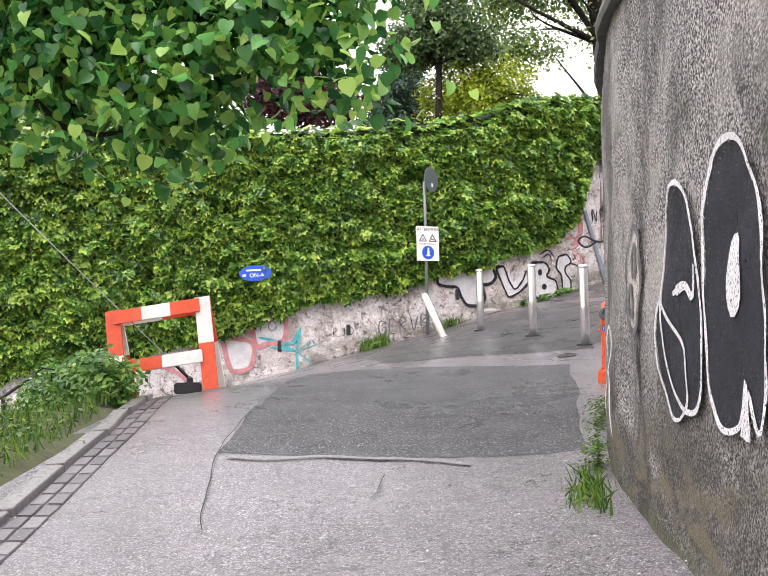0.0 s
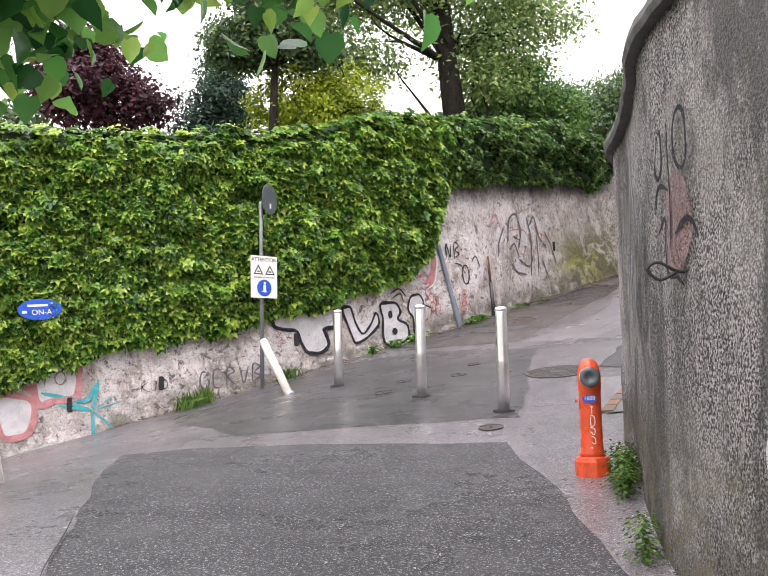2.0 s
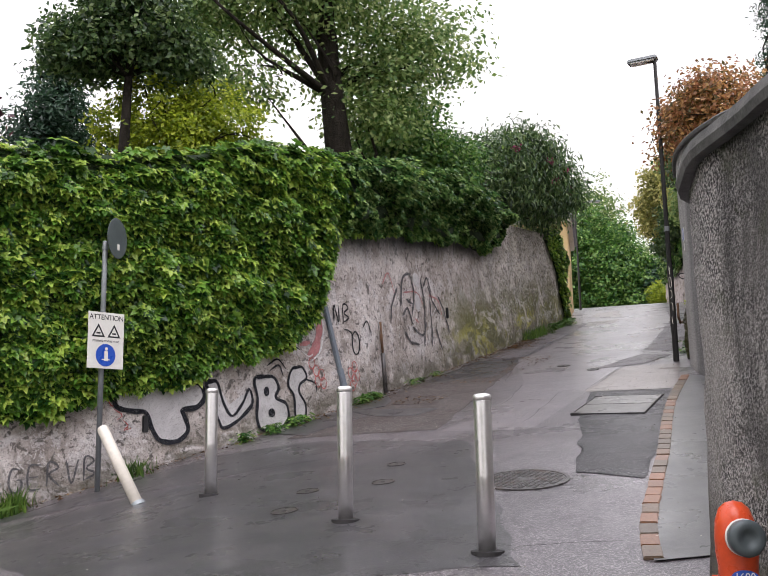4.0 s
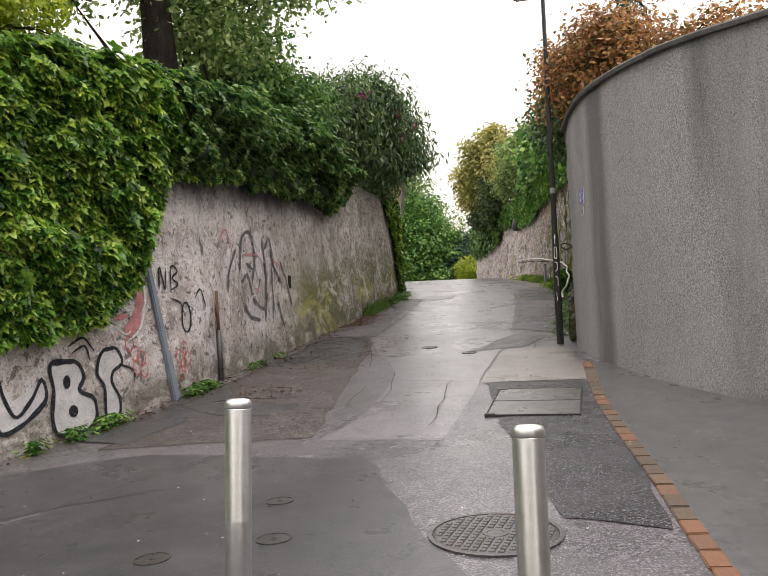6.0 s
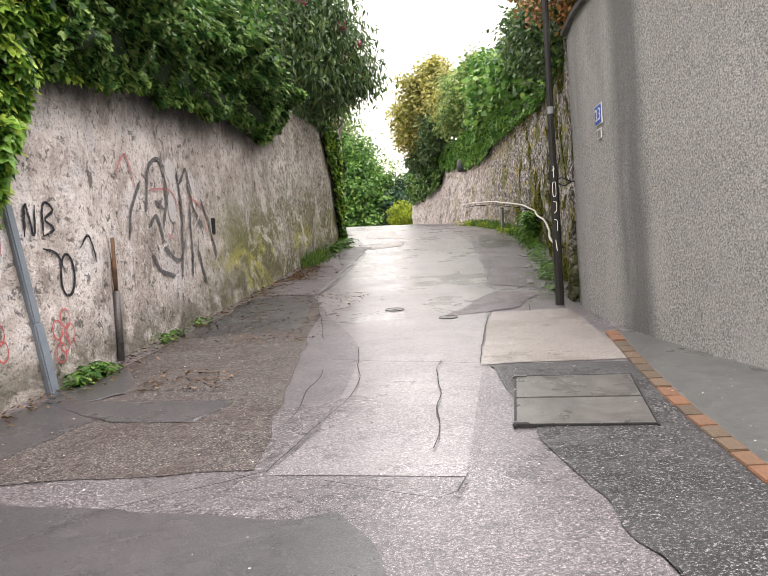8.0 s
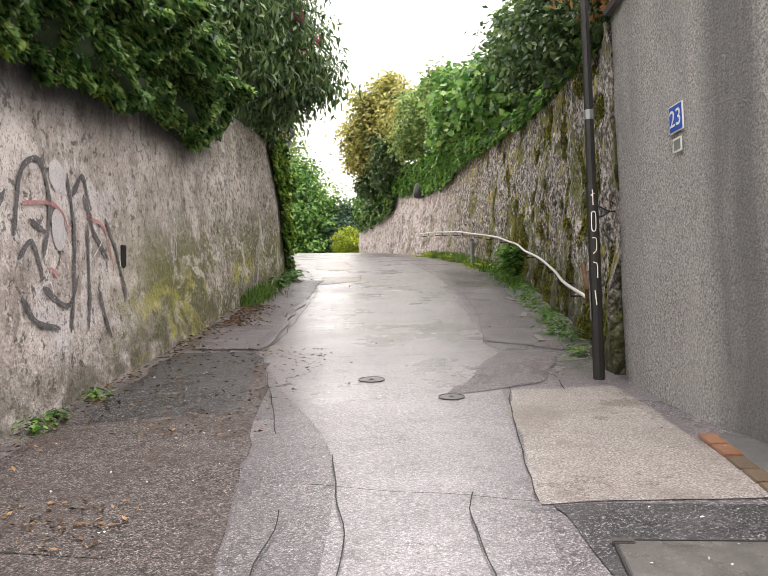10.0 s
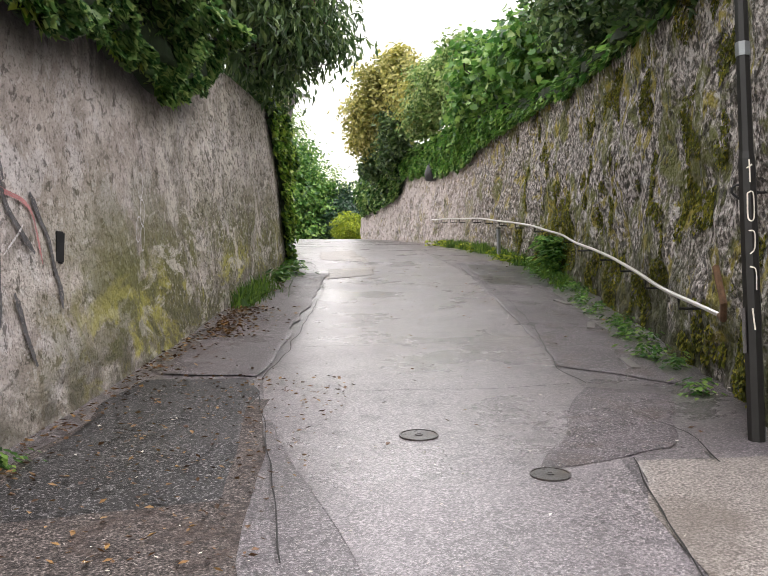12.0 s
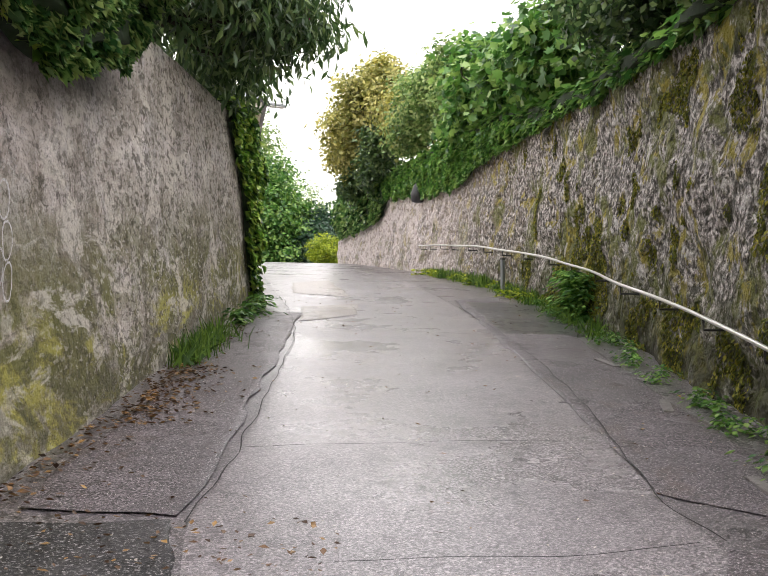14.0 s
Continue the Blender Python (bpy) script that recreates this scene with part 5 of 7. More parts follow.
# ---- bollards ----
def bollard(m, name="bollard"):
    t = thing(name, "round brushed stainless steel bollard standing in wet asphalt", "bollard", m, "bollards across the lane")
    part("post", lathe([(0.056, -0.06), (0.056, 0.45), (0.0575, 0.46), (0.056, 0.47), (0.056, 0.93), (0.055, 0.935)], 32), M["steel"], t, smooth=True)
    part("cap", lathe([(0.0575, 0.936), (0.06, 0.942), (0.0595, 0.96), (0.052, 0.974), (0.03, 0.98), (0.001, 0.981)], 32), M["steel"], t, "domed steel cap", True)
    part("collar", lathe([(0.11, -0.03), (0.105, 0.012), (0.06, 0.016)], 24), M["crack"], t, "dark base ring")
    return t


first = bollard(Matrix.Translation(on_road(-0.31, 14.62)))
for x, y in ((0.44, 12.58), (1.02, 11.34)):
    copy_thing(first, Matrix.Translation(on_road(x, y)))
foot, head = on_road(-0.93, 15.13, -0.02), Vector((-1.33, 15.72, 2.38))
bent = thing("bent_bollard", "knocked-over cream painted bollard leaning at its base", "bollard", Matrix.Translation(foot) @ (head - foot).to_track_quat("Z", "X").to_matrix().to_4x4())
part("post", lathe([(0.056, -0.04), (0.056, 0.95), (0.05, 0.97), (0.001, 0.975)], 28), M["cream_paint"], bent, smooth=True)
part("collar", lathe([(0.075, -0.02), (0.075, 0.02), (0.058, 0.03)], 24), M["galvanised"], bent, "bent steel base collar")


# ---- writing ----
def writing(name, text, size, material, parent, m, label="", squeeze=1.0):
    c = bpy.data.curves.new(name, "FONT")
    c.body, c.size, c.align_x, c.align_y, c.extrude = text, size, "CENTER", "CENTER", 0.0008
    tmp = bpy.data.objects.new(name + "_curve", c)
    scene.collection.objects.link(tmp)
    bpy.context.view_layer.update()
    me = bpy.data.meshes.new_from_object(tmp.evaluated_get(bpy.context.evaluated_depsgraph_get()))
    bpy.data.objects.remove(tmp)
    bpy.data.curves.remove(c)
    me.transform(Matrix.Diagonal((squeeze, 1, 1, 1)))
    me.transform(m)
    me.materials.clear()
    me.materials.append(material)
    ob = new(name, me)
    ob.parent = parent
    if label:
        tagged(ob, label)
    return ob


def disc(r, z0, z1, sides=40):
    return lathe([(r, z0), (r, z1)], sides)


def moved(vf, m):
    return [m @ Vector(p) for p in vf[0]], vf[1]


# ---- warning sign on its post ----
sign = thing("road_sign", "grey post with white warning plate and dark round sign", "road sign", Matrix.Translation(on_road(-1.31, 16.6)))
part("post", lathe([(0.03, -0.1), (0.03, 2.78), (0.026, 2.8), (0.001, 2.805)], 16), M["galvanised"], sign, smooth=True)
face = pose(0.04, -0.045, 0, 90, 0, 33)
plate = part("plate", block(0.46, 0.63, 0.006, 0.002), M["sign_white"], sign, "white plate with warning symbols")
plate.matrix_local = face @ pose(0, 1.655, 0.0)
flat = pose(0, 0, 0.0045)
writing("headline", "ATTENTION", 0.082, M["black_paint"], plate, flat @ pose(0, 0.255, 0), "black capital letters", 0.95)
writing("small_line", "POUSSEZ VOTRE VELO", 0.032, M["black_paint"], plate, flat @ pose(0, -0.01, 0), "small black letters", 1.05)
for a in (-1, 1):
    outer = [(-0.085, -0.075, 0), (0.085, -0.075, 0), (0, 0.075, 0), (-0.055, -0.058, 0), (0.055, -0.058, 0), (0, 0.04, 0)]
    tri = ([flat @ pose(a * 0.1, 0.11, 0) @ Vector(p) for p in outer], [(0, 1, 4, 3), (1, 2, 5, 4), (2, 0, 3, 5)])
    part("triangle", tri, M["black_paint"], plate, "black warning triangle")
    part("symbol", block(0.05, 0.018, 0.002, 0, flat @ Vector((a * 0.1, 0.08, 0.0))), M["black_paint"], plate)
part("roundel", moved(disc(0.125, 0.0, 0.0015), flat @ pose(0, -0.165, 0)), M["sign_blue"], plate, "blue round symbol")
part("symbol", block(0.045, 0.11, 0.002, 0.0, flat @ Vector((0.005, -0.175, 0.002))), M["sign_white"], plate, "white symbol")
part("symbol", moved(disc(0.02, 0.0, 0.0015, 16), flat @ pose(0.008, -0.095, 0.0012)), M["sign_white"], plate, "white symbol")
part("symbol", block(0.1, 0.012, 0.002, 0.0, flat @ Vector((0.0, -0.215, 0.0023))), M["sign_white"], plate, "white symbol")
round_sign = part("round_sign", lathe([(0.23, -0.004), (0.235, 0.0), (0.23, 0.004), (0.215, 0.005)], 40), M["sign_grey"], sign, "round sign seen from its dark back")
round_sign.matrix_local = pose(0.13, -0.03, 2.83, 90, 0, 62)
part("sticker", block(0.05, 0.07, 0.002, 0, (0.02, -0.1, 0.0065)), M["sign_white"], round_sign, "pale sticker")
for z in (1.45, 1.85, 2.72):
    part("clamp", moved(lathe([(0.038, -0.02), (0.038, 0.02)], 16), pose(0, 0, z)), M["galvanised"], sign)

s_plate = LEFT.s_at(-4.4, 16.0)
street = thing("street_name_plate", "blue oval enamel street name plate half covered by ivy", "sign")
c = LEFT.at(s_plate, 2.75, 0.46)
street.matrix_world = Matrix.Translation(c) @ pose(0, 0, 0, 90, -3, 18)
part("plate", moved(lathe([(0.28, -0.006), (0.285, 0.0), (0.28, 0.006)], 40), Matrix.Diagonal((1.0, 0.5, 1, 1))), M["sign_blue"], street)
part("upper_line", block(0.26, 0.03, 0.002, 0.0, (-0.03, 0.055, 0.007)), M["sign_white"], street, "pale line of small letters")
part("word", block(0.06, 0.035, 0.002, 0.0, (-0.2, -0.03, 0.007)), M["sign_white"], street, "pale small word")
writing("lower_line", "ON-A", 0.1, M["sign_white"], street, pose(0.02, -0.04, 0.008), "white letters")

s_no = GREY.s_at(7.02, 17.44)
number = thing("house_number_plate", "blue enamel house number plate on the grey wall", "number plate")
c = GREY.at(s_no, 5.09, 0.012)
nx, ny = np.interp(s_no, GREY.s, GREY.n[:, 0]), np.interp(s_no, GREY.s, GREY.n[:, 1])
turn = Matrix((Vector((-ny, nx, 0)).normalized(), Vector((0, 0, 1)), Vector((nx, ny, 0)).normalized())).transposed().to_4x4()
turn.translation = c
number.matrix_world = turn
part("rim", block(0.2, 0.2, 0.01, 0.003), M["sign_white"], number, "white rim")
part("plate", block(0.18, 0.18, 0.008, 0.002, (0, 0, 0.004)), M["sign_blue"], number)
writing("digits", "23", 0.17, M["sign_white"], number, pose(0, -0.005, 0.0095), "white digits")
tag_plate = thing("small_plate", "small pale plate below the house number", "plate", turn @ pose(0.0, -0.19, 0))
part("rim", block(0.12, 0.1, 0.008, 0.002), M["sign_white"], tag_plate)
part("field", block(0.095, 0.075, 0.006, 0.002, (0, 0, 0.003)), M["galvanised"], tag_plate)

# ---- hydrant ----
hyd = thing("fire_hydrant", "orange-red pillar fire hydrant with a dark outlet cap beside the wall", "hydrant", Matrix.Translation(on_road(1.03, 8.97, -0.02)) @ pose(0, 0, 0, 0, 0, -25))
part("base", lathe([(0.118, -0.08), (0.121, 0.10), (0.114, 0.125), (0.09, 0.135)], 10), M["hydrant_red"], hyd, "faceted flange")
part("body", lathe([(0.09, 0.13), (0.08, 0.16), (0.074, 0.22), (0.073, 0.56), (0.078, 0.6), (0.078, 0.66), (0.072, 0.72), (0.056, 0.765), (0.032, 0.788), (0.001, 0.795)], 32), M["hydrant_red"], hyd, smooth=True)
collar = part("outlet", moved(lathe([(0.062, 0.0), (0.064, 0.08), (0.058, 0.085)], 28), pose(0, 0, 0.665, 90, 0, 8)), M["hydrant_red"], hyd, "short outlet neck", True)
cap = part("outlet_cap", moved(lathe([(0.058, 0.08), (0.066, 0.085), (0.068, 0.12), (0.06, 0.13), (0.034, 0.132), (0.026, 0.12), (0.001, 0.12)], 28), pose(0, 0, 0.665, 90, 0, 8)), M["sign_grey"], hyd, "dark grey outlet cap", True)
part("ring", moved(lathe([(0.066, 0.072), (0.069, 0.074), (0.069, 0.083), (0.066, 0.085)], 28), pose(0, 0, 0.665, 90, 0, 8)), M["white_paint"], hyd, "pale ring behind the cap")
tag = part("number_tag", moved(lathe([(0.05, 0.0), (0.05, 0.004)], 28), pose(0.005, -0.0745, 0.52, 90, 0, 0) @ Matrix.Diagonal((1, 0.55, 1, 1))), M["sign_blue"], hyd, "oval blue number tag")
writing("digits", "1600", 0.038, M["sign_white"], tag, pose(0.005, -0.0797, 0.523, 90, 0, 0))
part("bolt", lathe([(0.012, 0.0), (0.012, 0.02)], 6), M["hydrant_red"], hyd).matrix_local = pose(-0.08, -0.01, 0.51, 0, -90, 0)


def ring_stroke(parent, points, r, width, material, label):
    """A painted line on the round body: points are (angle, height)."""
    p, _ = curve_through([(a * r, h) for a, h in points], 0.01)
    verts, faces = [], []
    d = np.gradient(p, axis=0)
    d /= np.linalg.norm(d, axis=1, keepdims=True)
    for (x, h), (dx, dh) in zip(p, d):
        for o in (-width / 2, width / 2):
            a = (x - dh * o) / r
            verts.append((math.sin(a) * (r + 0.0025), -math.cos(a) * (r + 0.0025), h + dx * o))
    for i in range(len(p) - 1):
        faces.append((2 * i, 2 * i + 2, 2 * i + 3, 2 * i + 1))
    return part("scribble", (verts, faces), material, parent, label)


for pts in ([(0.05, 0.47), (0.35, 0.465)], [(0.2, 0.47), (0.2, 0.42)], [(0.1, 0.41), (0.4, 0.4), (0.42, 0.35), (0.1, 0.34), (0.08, 0.4)], [(0.0, 0.33), (0.4, 0.32), (0.35, 0.28), (0.05, 0.3)], [(0.1, 0.27), (0.4, 0.26), (0.42, 0.22), (0.12, 0.23)], [(0.1, 0.2), (0.15, 0.17), (0.45, 0.18)]):
    ring_stroke(hyd, pts, 0.074, 0.006, M["cream_paint"], "pale scribbled line")


# ---- red and white barrier ----
def barrier():
    t = thing("road_barrier", "red and white wooden A-frame road barrier standing askew", "barrier", Matrix.Translation((-3.14, 9.66, float(road_height(-3.14, 9.66)) + 0.02)) @ pose(0, 0, 0, 0, 0, 4) @ pose(0, 0, 0, 0, -7.5, 0))

    def board(name, at, size, colours, horizontal, lean, parent):
        """A board painted in bands along its length."""
        n = len(colours)
        for k, c in enumerate(colours):
            q = size[0] / n
            if horizontal:
                bm = block(q, 0.028, size[1], 0.003, (at[0] - size[0] / 2 + q * (k + 0.5), at[1], at[2]))
            else:
                bm = block(size[1], 0.028, q, 0.003, (at[0], at[1], at[2] - size[0] / 2 + q * (k + 0.5)))
            ob = part(name, bm, M["red_paint"] if c == "r" else M["white_paint"], parent)
            ob.matrix_local = lean

    front, rear = pose(0, 0, 0, -9, 0, 0), pose(0, 0.36, 0, 9, 0, 0)
    board("rail", (-0.52, -0.032, 0.95), (0.98, 0.15), "rwr", True, front, t)
    board("rail", (-0.5, -0.032, 0.38), (0.9, 0.14), "rw", True, front, t)
    board("leg", (0, 0.0, 0.52), (1.04, 0.17), "rw", False, front, t)
    board("leg", (-1.02, 0.0, 0.52), (1.04, 0.17), "wr", False, front, t)
    board("leg", (0.0, 0.02, 0.52), (1.04, 0.15), "wr", False, rear, t)
    board("leg", (-1.02, 0.03, 0.52), (1.04, 0.15), "rw", False, rear, t)
    board("rail", (-0.51, 0.07, 0.92), (0.9, 0.14), "wr", True, rear, t)
    return t


barrier()
b0 = on_road(-3.5, 9.95)
block_t = thing("barrier_foot", "black rubber foot block with a steel anchor", "foot block", Matrix.Translation(b0) @ pose(0, 0, 0, 0, 0, 15))
part("body", block(0.3, 0.22, 0.12, 0.015, (0, 0, 0.06)), M["black_rubber"], block_t)
part("anchor", moved(lathe([(0.04, 0.0), (0.035, 0.05), (0.012, 0.07)], 12), pose(0.02, 0, 0.12)), M["lamp_black"], block_t)
stay = thing("guy_wire", "thin steel guy wire with a rod at its foot", "wire", Matrix.Translation(b0))
top = Vector((-5.4, 9.3, 3.2)) - b0
w0 = Vector((0, 0, 0.18))
far = w0 + (top - w0) * 1.6
part("wire", tube([w0, far], 0.006, 6), M["galvanised"], stay)
part("rod", tube([w0, w0 + (top - w0) * 0.12], 0.018, 8), M["lamp_black"], stay)

rail_t = thing("stair_rail", "dark green metal handrail going down beside the bank", "handrail", Matrix.Translation((-5.5, 12.2, float(road_height(-5.5, 12.2)))))
base = rail_t.matrix_world.translation
top_line = [Vector((-5.3, 12.2, 1.52)), Vector((-5.6, 12.2, 1.42)), Vector((-6.6, 12.2, 1.08)), Vector((-7.0, 12.2, 0.82)), Vector((-9.0, 12.0, 0.1))]
part("rail", tube([p - base for p in top_line], 0.025, 8), M["lamp_black"], rail_t, smooth=True)
for x, z in ((-5.3, 1.52), (-5.55, 1.44), (-6.15, 1.22), (-7.0, 0.82), (-8.2, 0.38)):
    g = float(road_height(x, 12.2)) - 0.1
    part("post", tube([Vector((x + (0.0 if x < -5.4 else 0.06), 12.2, min(g, z - 0.5))) - base, Vector((x, 12.2, z)) - base], 0.028, 8), M["lamp_black"], rail_t)


# ---- street lamps ----
def lamp(place, tall, arm, towards, label, head_size):
    t = thing("street_lamp", label, "street lamp", Matrix.Translation(place) @ pose(0, 0, 0, 0, 0, towards))
    part("pole", lathe([(0.048, -0.1), (0.048, 1.5), (0.046, 1.56), (0.04, 1.6), (0.028, tall), (0.001, tall + 0.01)], 8), M["lamp_black"], t)
    part("arm", tube([(0, 0, tall - 0.03), (arm * 0.5, 0, tall + 0.0), (arm, 0, tall + 0.02)], 0.022, 8), M["lamp_black"], t)
    hb = block(head_size, 0.2, 0.07, 0.02, (arm - head_size * 0.2, 0, tall + 0.03))
    h = part("head", hb, M["galvanised"], t, "flat grey lantern")
    part("lens", block(head_size * 0.8, 0.16, 0.015, 0.004, (arm - head_size * 0.2, 0, tall - 0.012)), M["sign_white"], h, "pale lens")
    part("door", block(0.005, 0.06, 0.25, 0.002, (0.047, 0, 0.6)), M["iron"], t)
    return t


near_lamp = lamp(on_road(7.55, 18.62), 5.15, 0.3, 135, "slender dark street lamp with a flat lantern beside the mossy wall", 0.5)
part("band", lathe([(0.043, 0.0), (0.043, 0.08)], 8), M["galvanised"], near_lamp, "pale sticker band").matrix_local = pose(0, 0, 2.15)
for k, pts in enumerate(([(-0.3, 1.5), (0.3, 1.52)], [(0.0, 1.55), (0.02, 1.42)], [(-0.3, 1.36), (0.3, 1.36), (0.3, 1.22), (-0.3, 1.22), (-0.3, 1.36)], [(-0.3, 1.15), (0.3, 1.14), (0.25, 1.05), (-0.25, 1.02)], [(-0.3, 0.95), (0.3, 0.93), (0.3, 0.82)], [(-0.2, 0.72), (0.0, 0.6)])):
    ring_stroke(near_lamp, [(a + 3.1, h) for a, h in pts], 0.049, 0.008, M["cream_paint"], "pale scribbled line")
lamp(on_road(17.2, 38.7), 4.5, 0.9, -20, "slender grey street lamp near the crest of the lane", 0.5)
lamp(on_road(34.3, 66.0), 5.2, 0.5, 160, "small street lamp beyond the crest of the lane", 0.7)


# ---- handrail on the mossy wall ----
rail = thing("handrail", "worn steel handrail on brackets along the mossy wall", "handrail")
s0, s1 = RIGHT.s_at(8.2, 19.0), RIGHT.s_at(19.8, 34.4)
line = []
for s in np.arange(s0, s1, 0.3):
    q = RIGHT.at(s, 0, 0)
    z = float(road_height(q.x, q.y)) + 0.57 + 0.12 * min(1.0, (s - s0) / 9) + 0.008 * math.sin(s * 1.9)
    line.append(RIGHT.at(s, z, 0.17))
for _ in range(3):
    line = [line[0]] + [(a + b * 2 + c) / 4 for a, b, c in zip(line, line[1:], line[2:])] + [line[-1]]
rail.matrix_world = Matrix.Translation(line[0])
part("rail", tube([p - line[0] for p in line], 0.016, 10), M["steel"], rail, "shiny worn tube", True)
hook = [line[0], line[0] + Vector((-0.1, -0.08, -0.03)), line[0] + Vector((-0.16, -0.12, 0.06)), line[0] + Vector((-0.1, -0.04, 0.3))]
part("end_hook", tube([p - line[0] for p in hook], 0.022, 8), M["rust"], rail, "bent rusty end")
for k in range(3, len(line), 4):
    p = line[k]
    s = s0 + 0.3 * k
    wall_pt = RIGHT.at(s, p.z - 0.09, -0.05)
    part("bracket", tube([p - line[0] - Vector((0, 0, 0.015)), p - line[0] - Vector((0, 0, 0.09)), wall_pt - line[0]], 0.011, 6), M["lamp_black"], rail)

stake = thing("stake", "short grey stake at the foot of the mossy wall", "stake", Matrix.Translation(on_road(14.95, 27.55)))
part("post", block(0.07, 0.05, 0.62, 0.008, (0, 0, 0.26)), M["galvanised"], stake)
part("cap", block(0.08, 0.06, 0.03, 0.006, (0, 0, 0.58)), M["coping"], stake)

# ---- cable cover, old pipe, hooks ----
s_c = LEFT.s_at(1.85, 18.7)
cover = thing("cable_cover", "blue-grey steel cable cover standing against the plaster wall", "cable cover")
ca, cb = LEFT.at(LEFT.s_at(1.75, 18.6), 4.05, 0.03), LEFT.at(LEFT.s_at(2.17, 18.92), 2.5, 0.05)
cover.matrix_world = Matrix.Translation(cb)
for name, w0, w1 in (("lower_part", 0.0, 0.42), ("upper_part", 0.42, 1.0)):
    a, b = cb.lerp(ca, w0) - cb, cb.lerp(ca, w1) - cb
    m = Matrix.Translation((a + b) / 2) @ (b - a).to_track_quat("Z", "X").to_matrix().to_4x4()
    bm = block(0.085 if w0 == 0 else 0.07, 0.085 if w0 == 0 else 0.07, (b - a).length, 0.012)
    bmesh.ops.transform(bm, matrix=m, verts=bm.verts)
    part(name, bm, M["cable_grey"], cover)
pipe = thing("old_pipe", "rusty dark pipe stub on the plaster wall", "pipe")
pa, pb = LEFT.at(LEFT.s_at(2.98, 19.68), 2.75, 0.03), LEFT.at(LEFT.s_at(2.85, 19.55), 3.95, 0.02)
pipe.matrix_world = Matrix.Translation(pa)
part("lower_tube", tube([Vector((0, 0, 0)), (pb - pa) * 0.6], 0.035, 10), M["iron"], pipe, smooth=True)
part("upper_tube", tube([(pb - pa) * 0.6, pb - pa], 0.022, 10), M["rust"], pipe, smooth=True)


def wire_loop(wall, x, y, z, size):
    t = thing("wire_loop", "black wire loop sticking out of the wall", "wire loop")
    s = wall.s_at(x, y)
    o = wall.at(s, z, 0.0)
    t.matrix_world = Matrix.Translation(o)
    pts = [wall.at(s, z, -0.03), wall.at(s, z, 0.05), wall.at(s, z + size * 0.4, 0.05 + size * 0.8), wall.at(s, z + 0.01, 0.05 + size * 1.3), wall.at(s, z - size * 0.4, 0.05 + size * 0.8), wall.at(s, z - 0.005, 0.05)]
    part("loop", tube(curve_through([tuple(p - o) for p in pts], 0.01)[0], 0.008, 6), M["black_paint"], t, smooth=True)


wire_loop(NEAR, 0.75, 6.85, 2.17, 0.1)
wire_loop(RIGHT, 8.0, 18.85, 4.75, 0.12)
for x, y, z in ((-2.7, 16.5, 1.72), (-4.0, 16.1, 1.45), (-0.75, 17.25, 2.35), (-5.3, 15.75, 1.45), (4.8, 21.6, 4.43)):
    s = LEFT.s_at(x, y)
    hole = thing("drain_hole", "dark narrow weep hole in the plaster wall", "weep hole", Matrix.Translation(LEFT.at(s, z, 0.0)) @ pose(0, 0, 0, 0, 0, 20))
    part("opening", block(0.075, 0.05, 0.2, 0.01), M["black_paint"], hole)
bin_s = RIGHT.s_at(19.93, 34.8)
bag = thing("dark_bag", "small black bag hanging on the far wall", "bag", Matrix.Translation(RIGHT.at(bin_s, 9.1, 0.12)))
part("sack", lathe([(0.05, -0.27), (0.16, -0.24), (0.19, -0.05), (0.12, 0.15), (0.05, 0.25)], 14), M["black_rubber"], bag, smooth=True)
part("knot", lathe([(0.04, 0.24), (0.06, 0.3), (0.03, 0.35)], 10), M["black_rubber"], bag)


# ---- houses ----
def house(name, label, corner, along, across, length, depth, z0, z1, wall_mat, roof, windows):
    t = thing(name, label, "house", Matrix.Translation((corner[0], corner[1], z0)) @ pose(0, 0, 0, 0, 0, along))
    part("wall", block(length, depth, z1 - z0, 0.02, (length / 2, depth / 2, (z1 - z0) / 2)), wall_mat, t)
    part("cornice", block(length + 0.3, depth + 0.3, 0.18, 0.03, (length / 2, depth / 2, z1 - z0 + 0.05)), M["cream_wall"], t)
    h = z1 - z0 + 0.14
    o, i, rise = -0.25, 1.2 if roof > 0.5 else 0.4, roof
    vs = [(o, o, h), (length - o, o, h), (length - o, depth - o, h), (o, depth - o, h), (i, i, h + rise), (length - i, i, h + rise), (length - i, depth - i, h + rise), (i, depth - i, h + rise)]
    part("roof", (vs, [(0, 1, 5, 4), (1, 2, 6, 5), (2, 3, 7, 6), (3, 0, 4, 7), (4, 5, 6, 7), (3, 2, 1, 0)]), M["slate"], t, "grey slate roof")
    for x, z in windows:
        w = part("window", block(0.9, 0.06, 1.4, 0.01, (x, -0.01, z)), M["white_paint"], t, "white framed window")
        part("pane", block(0.74, 0.04, 1.24, 0.005, (x, -0.03, z)), M["glass"], w)
    return t


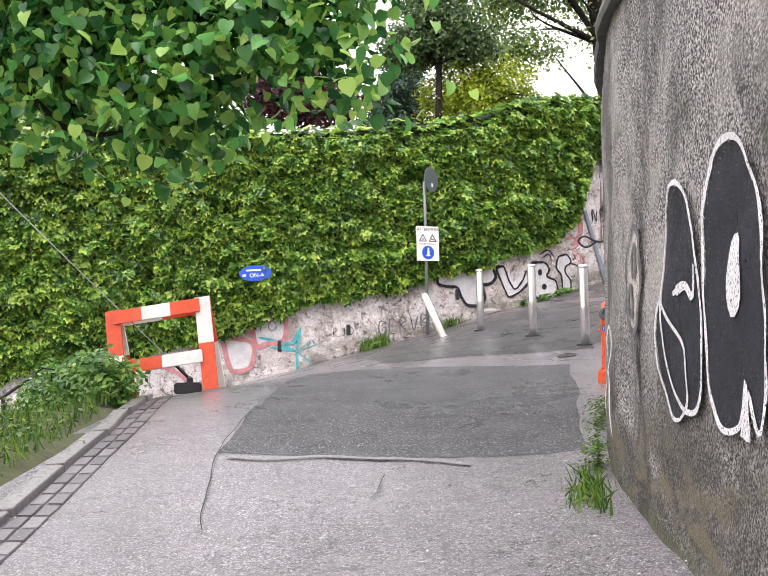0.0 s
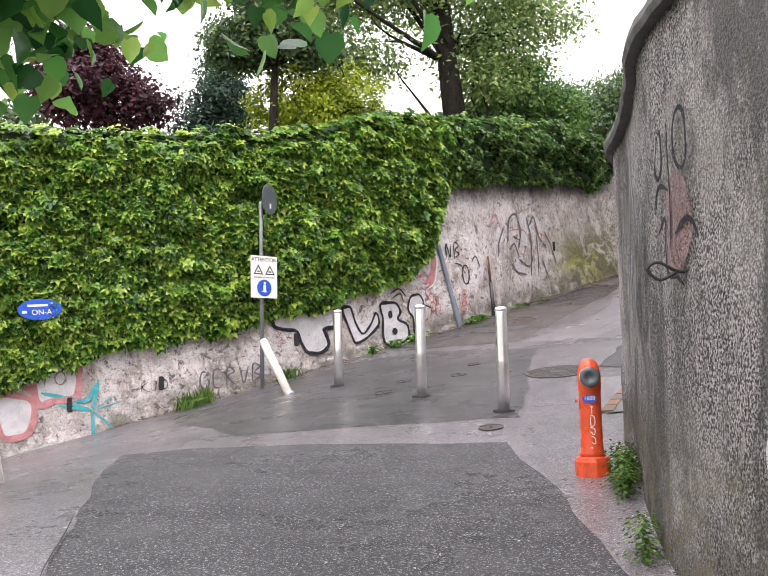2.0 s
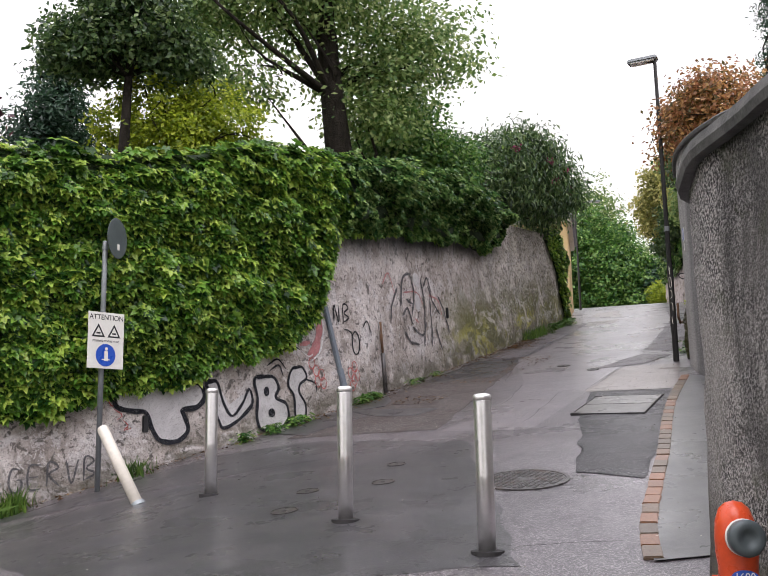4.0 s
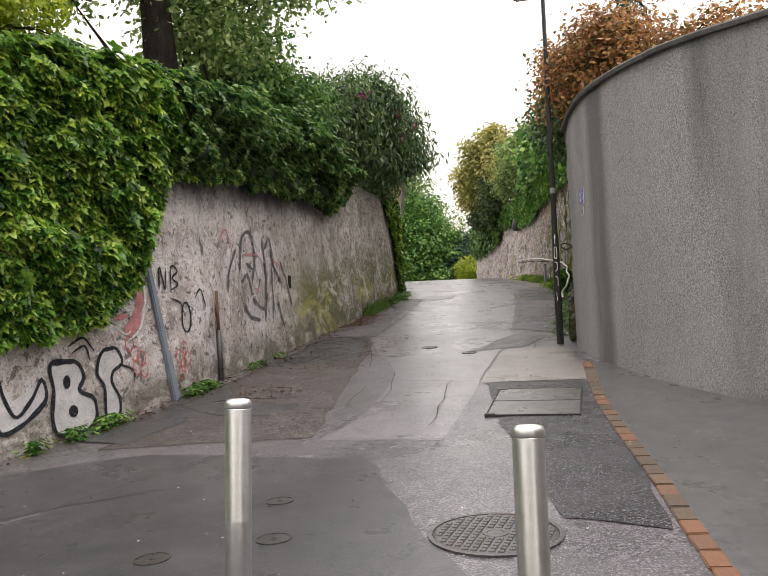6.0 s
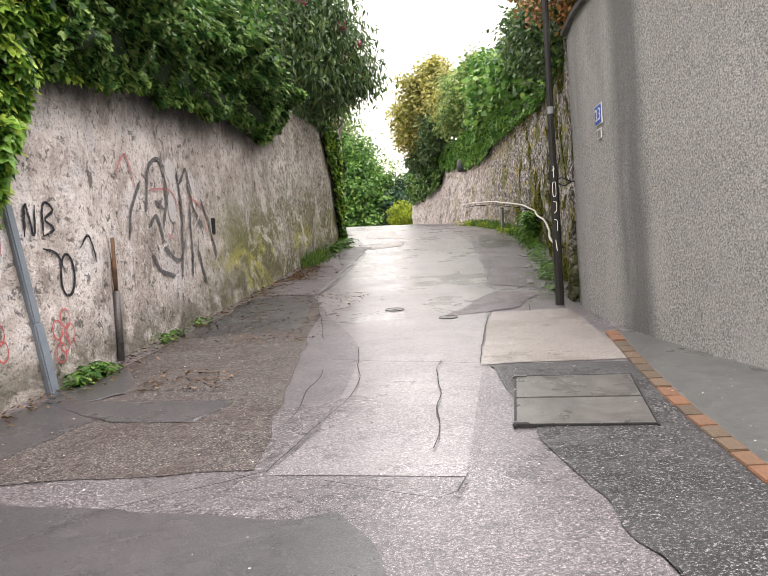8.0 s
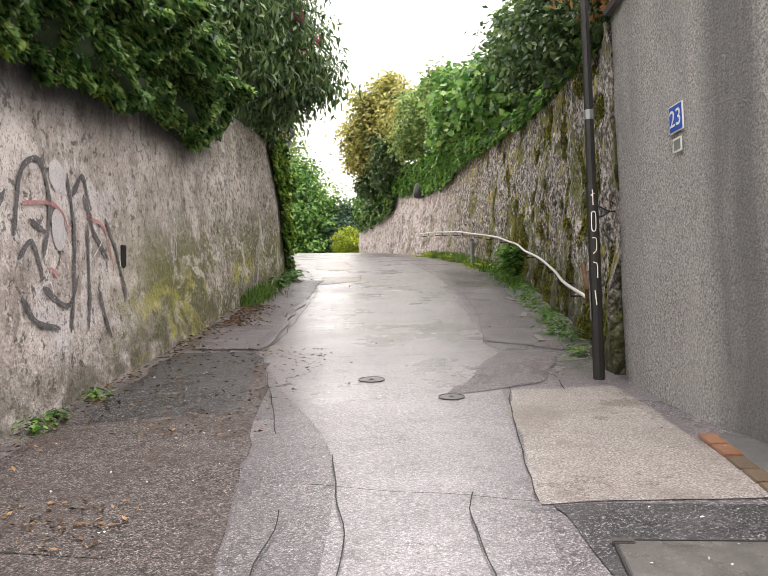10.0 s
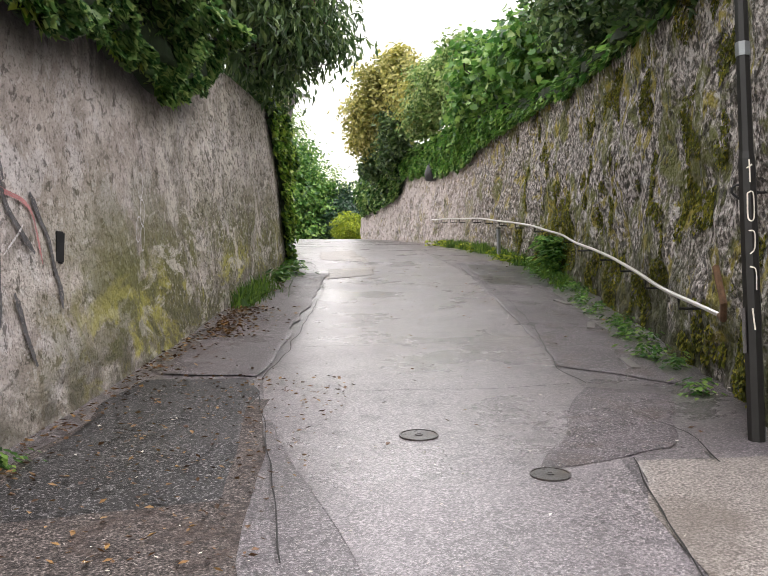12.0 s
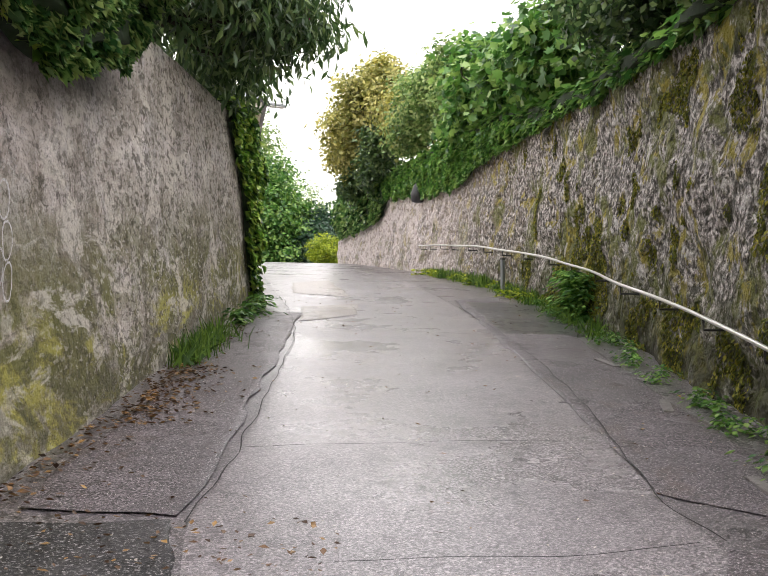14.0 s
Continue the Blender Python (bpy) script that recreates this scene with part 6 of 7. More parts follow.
house("house", "ochre rendered house beyond the end of the wall", (12.75, 31.4), 60, 0, 4.6, 6, 5.2, 9.0, M["ochre"], 0.35, ())
house("house", "pale house with a slate mansard roof behind the trees", (-22, 30), 12, 0, 9, 8, 2.0, 9.4, M["ochre"], 2.6, ((2, 5.0), (4.5, 5.0), (7, 5.0)))
planter = thing("planter_base", "dark low wall under the clipped bush", "low wall", Matrix.Translation((31.9, 54.4, 8.9)))
part("body", block(2.0, 1.2, 1.5, 0.03, (0, 0, 0.45)), M["coping"], planter)


# ---- graffiti: thin coats of paint on the walls ----
def stroke(wall, points, width, off=0.014, taper=True, step=0.03):
    """A painted line on a wall; points are (length along the wall, height)."""
    p, q = curve_through(points, step)
    d = np.gradient(p, axis=0)
    d /= np.maximum(np.linalg.norm(d, axis=1, keepdims=True), 1e-6)
    verts, faces = [], []
    n = len(p)
    for i in range(n):
        w = width / 2 * (0.8 + 0.35 * noise.noise((q[i] * 6, width * 90, 4)))
        if taper and (i < 2 or i > n - 3):
            w *= 0.55
        for o in (-w, w):
            verts.append(wall.at(p[i, 0] - d[i, 1] * o, p[i, 1] + d[i, 0] * o, off))
    for i in range(n - 1):
        faces.append((2 * i, 2 * i + 2, 2 * i + 3, 2 * i + 1))
    return verts, faces


def fill(wall, outline, off=0.011, rings=7):
    """A painted field inside a closed outline."""
    p, _ = curve_through(list(outline) + [outline[0]], 0.04)
    c = p.mean(0)
    verts, faces = [wall.at(c[0], c[1], off)], []
    n = len(p) - 1
    for r in range(1, rings + 1):
        for k in range(n):
            a = c + (p[k] - c) * r / rings
            verts.append(wall.at(a[0], a[1], off))
    for k in range(n):
        j = (k + 1) % n
        faces.append((0, 1 + k, 1 + j))
        for r in range(rings - 1):
            a = 1 + r * n
            faces.append((a + k, a + n + k, a + n + j, a + j))
    return verts, faces


def graffito(label, coats):
    """coats: (part name, material, [meshes])."""
    t = thing("graffiti", label, "graffiti")
    for name, mat, pieces in coats:
        for piece in pieces:
            part(name, piece, M[mat], t)
    return t


def local(wall, x, y):
    """Coordinates for drawing: metres along the wall as seen from the lane, to the right, and height."""
    s = wall.s_at(x, y)
    k = 1 if wall.side < 0 else -1
    return lambda pts: [(s + k * a, b) for a, b in pts]


def oval(cx, cz, rx, rz, n=14, lean=0.0):
    return [(cx + rx * math.cos(2 * math.pi * k / n) + lean * rz * math.sin(2 * math.pi * k / n), cz + rz * math.sin(2 * math.pi * k / n)) for k in range(n)]


def closed(pts):
    return list(pts) + [pts[0], pts[1]]


# bubble letters on the plaster wall
g = local(LEFT, -1.2, 17.05)
T = [(0.0, 2.72), (0.05, 2.55), (0.25, 2.5), (0.42, 2.48), (0.5, 2.3), (0.62, 2.15), (0.85, 2.15), (0.98, 2.28), (0.92, 2.45), (0.9, 2.52), (1.1, 2.56), (1.22, 2.7), (1.12, 2.85), (0.8, 2.84), (0.4, 2.78), (0.15, 2.78)]
V = [(1.25, 2.85), (1.4, 2.88), (1.5, 2.62), (1.62, 2.45), (1.78, 2.6), (1.9, 2.8), (1.95, 2.62), (1.75, 2.42), (1.5, 2.3), (1.42, 2.4)]
B = [(2.0, 2.95), (2.3, 2.98), (2.42, 2.84), (2.36, 2.7), (2.55, 2.62), (2.58, 2.42), (2.4, 2.3), (2.1, 2.28), (2.02, 2.45), (2.04, 2.7)]
S = [(2.66, 3.1), (2.85, 3.14), (2.95, 3.0), (2.82, 2.9), (2.8, 2.78), (2.92, 2.62), (2.9, 2.45), (2.74, 2.44), (2.72, 2.6), (2.7, 2.75), (2.6, 2.88)]
graffito("white bubble letters with thick black outlines on the plaster", [
    ("filling", "spray_silver", [fill(LEFT, g(k)) for k in (T, V, B, S)]),
    ("outline", "spray_black", [stroke(LEFT, g(closed(k)), w, 0.016) for k, w in ((T, 0.07), (V, 0.05), (B, 0.055), (S, 0.045))]
     + [fill(LEFT, g(oval(2.2, 2.78, 0.05, 0.07)), 0.017, 3), fill(LEFT, g(oval(2.28, 2.5, 0.06, 0.06)), 0.017, 3)]
     + [stroke(LEFT, g(p), 0.03) for p in ([(2.2, 3.12), (2.4, 3.22), (2.55, 3.1)], [(2.25, 3.06), (2.42, 3.14), (2.5, 3.0)], [(2.58, 2.62), (2.62, 2.4)], [(2.9, 2.98), (3.1, 2.92), (3.12, 2.8)])])])
graffito("small red scribble on the plaster", [("line", "spray_red", [stroke(LEFT, g(p), 0.018) for p in ([(-0.1, 2.7), (0.0, 2.55), (0.05, 2.65)], [(0.02, 2.52), (0.12, 2.45), (0.06, 2.4)], [(0.12, 2.4), (0.2, 2.33), (0.14, 2.28), (0.24, 2.3)])])])

g = local(LEFT, -4.95, 15.9)
box = [(0.55, 2.02), (0.85, 2.05), (1.05, 2.03), (1.1, 1.8), (1.05, 1.55), (0.75, 1.5), (0.6, 1.45), (0.52, 1.6), (0.5, 1.85)]
low = [(0.0, 1.62), (0.25, 1.6), (0.5, 1.5), (0.5, 1.2), (0.4, 1.05), (0.15, 1.02), (0.05, 1.2), (0.0, 1.45)]
graffito("faded red and white block graffiti low on the plaster", [
    ("filling", "spray_silver", [fill(LEFT, g(box)), fill(LEFT, g(low))]),
    ("outline", "spray_pink", [stroke(LEFT, g(closed(box)), 0.12, 0.015), stroke(LEFT, g(closed(low)), 0.11, 0.015), stroke(LEFT, g([(0.0, 1.7), (0.3, 1.74), (0.55, 1.6)]), 0.09), stroke(LEFT, g([(-0.6, 1.5), (-0.4, 1.2), (-0.1, 1.3)]), 0.1), stroke(LEFT, g([(-1.2, 1.2), (-0.8, 1.0), (-0.6, 0.8)]), 0.1)]),
    ("ring", "spray_brown", [stroke(LEFT, g(closed(oval(0.85, 1.82, 0.07, 0.09))), 0.03, 0.018), stroke(LEFT, g([(0.66, 1.9), (0.64, 1.72)]), 0.03, 0.018)])])
c = (1.28, 1.36)
graffito("teal star-shaped spray tag on the plaster", [("star", "spray_teal", [stroke(LEFT, g([(c[0] + dx * 0.04, c[1] + dz * 0.04), (c[0] + dx * 0.55, c[1] + dz * 0.5), (c[0] + dx, c[1] + dz)]), w) for dx, dz, w in ((0.08, 0.42, 0.07), (0.02, -0.38, 0.06), (-0.45, 0.08, 0.045), (-0.5, 0.2, 0.05), (0.3, -0.28, 0.03), (0.4, 0.12, 0.02), (0.28, 0.2, 0.02))]
                                                             + [stroke(LEFT, g([(0.6, 1.62), (0.9, 1.55), (1.2, 1.5), (1.32, 1.72)]), 0.07)])])


def letters(wall, g, x, z, w, h, word, width, gap=0.25):
    """Stick letters of a hand-drawn tag."""
    shapes = {"K": ([(0, 0), (0.02, 1)], [(0.8, 1), (0.05, 0.45), (0.85, 0)]), "J": ([(0.2, 0.9), (0.6, 1), (0.55, 0.2), (0.2, 0), (0.0, 0.2)],), "O": (closed(oval(0.45, 0.5, 0.42, 0.48, 10)),),
              "N": ([(0, 0), (0.05, 1), (0.6, 0.05), (0.7, 1)],), "B": ([(0, 0), (0.05, 1), (0.7, 0.85), (0.15, 0.52), (0.8, 0.3), (0.0, 0.0)],), "G": ([(0.8, 0.9), (0.2, 0.95), (0.0, 0.4), (0.3, 0.0), (0.8, 0.15), (0.8, 0.5), (0.5, 0.5)],),
              "E": ([(0.8, 1), (0.05, 0.95), (0.05, 0.05), (0.8, 0)], [(0.05, 0.5), (0.65, 0.52)]), "R": ([(0, 0), (0.05, 1), (0.75, 0.8), (0.1, 0.5), (0.85, 0)],), "V": ([(0, 1), (0.4, 0), (0.85, 1)],), "M": ([(0, 0), (0.15, 1), (0.45, 0.4), (0.75, 1), (0.9, 0)],),
              "L": ([(0.05, 1), (0.0, 0.05), (0.75, 0)],), "A": ([(0, 0), (0.4, 1), (0.85, 0)], [(0.2, 0.4), (0.65, 0.4)]), "T": ([(0, 1), (0.9, 0.98)], [(0.45, 1), (0.4, 0)])}
    out = []
    for k, ch in enumerate(word):
        for line in shapes[ch]:
            out.append(stroke(wall, g([(x + (k * (1 + gap) + a) * w, z + b * h + k * w * 0.16) for a, b in line]), width))
    return out


graffito("thin black scrawled tag on the plaster", [("line", "spray_black", letters(LEFT, local(LEFT, -3.1, 16.45), 0, 1.6, 0.11, 0.14, "KJO", 0.014))])
graffito("dark grey scrawled tag near the road sign", [("line", "spray_grey", letters(LEFT, local(LEFT, -2.25, 16.72), 0, 1.62, 0.16, 0.26, "GERVB", 0.028))])
graffito("black scrawled tag above the cable cover", [("line", "spray_black", letters(LEFT, local(LEFT, 1.95, 18.75), 0.05, 3.82, 0.17, 0.27, "NB", 0.03) + letters(LEFT, local(LEFT, 1.95, 18.75), 0.45, 3.38, 0.2, 0.36, "O", 0.032) + [stroke(LEFT, local(LEFT, 1.95, 18.75)(p), 0.03) for p in ([(0.25, 3.75), (0.42, 3.72), (0.5, 3.6)], [(0.72, 3.8), (0.85, 3.92), (0.98, 3.7)])])])
g = local(LEFT, 1.4, 18.4)
graffito("red and white painted streaks by the ivy", [("red", "spray_pink", [stroke(LEFT, g([(0.05, 3.3), (0.2, 3.42), (0.3, 3.7), (0.3, 3.95)]), 0.16), stroke(LEFT, g([(-0.1, 3.45), (0.1, 3.5)]), 0.1)]),
                                                          ("white", "spray_white", [stroke(LEFT, g([(0.1, 3.22), (0.3, 3.4), (0.38, 3.75), (0.36, 4.0)]), 0.03), stroke(LEFT, g([(-0.1, 3.38), (0.1, 3.3), (0.26, 3.5)]), 0.02)])])
graffito("looped red spray scribbles on the plaster", [("line", "spray_red", [stroke(LEFT, g(closed(oval(a, z, 0.06, 0.08, 9))), 0.018) for a, z in ((0.12, 3.2), (0.2, 3.1), (0.3, 3.05), (0.22, 2.95), (0.34, 2.93), (0.92, 3.1), (1.0, 3.0), (1.08, 3.08), (1.03, 3.2), (0.95, 2.92))])])
g = local(LEFT, 3.3, 20.05)
graffito("pale worn strip of bare plaster", [("coat", "spray_silver", [stroke(LEFT, g([(-0.55, 2.95), (-0.6, 3.4), (-0.68, 3.85), (-0.75, 3.95)]), 0.12)])])
faded = [[(0.1, 4.3), (0.2, 4.75), (0.45, 4.9), (0.6, 4.6), (0.5, 4.2)], [(0.9, 4.9), (1.05, 4.5), (1.0, 4.0), (0.95, 3.7)], [(0.5, 4.0), (0.9, 3.9), (1.1, 4.15)], [(1.2, 4.8), (1.5, 4.5), (1.75, 4.35)], [(1.3, 4.6), (1.35, 4.2), (1.3, 3.75)], [(0.2, 3.9), (0.4, 3.75), (0.75, 3.72)],
         [(1.5, 4.1), (1.75, 3.7)], [(1.7, 4.7), (1.95, 4.45), (2.05, 4.2)], [(0.0, 4.6), (-0.2, 4.3), (-0.25, 4.0)], [(1.0, 4.75), (1.2, 4.95), (1.35, 4.7)], [(2.05, 4.25), (2.08, 4.05)], [(0.3, 4.45), (0.55, 4.4)], [(0.15, 4.15), (0.35, 4.3), (0.5, 4.05)]]
graffito("faded grey curling graffiti lines high on the plaster", [("line", "spray_grey", [stroke(LEFT, g(p), 0.055) for p in faded])])
graffito("faded reddish graffiti outlines on the plaster", [("line", "spray_pink", [stroke(LEFT, g(p), 0.035) for p in ([(0.2, 4.55), (0.7, 4.62), (1.0, 4.45)], [(1.25, 4.65), (1.7, 4.6), (1.85, 4.3)], [(-0.5, 4.6), (-0.3, 4.8), (-0.1, 4.5)], [(0.6, 4.15), (0.75, 4.1)])])])
graffito("pale bluish graffiti patches on the plaster", [("patch", "spray_silver", [fill(LEFT, g(oval(a, z, rx, rz)), 0.009, 4) for a, z, rx, rz in ((0.75, 4.85, 0.14, 0.12), (0.75, 4.45, 0.12, 0.16))]), ("line", "spray_white", [stroke(LEFT, g(p), 0.02) for p in ([(0.35, 3.9), (0.6, 4.05), (0.7, 3.85)], [(0.8, 4.3), (0.9, 4.6)], [(1.4, 4.3), (1.6, 4.5)])])])
g = local(LEFT, 5.8, 22.6)
graffito("small white chalk-like tag on the mossy plaster", [("line", "spray_white", [stroke(LEFT, g(closed(oval(a, z, 0.07, 0.1, 9))), 0.016) for a, z in ((0.0, 4.75), (0.1, 4.9), (0.05, 5.1), (0.15, 4.7))])])

# big black letters on the pebbledash wall
def swell(outline, k):
    """An outline made larger about the eye's height."""
    return [(a * k, 1.45 + (z - 1.45) * k) for a, z in outline]


g = local(NEAR, 0.76, 4.5)
one = swell([(0.02, 1.62), (0.02, 1.82), (0.12, 1.95), (0.28, 1.97), (0.42, 1.85), (0.5, 1.62), (0.5, 1.35), (0.42, 1.22), (0.26, 1.22), (0.1, 1.32)], 1.3)
low = swell([(-0.06, 1.45), (0.0, 1.58), (0.14, 1.5), (0.3, 1.4), (0.34, 1.25), (0.2, 1.17), (0.04, 1.22)], 1.3)
two = swell([(0.56, 1.8), (0.66, 1.99), (0.84, 1.99), (1.0, 1.75), (1.04, 1.4), (1.0, 1.2), (0.88, 1.3), (0.8, 1.2), (0.66, 1.2), (0.56, 1.4)], 1.3)
three = swell([(1.08, 1.9), (1.2, 2.1), (1.6, 2.15), (1.95, 2.0), (2.0, 1.6), (1.9, 1.2), (1.5, 1.12), (1.16, 1.2), (1.12, 1.6)], 1.3)
graffito("huge black bubble letters with white outlines on pebbledash", [
    ("filling", "spray_black", [fill(NEAR, g(k), 0.02, 9) for k in (one, low, two, three)]),
    ("outline", "spray_white", [stroke(NEAR, g(closed(k)), w, 0.027) for k, w in ((one, 0.034), (low, 0.028), (two, 0.034), (three, 0.036))]
     + [fill(NEAR, g(swell(oval(0.8, 1.62, 0.06, 0.12), 1.3)), 0.027, 4), stroke(NEAR, g(swell([(0.2, 1.6), (0.34, 1.62), (0.42, 1.58), (0.46, 1.68)], 1.3)), 0.05, 0.027), fill(NEAR, g(swell(oval(1.3, 2.0, 0.05, 0.14), 1.3)), 0.027, 4), fill(NEAR, g(swell([(0.82, 1.18), (0.86, 1.34), (0.92, 1.18)], 1.3)), 0.028, 3)])])

g = local(NEAR, 0.71, 5.42)
ghost = [swell(q, 1.2) for q in (closed(oval(0.25, 1.72, 0.14, 0.24, 12)), closed(oval(0.27, 1.8, 0.04, 0.07, 8)), closed(oval(0.22, 1.62, 0.04, 0.07, 8)), [(0.2, 1.48), (0.28, 1.2), (0.36, 0.9)], [(0.3, 1.46), (0.2, 1.15), (0.1, 0.95)])]
graffito("faded face-like outline painted on pebbledash", [("field", "spray_cream", [fill(NEAR, g(swell(oval(0.25, 1.72, 0.14, 0.24), 1.2)), 0.017, 6)]), ("line", "spray_grey", [stroke(NEAR, g(k), 0.05, 0.024) for k in ghost])])
graffito("pale painted ring low on the pebbledash", [("line", "spray_white", [stroke(NEAR, local(NEAR, 0.69, 5.85)(k), 0.035, 0.024) for k in (closed(oval(-0.1, 1.38, 0.13, 0.15, 10)), [(0.0, 1.25), (0.0, 1.0), (0.05, 0.85)], [(-0.15, 1.24), (-0.12, 0.95)])])])
g = local(NEAR, 0.78, 7.1)
graffito("black scrawled tag over a pink patch on pebbledash", [
    ("patch", "spray_dull_pink", [fill(NEAR, g(oval(0.18, 2.4, 0.2, 0.25)), 0.02, 6)]),
    ("line", "spray_black", [stroke(NEAR, g(k), 0.035, 0.026) for k in (closed(oval(-0.05, 2.78, 0.06, 0.12, 10)), [(0.1, 2.9), (0.12, 2.3)], closed(oval(0.3, 2.78, 0.09, 0.14, 10)), [(-0.15, 2.5), (-0.05, 2.62), (0.08, 2.58)], [(-0.12, 2.4), (0.0, 2.45), (0.05, 2.2), (0.2, 2.15), (0.3, 2.1)], [(0.2, 2.35), (0.35, 2.4), (0.45, 2.3)])])])
g = local(NEAR, 1.05, 8.15)
graffito("faded dark drop-shaped outlines on pebbledash", [("line", "spray_grey", [stroke(NEAR, g(k), 0.045, 0.024) for k in (closed(oval(-0.35, 2.5, 0.09, 0.42, 14)), closed(oval(0.02, 2.35, 0.14, 0.45, 14)), closed(oval(0.35, 2.3, 0.1, 0.4, 14)), [(-0.55, 2.7), (-0.5, 2.2), (-0.45, 1.9)])]),
                                                                ("dark_patch", "spray_grey", [fill(NEAR, g(oval(0.02, 2.42, 0.06, 0.12)), 0.02, 4), fill(NEAR, g(oval(0.08, 2.15, 0.06, 0.1)), 0.02, 4)])])
# ---- grass, weeds and litter ----
def tuft(label, spots, per, height, spread, material="grass", name="grass_tuft", shape="blade", size_vary=0.5, leaf=None):
    """Clumps of blades or small leaves on the ground."""
    pts, ups, along, size = [], [], [], []
    for x, y in spots:
        for _ in range(per):
            a, r = rng.uniform(0, 2 * math.pi), abs(rng.normal()) * spread
            px, py = x + math.cos(a) * r, y + math.sin(a) * r
            h = height * rng.uniform(1 - size_vary, 1 + size_vary)
            lean = np.array((math.cos(a) * 0.5, math.sin(a) * 0.5, 1.0)) + rng.normal(size=3) * 0.25
            z = float(road_height(px, py))
            if shape == "blade":
                pts.append((px, py, z + 0.36 * h))
                along.append(lean)
                ups.append((math.cos(a), math.sin(a), 0.2))
            else:
                pts.append((px, py, z + rng.uniform(0.0, 1.0) * height * 2))
                along.append((math.cos(a), math.sin(a), -0.2))
                ups.append((math.cos(a) * 0.5, math.sin(a) * 0.5, 1.0))
            size.append(leaf * rng.uniform(0.7, 1.3) if leaf else h)
    me = leaf_mesh(name, np.array(pts), np.array(ups), np.array(size), shape, M[material], np.array(along))
    return tagged(new(name, me), label, "grass" if shape == "blade" else "weeds", kind="stuff")


def bank_height(x, y):
    return float(road_height(x, y)) + 0.1 + 0.06 * math.sin(x * 2.1) * math.cos(y * 1.7)


n = 16000
bx, by = rng.uniform(-10, -2.9, n), rng.uniform(2.5, 11.4, n)
ok = inside(bx, by, [(-3.0, 2.0), (-3.2, 5.1), (-3.45, 7.0), (-3.9, 9.3), (-4.5, 10.6), (-7, 11.4), (-10, 10.6), (-10, 2)])
bx, by = bx[ok], by[ok]
bz = np.array([bank_height(x, y) for x, y in zip(bx, by)])
gh = rng.uniform(0.08, 0.26, len(bx)) * (0.7 + 0.6 * np.array([noise.noise((x * 0.8, y * 0.8, 3)) for x, y in zip(bx, by)]))
ang = rng.uniform(0, 2 * math.pi, len(bx))
me = leaf_mesh("grass", np.stack([bx, by, bz + gh * 0.35], 1), np.stack([np.cos(ang), np.sin(ang), np.full(len(bx), 0.3)], 1), gh, "blade", M["grass"], np.stack([np.cos(ang) * 0.5, np.sin(ang) * 0.5, np.ones(len(bx))], 1))
tagged(new("grass", me), "rough green grass on the bank", "grass", kind="stuff")
n = 7000
k = rng.integers(0, len(bx), n)
wz = bz[k] + rng.uniform(0, 0.22, n)
me = leaf_mesh("weeds", np.stack([bx[k] + rng.normal(size=n) * 0.1, by[k] + rng.normal(size=n) * 0.1, wz], 1), np.stack([rng.normal(size=n) * 0.5, rng.normal(size=n) * 0.5, np.ones(n)], 1), rng.uniform(0.035, 0.075, n), "plain", M["grass"])
tagged(new("weeds", me), "leafy weeds on the bank", "weeds", kind="stuff")
tree("weed_bush", "leafy weed bush at the edge of the bank", "bush", [(-4.15, 9.2, float(road_height(-4.15, 9.2)) - 0.05), (-4.15, 9.2, float(road_height(-4.15, 9.2)) + 0.3)], 0.02,
     [(-4.0, 8.9, float(road_height(-4.0, 8.9)) + 0.3, 0.3, 0.4, 0.28), (-4.4, 9.5, float(road_height(-4.4, 9.5)) + 0.35, 0.45, 0.45, 0.3), (-4.9, 9.9, float(road_height(-4.9, 9.9)) + 0.3, 0.5, 0.5, 0.3)], 4200, 0.08, M["green_leaf"], clump=0.07)


def along_wall(wall, a, b, off, count, jitter):
    s0, s1 = wall.s_at(*a), wall.s_at(*b)
    out = []
    for s in rng.uniform(s0, s1, count):
        q = wall.at(s, float(np.interp(s, wall.s, wall.base)) + 0.15, off + abs(rng.normal()) * jitter)
        out.append((q.x, q.y))
    return out


tuft("grass tufts at the foot of the plaster wall", [(-2.25, 16.5), (-2.4, 16.42), (-2.15, 16.58)], 110, 0.2, 0.12)
tuft("grass tufts at the foot of the plaster wall", [(-1.0, 16.98), (-0.85, 17.05)], 70, 0.16, 0.1)
tuft("leafy weeds at the foot of the plaster wall", [(0.85, 17.85), (1.15, 18.05), (1.3, 18.15), (0.45, 17.65), (2.35, 18.9), (2.5, 19.05), (2.6, 19.1)], 130, 0.06, 0.09, "green_leaf", "weeds", "plain")
tuft("leafy weeds at the foot of the plaster wall", [(3.55, 20.1), (3.75, 20.3), (4.2, 20.75)], 80, 0.045, 0.08, "green_leaf", "weeds", "plain")
tuft("grass tufts at the foot of the mossy plaster wall", [(8.4, 25.35), (8.7, 25.7), (9.0, 26.05), (8.1, 25.05)], 110, 0.19, 0.13)
tuft("weeds at the end of the plaster wall", [(9.8, 26.95), (10.4, 27.6), (10.9, 28.2)], 160, 0.08, 0.14, "green_leaf", "weeds", "plain")
tuft("grass tuft at the foot of the pebbledash wall", [(0.52, 5.4), (0.46, 5.55), (0.55, 5.7), (0.5, 5.85)], 44, 0.12, 0.07)
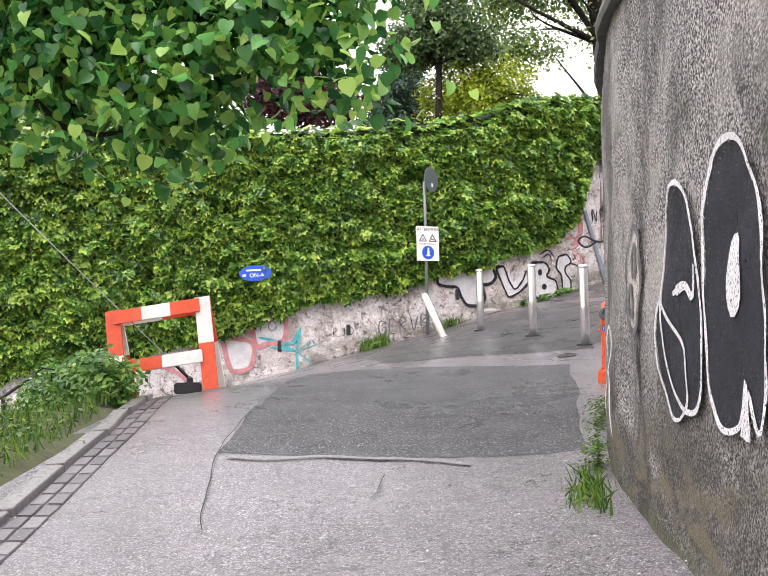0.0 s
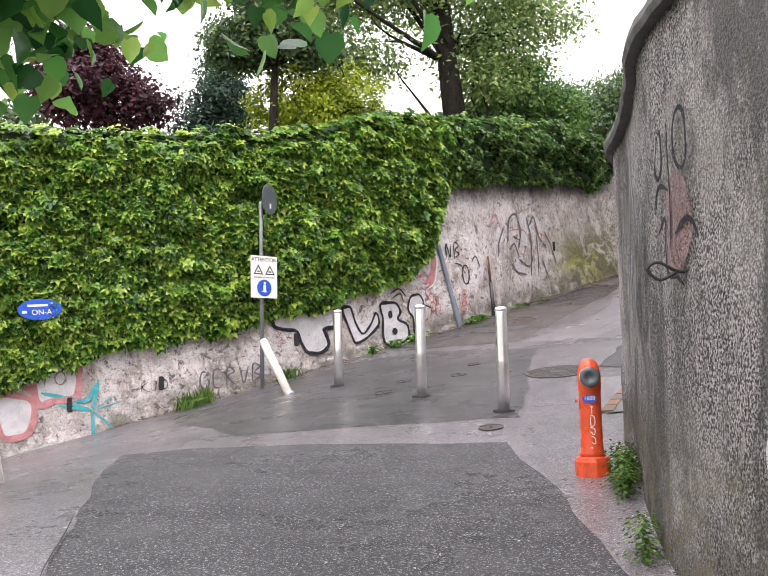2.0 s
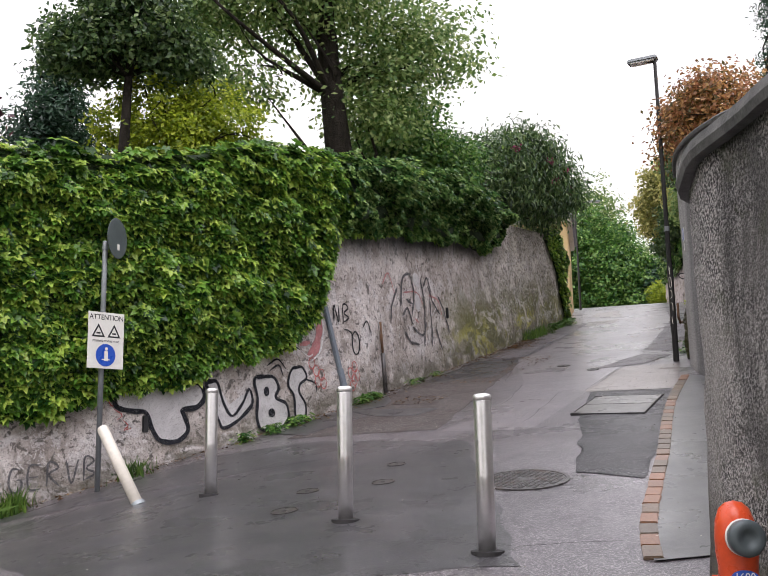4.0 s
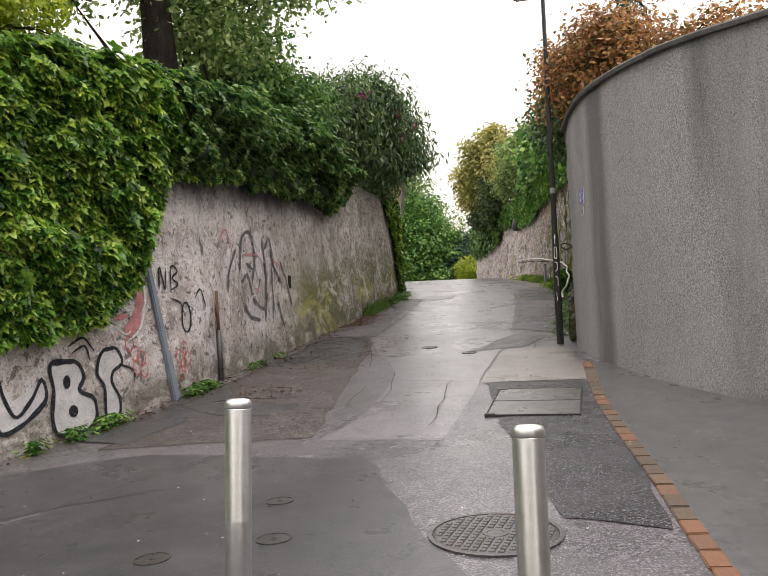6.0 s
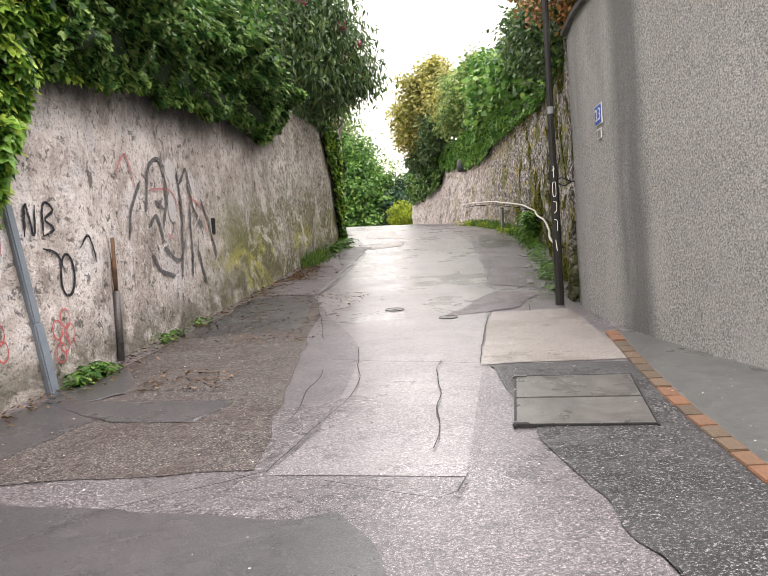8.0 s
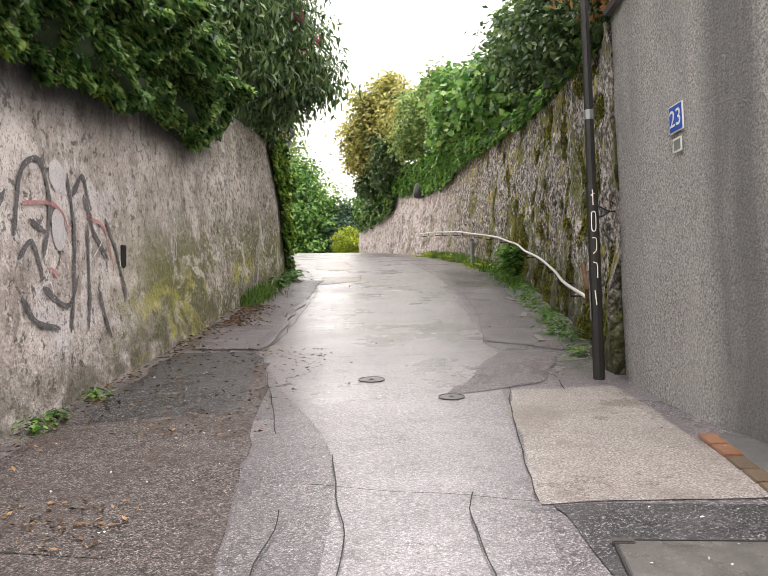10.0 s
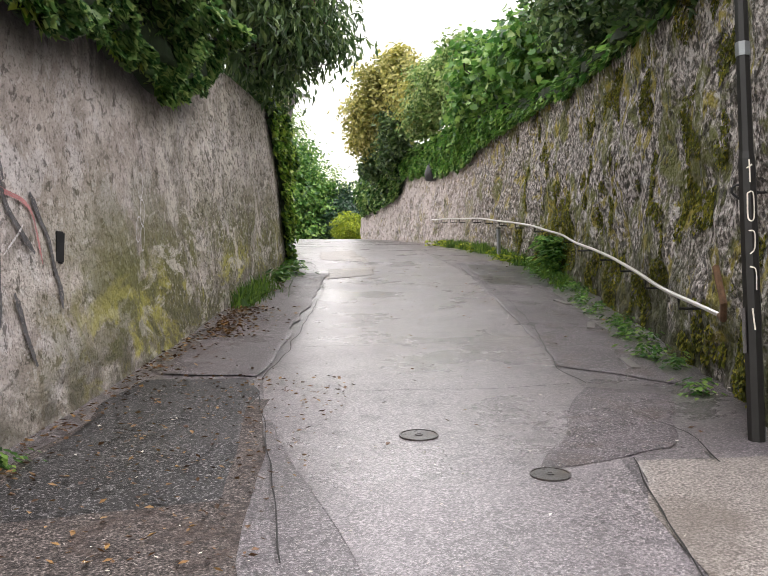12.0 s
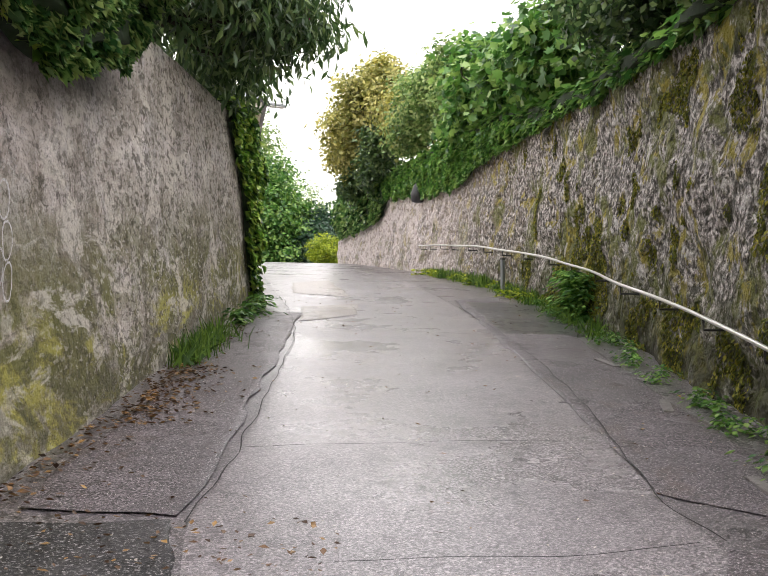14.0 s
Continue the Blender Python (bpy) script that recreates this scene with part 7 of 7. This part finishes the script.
tuft("small weeds along the pebbledash wall", along_wall(NEAR, (0.69, 6.2), (1.3, 9.0), 0.06, 14, 0.03) + [(1.05, 8.5), (1.12, 8.7), (1.17, 8.85), (1.0, 8.35), (1.2, 8.95), (1.1, 8.6)], 110, 0.09, 0.06, "grass", "weeds", "plain", 0.4, 0.032)
tuft("grass along the foot of the mossy wall", along_wall(RIGHT, (12.5, 23.7), (19.0, 33.2), 0.08, 60, 0.14), 34, 0.16, 0.1)
tuft("weeds along the foot of the mossy wall", along_wall(RIGHT, (8.3, 19.2), (15.8, 28.2), 0.1, 60, 0.12), 34, 0.05, 0.08, "green_leaf", "weeds", "plain")
tuft("yellowish weeds along the foot of the mossy wall", along_wall(RIGHT, (13.5, 24.9), (19.4, 33.8), 0.08, 40, 0.16), 26, 0.07, 0.09, "yellow_leaf", "weeds", "plain")
tuft("leafy weed clump behind the handrail", along_wall(RIGHT, (13.3, 24.6), (13.6, 25.1), 0.05, 9, 0.1), 160, 0.3, 0.14, "green_leaf", "weeds", "plain", 0.3, 0.09)


def litter(label, places, size, material, name="fallen_leaves", lift=0.03):
    n = len(places)
    pts = np.array([(x, y, float(road_height(x, y)) + lift) for x, y in places])
    me = leaf_mesh(name, pts, np.stack([rng.normal(size=n) * 0.25, rng.normal(size=n) * 0.25, np.ones(n)], 1), rng.uniform(0.6, 1.4, n) * size, "plain", M[material])
    return tagged(new(name, me), label, "litter", kind="stuff")


litter("fallen brown and orange leaves along the plaster wall", along_wall(LEFT, (-3.5, 16.3), (9.5, 26.9), 0.05, 1500, 0.16), 0.04, "fallen")
litter("fallen brown leaves on the dark patch", [(4.2 + a * 2.0 + b, 20.0 + a * 2.0 - b) for a, b in zip(rng.uniform(-0.2, 0.95, 500), rng.uniform(-0.2, 0.7, 500))], 0.035, "fallen")
litter("dead leaves in the sunken patch", [(2.55 + a * 0.5 + b * 0.45, 18.3 - a * 0.5 + b * 0.45) for a, b in zip(rng.uniform(0, 1, 110), rng.uniform(0, 1, 110))], 0.035, "fallen")
litter("orange leaf litter beside the plaster wall", along_wall(LEFT, (6.6, 23.6), (7.8, 25.0), 0.15, 500, 0.22), 0.04, "fallen")
litter("pale petals scattered on the lane", list(zip(rng.uniform(-3, 6, 1500), rng.uniform(4, 20, 1500))), 0.016, "petal", "petals", 0.026)
litter("pale petals scattered along the lane", [(4 + a * 9 + b, 17.5 + a * 10 - b) for a, b in zip(rng.uniform(-0.2, 1, 1300), rng.uniform(-1.6, 2.4, 1300))], 0.018, "petal", "petals", 0.03)
litter("dark bits of bark and leaves on the lane", [(6 + a * 8 + b, 19.5 + a * 9 - b) for a, b in zip(rng.uniform(0, 1, 220), rng.uniform(-1.6, 2.2, 220))], 0.035, "fallen", "debris", 0.03)

for x, y, h in ((11.1, 22.9, 62), (9.98, 21.62, 38), (8.72, 20.28, 51)):
    edge_stone = thing("edge_stone", "worn pale stone set in the gutter below the mossy wall", "stone", slope_pose(x, y, h, 0.0), "stones in the gutter")
    part("slab", block(0.42, 0.11, 0.05, 0.02), M["stone"], edge_stone)

# ---- moss cushions on the right wall ----
cnt = 20000
ms = rng.uniform(RIGHT.s_at(8.0, 18.9), RIGHT.s_at(15.5, 27.5), cnt * 4)
mp, mu = [], []
for s in ms:
    q0 = np.interp(s, RIGHT.s, RIGHT.base)
    top = np.interp(s, RIGHT.s, RIGHT.p[:, 2])
    z = rng.uniform(q0, top)
    if noise.noise((s * 1.3, z * 1.1, 4)) + 0.8 * noise.noise((s * 3.4, z * 3.0, 1)) > 0.36 - 0.25 * (z < q0 + 0.7):
        mp.append(tuple(RIGHT.at(s, z, 0.012)))
        nx, ny = np.interp(s, RIGHT.s, RIGHT.n[:, 0]), np.interp(s, RIGHT.s, RIGHT.n[:, 1])
        mu.append((nx + rng.normal() * 0.4, ny + rng.normal() * 0.4, 0.3 + rng.normal() * 0.4))
M["moss"] = leaf_material("moss_cushions", (0.05, 0.06, 0.01), (0.17, 0.19, 0.025), (0.42, 0.37, 0.05), 0.8, 0.2)
tagged(new("moss", leaf_mesh("moss", np.array(mp), np.array(mu), rng.uniform(0.022, 0.055, len(mp)), "plain", M["moss"], np.tile((0, 0, -1.0), (len(mp), 1)))), "green and golden moss on the old wall", "moss", kind="stuff")

# ---- small pieces: brick edging, kerb stones, gutter setts ----
def piece_row(owner, name, points, size, gap, material, lift, aside=0.0):
    """Alike pieces laid end to end along a line on the lane, sharing one mesh."""
    bm = block(size[0], size[1], size[2], 0.006)
    me = bpy.data.meshes.new(name)
    bm.to_mesh(me)
    bm.free()
    me.materials.append(material)
    p, s = curve_through(points, 0.05)
    inv = owner.matrix_world.inverted()
    d = np.gradient(p, axis=0)
    d /= np.linalg.norm(d, axis=1, keepdims=True)
    k = size[0] / 2
    while k < s[-1] - size[0] / 2:
        x, y = np.interp(k, s, p[:, 0]), np.interp(k, s, p[:, 1])
        dx, dy = np.interp(k, s, d[:, 0]), np.interp(k, s, d[:, 1])
        h = math.degrees(math.atan2(dy, dx)) + rng.normal() * 1.2
        ob = new(name, me)
        ob.parent = owner
        ob.matrix_local = slope_pose(x - dy * aside, y + dx * aside, h, lift + rng.normal() * 0.002)
        k += size[0] + gap


edging = tagged(new("brick_edging"), "row of wet orange-brown bricks edging the driveway strip", "edging", kind="structure")
piece_row(edging, "brick", EDGE, (0.225, 0.115, 0.06), 0.012, M["brick"], -0.008)
KERB = [(-2.55, 1.5), (-2.8, 3.4), (-3.06, 5.3), (-3.22, 6.43), (-3.4, 7.7), (-3.8, 9.4), (-4.2, 10.3)]
kerb = tagged(new("kerb"), "low wet stone kerb along the grass bank", "kerb", kind="structure")
piece_row(kerb, "kerb_stone", KERB, (0.95, 0.14, 0.16), 0.012, M["stone"], -0.025)
gutter = tagged(new("gutter"), "row of small wet setts beside the kerb", "gutter", kind="structure")
piece_row(gutter, "sett", KERB, (0.2, 0.1, 0.05), 0.014, M["sett"], -0.012, -0.135)
piece_row(gutter, "sett", KERB, (0.2, 0.1, 0.05), 0.014, M["sett"], -0.012, -0.25)
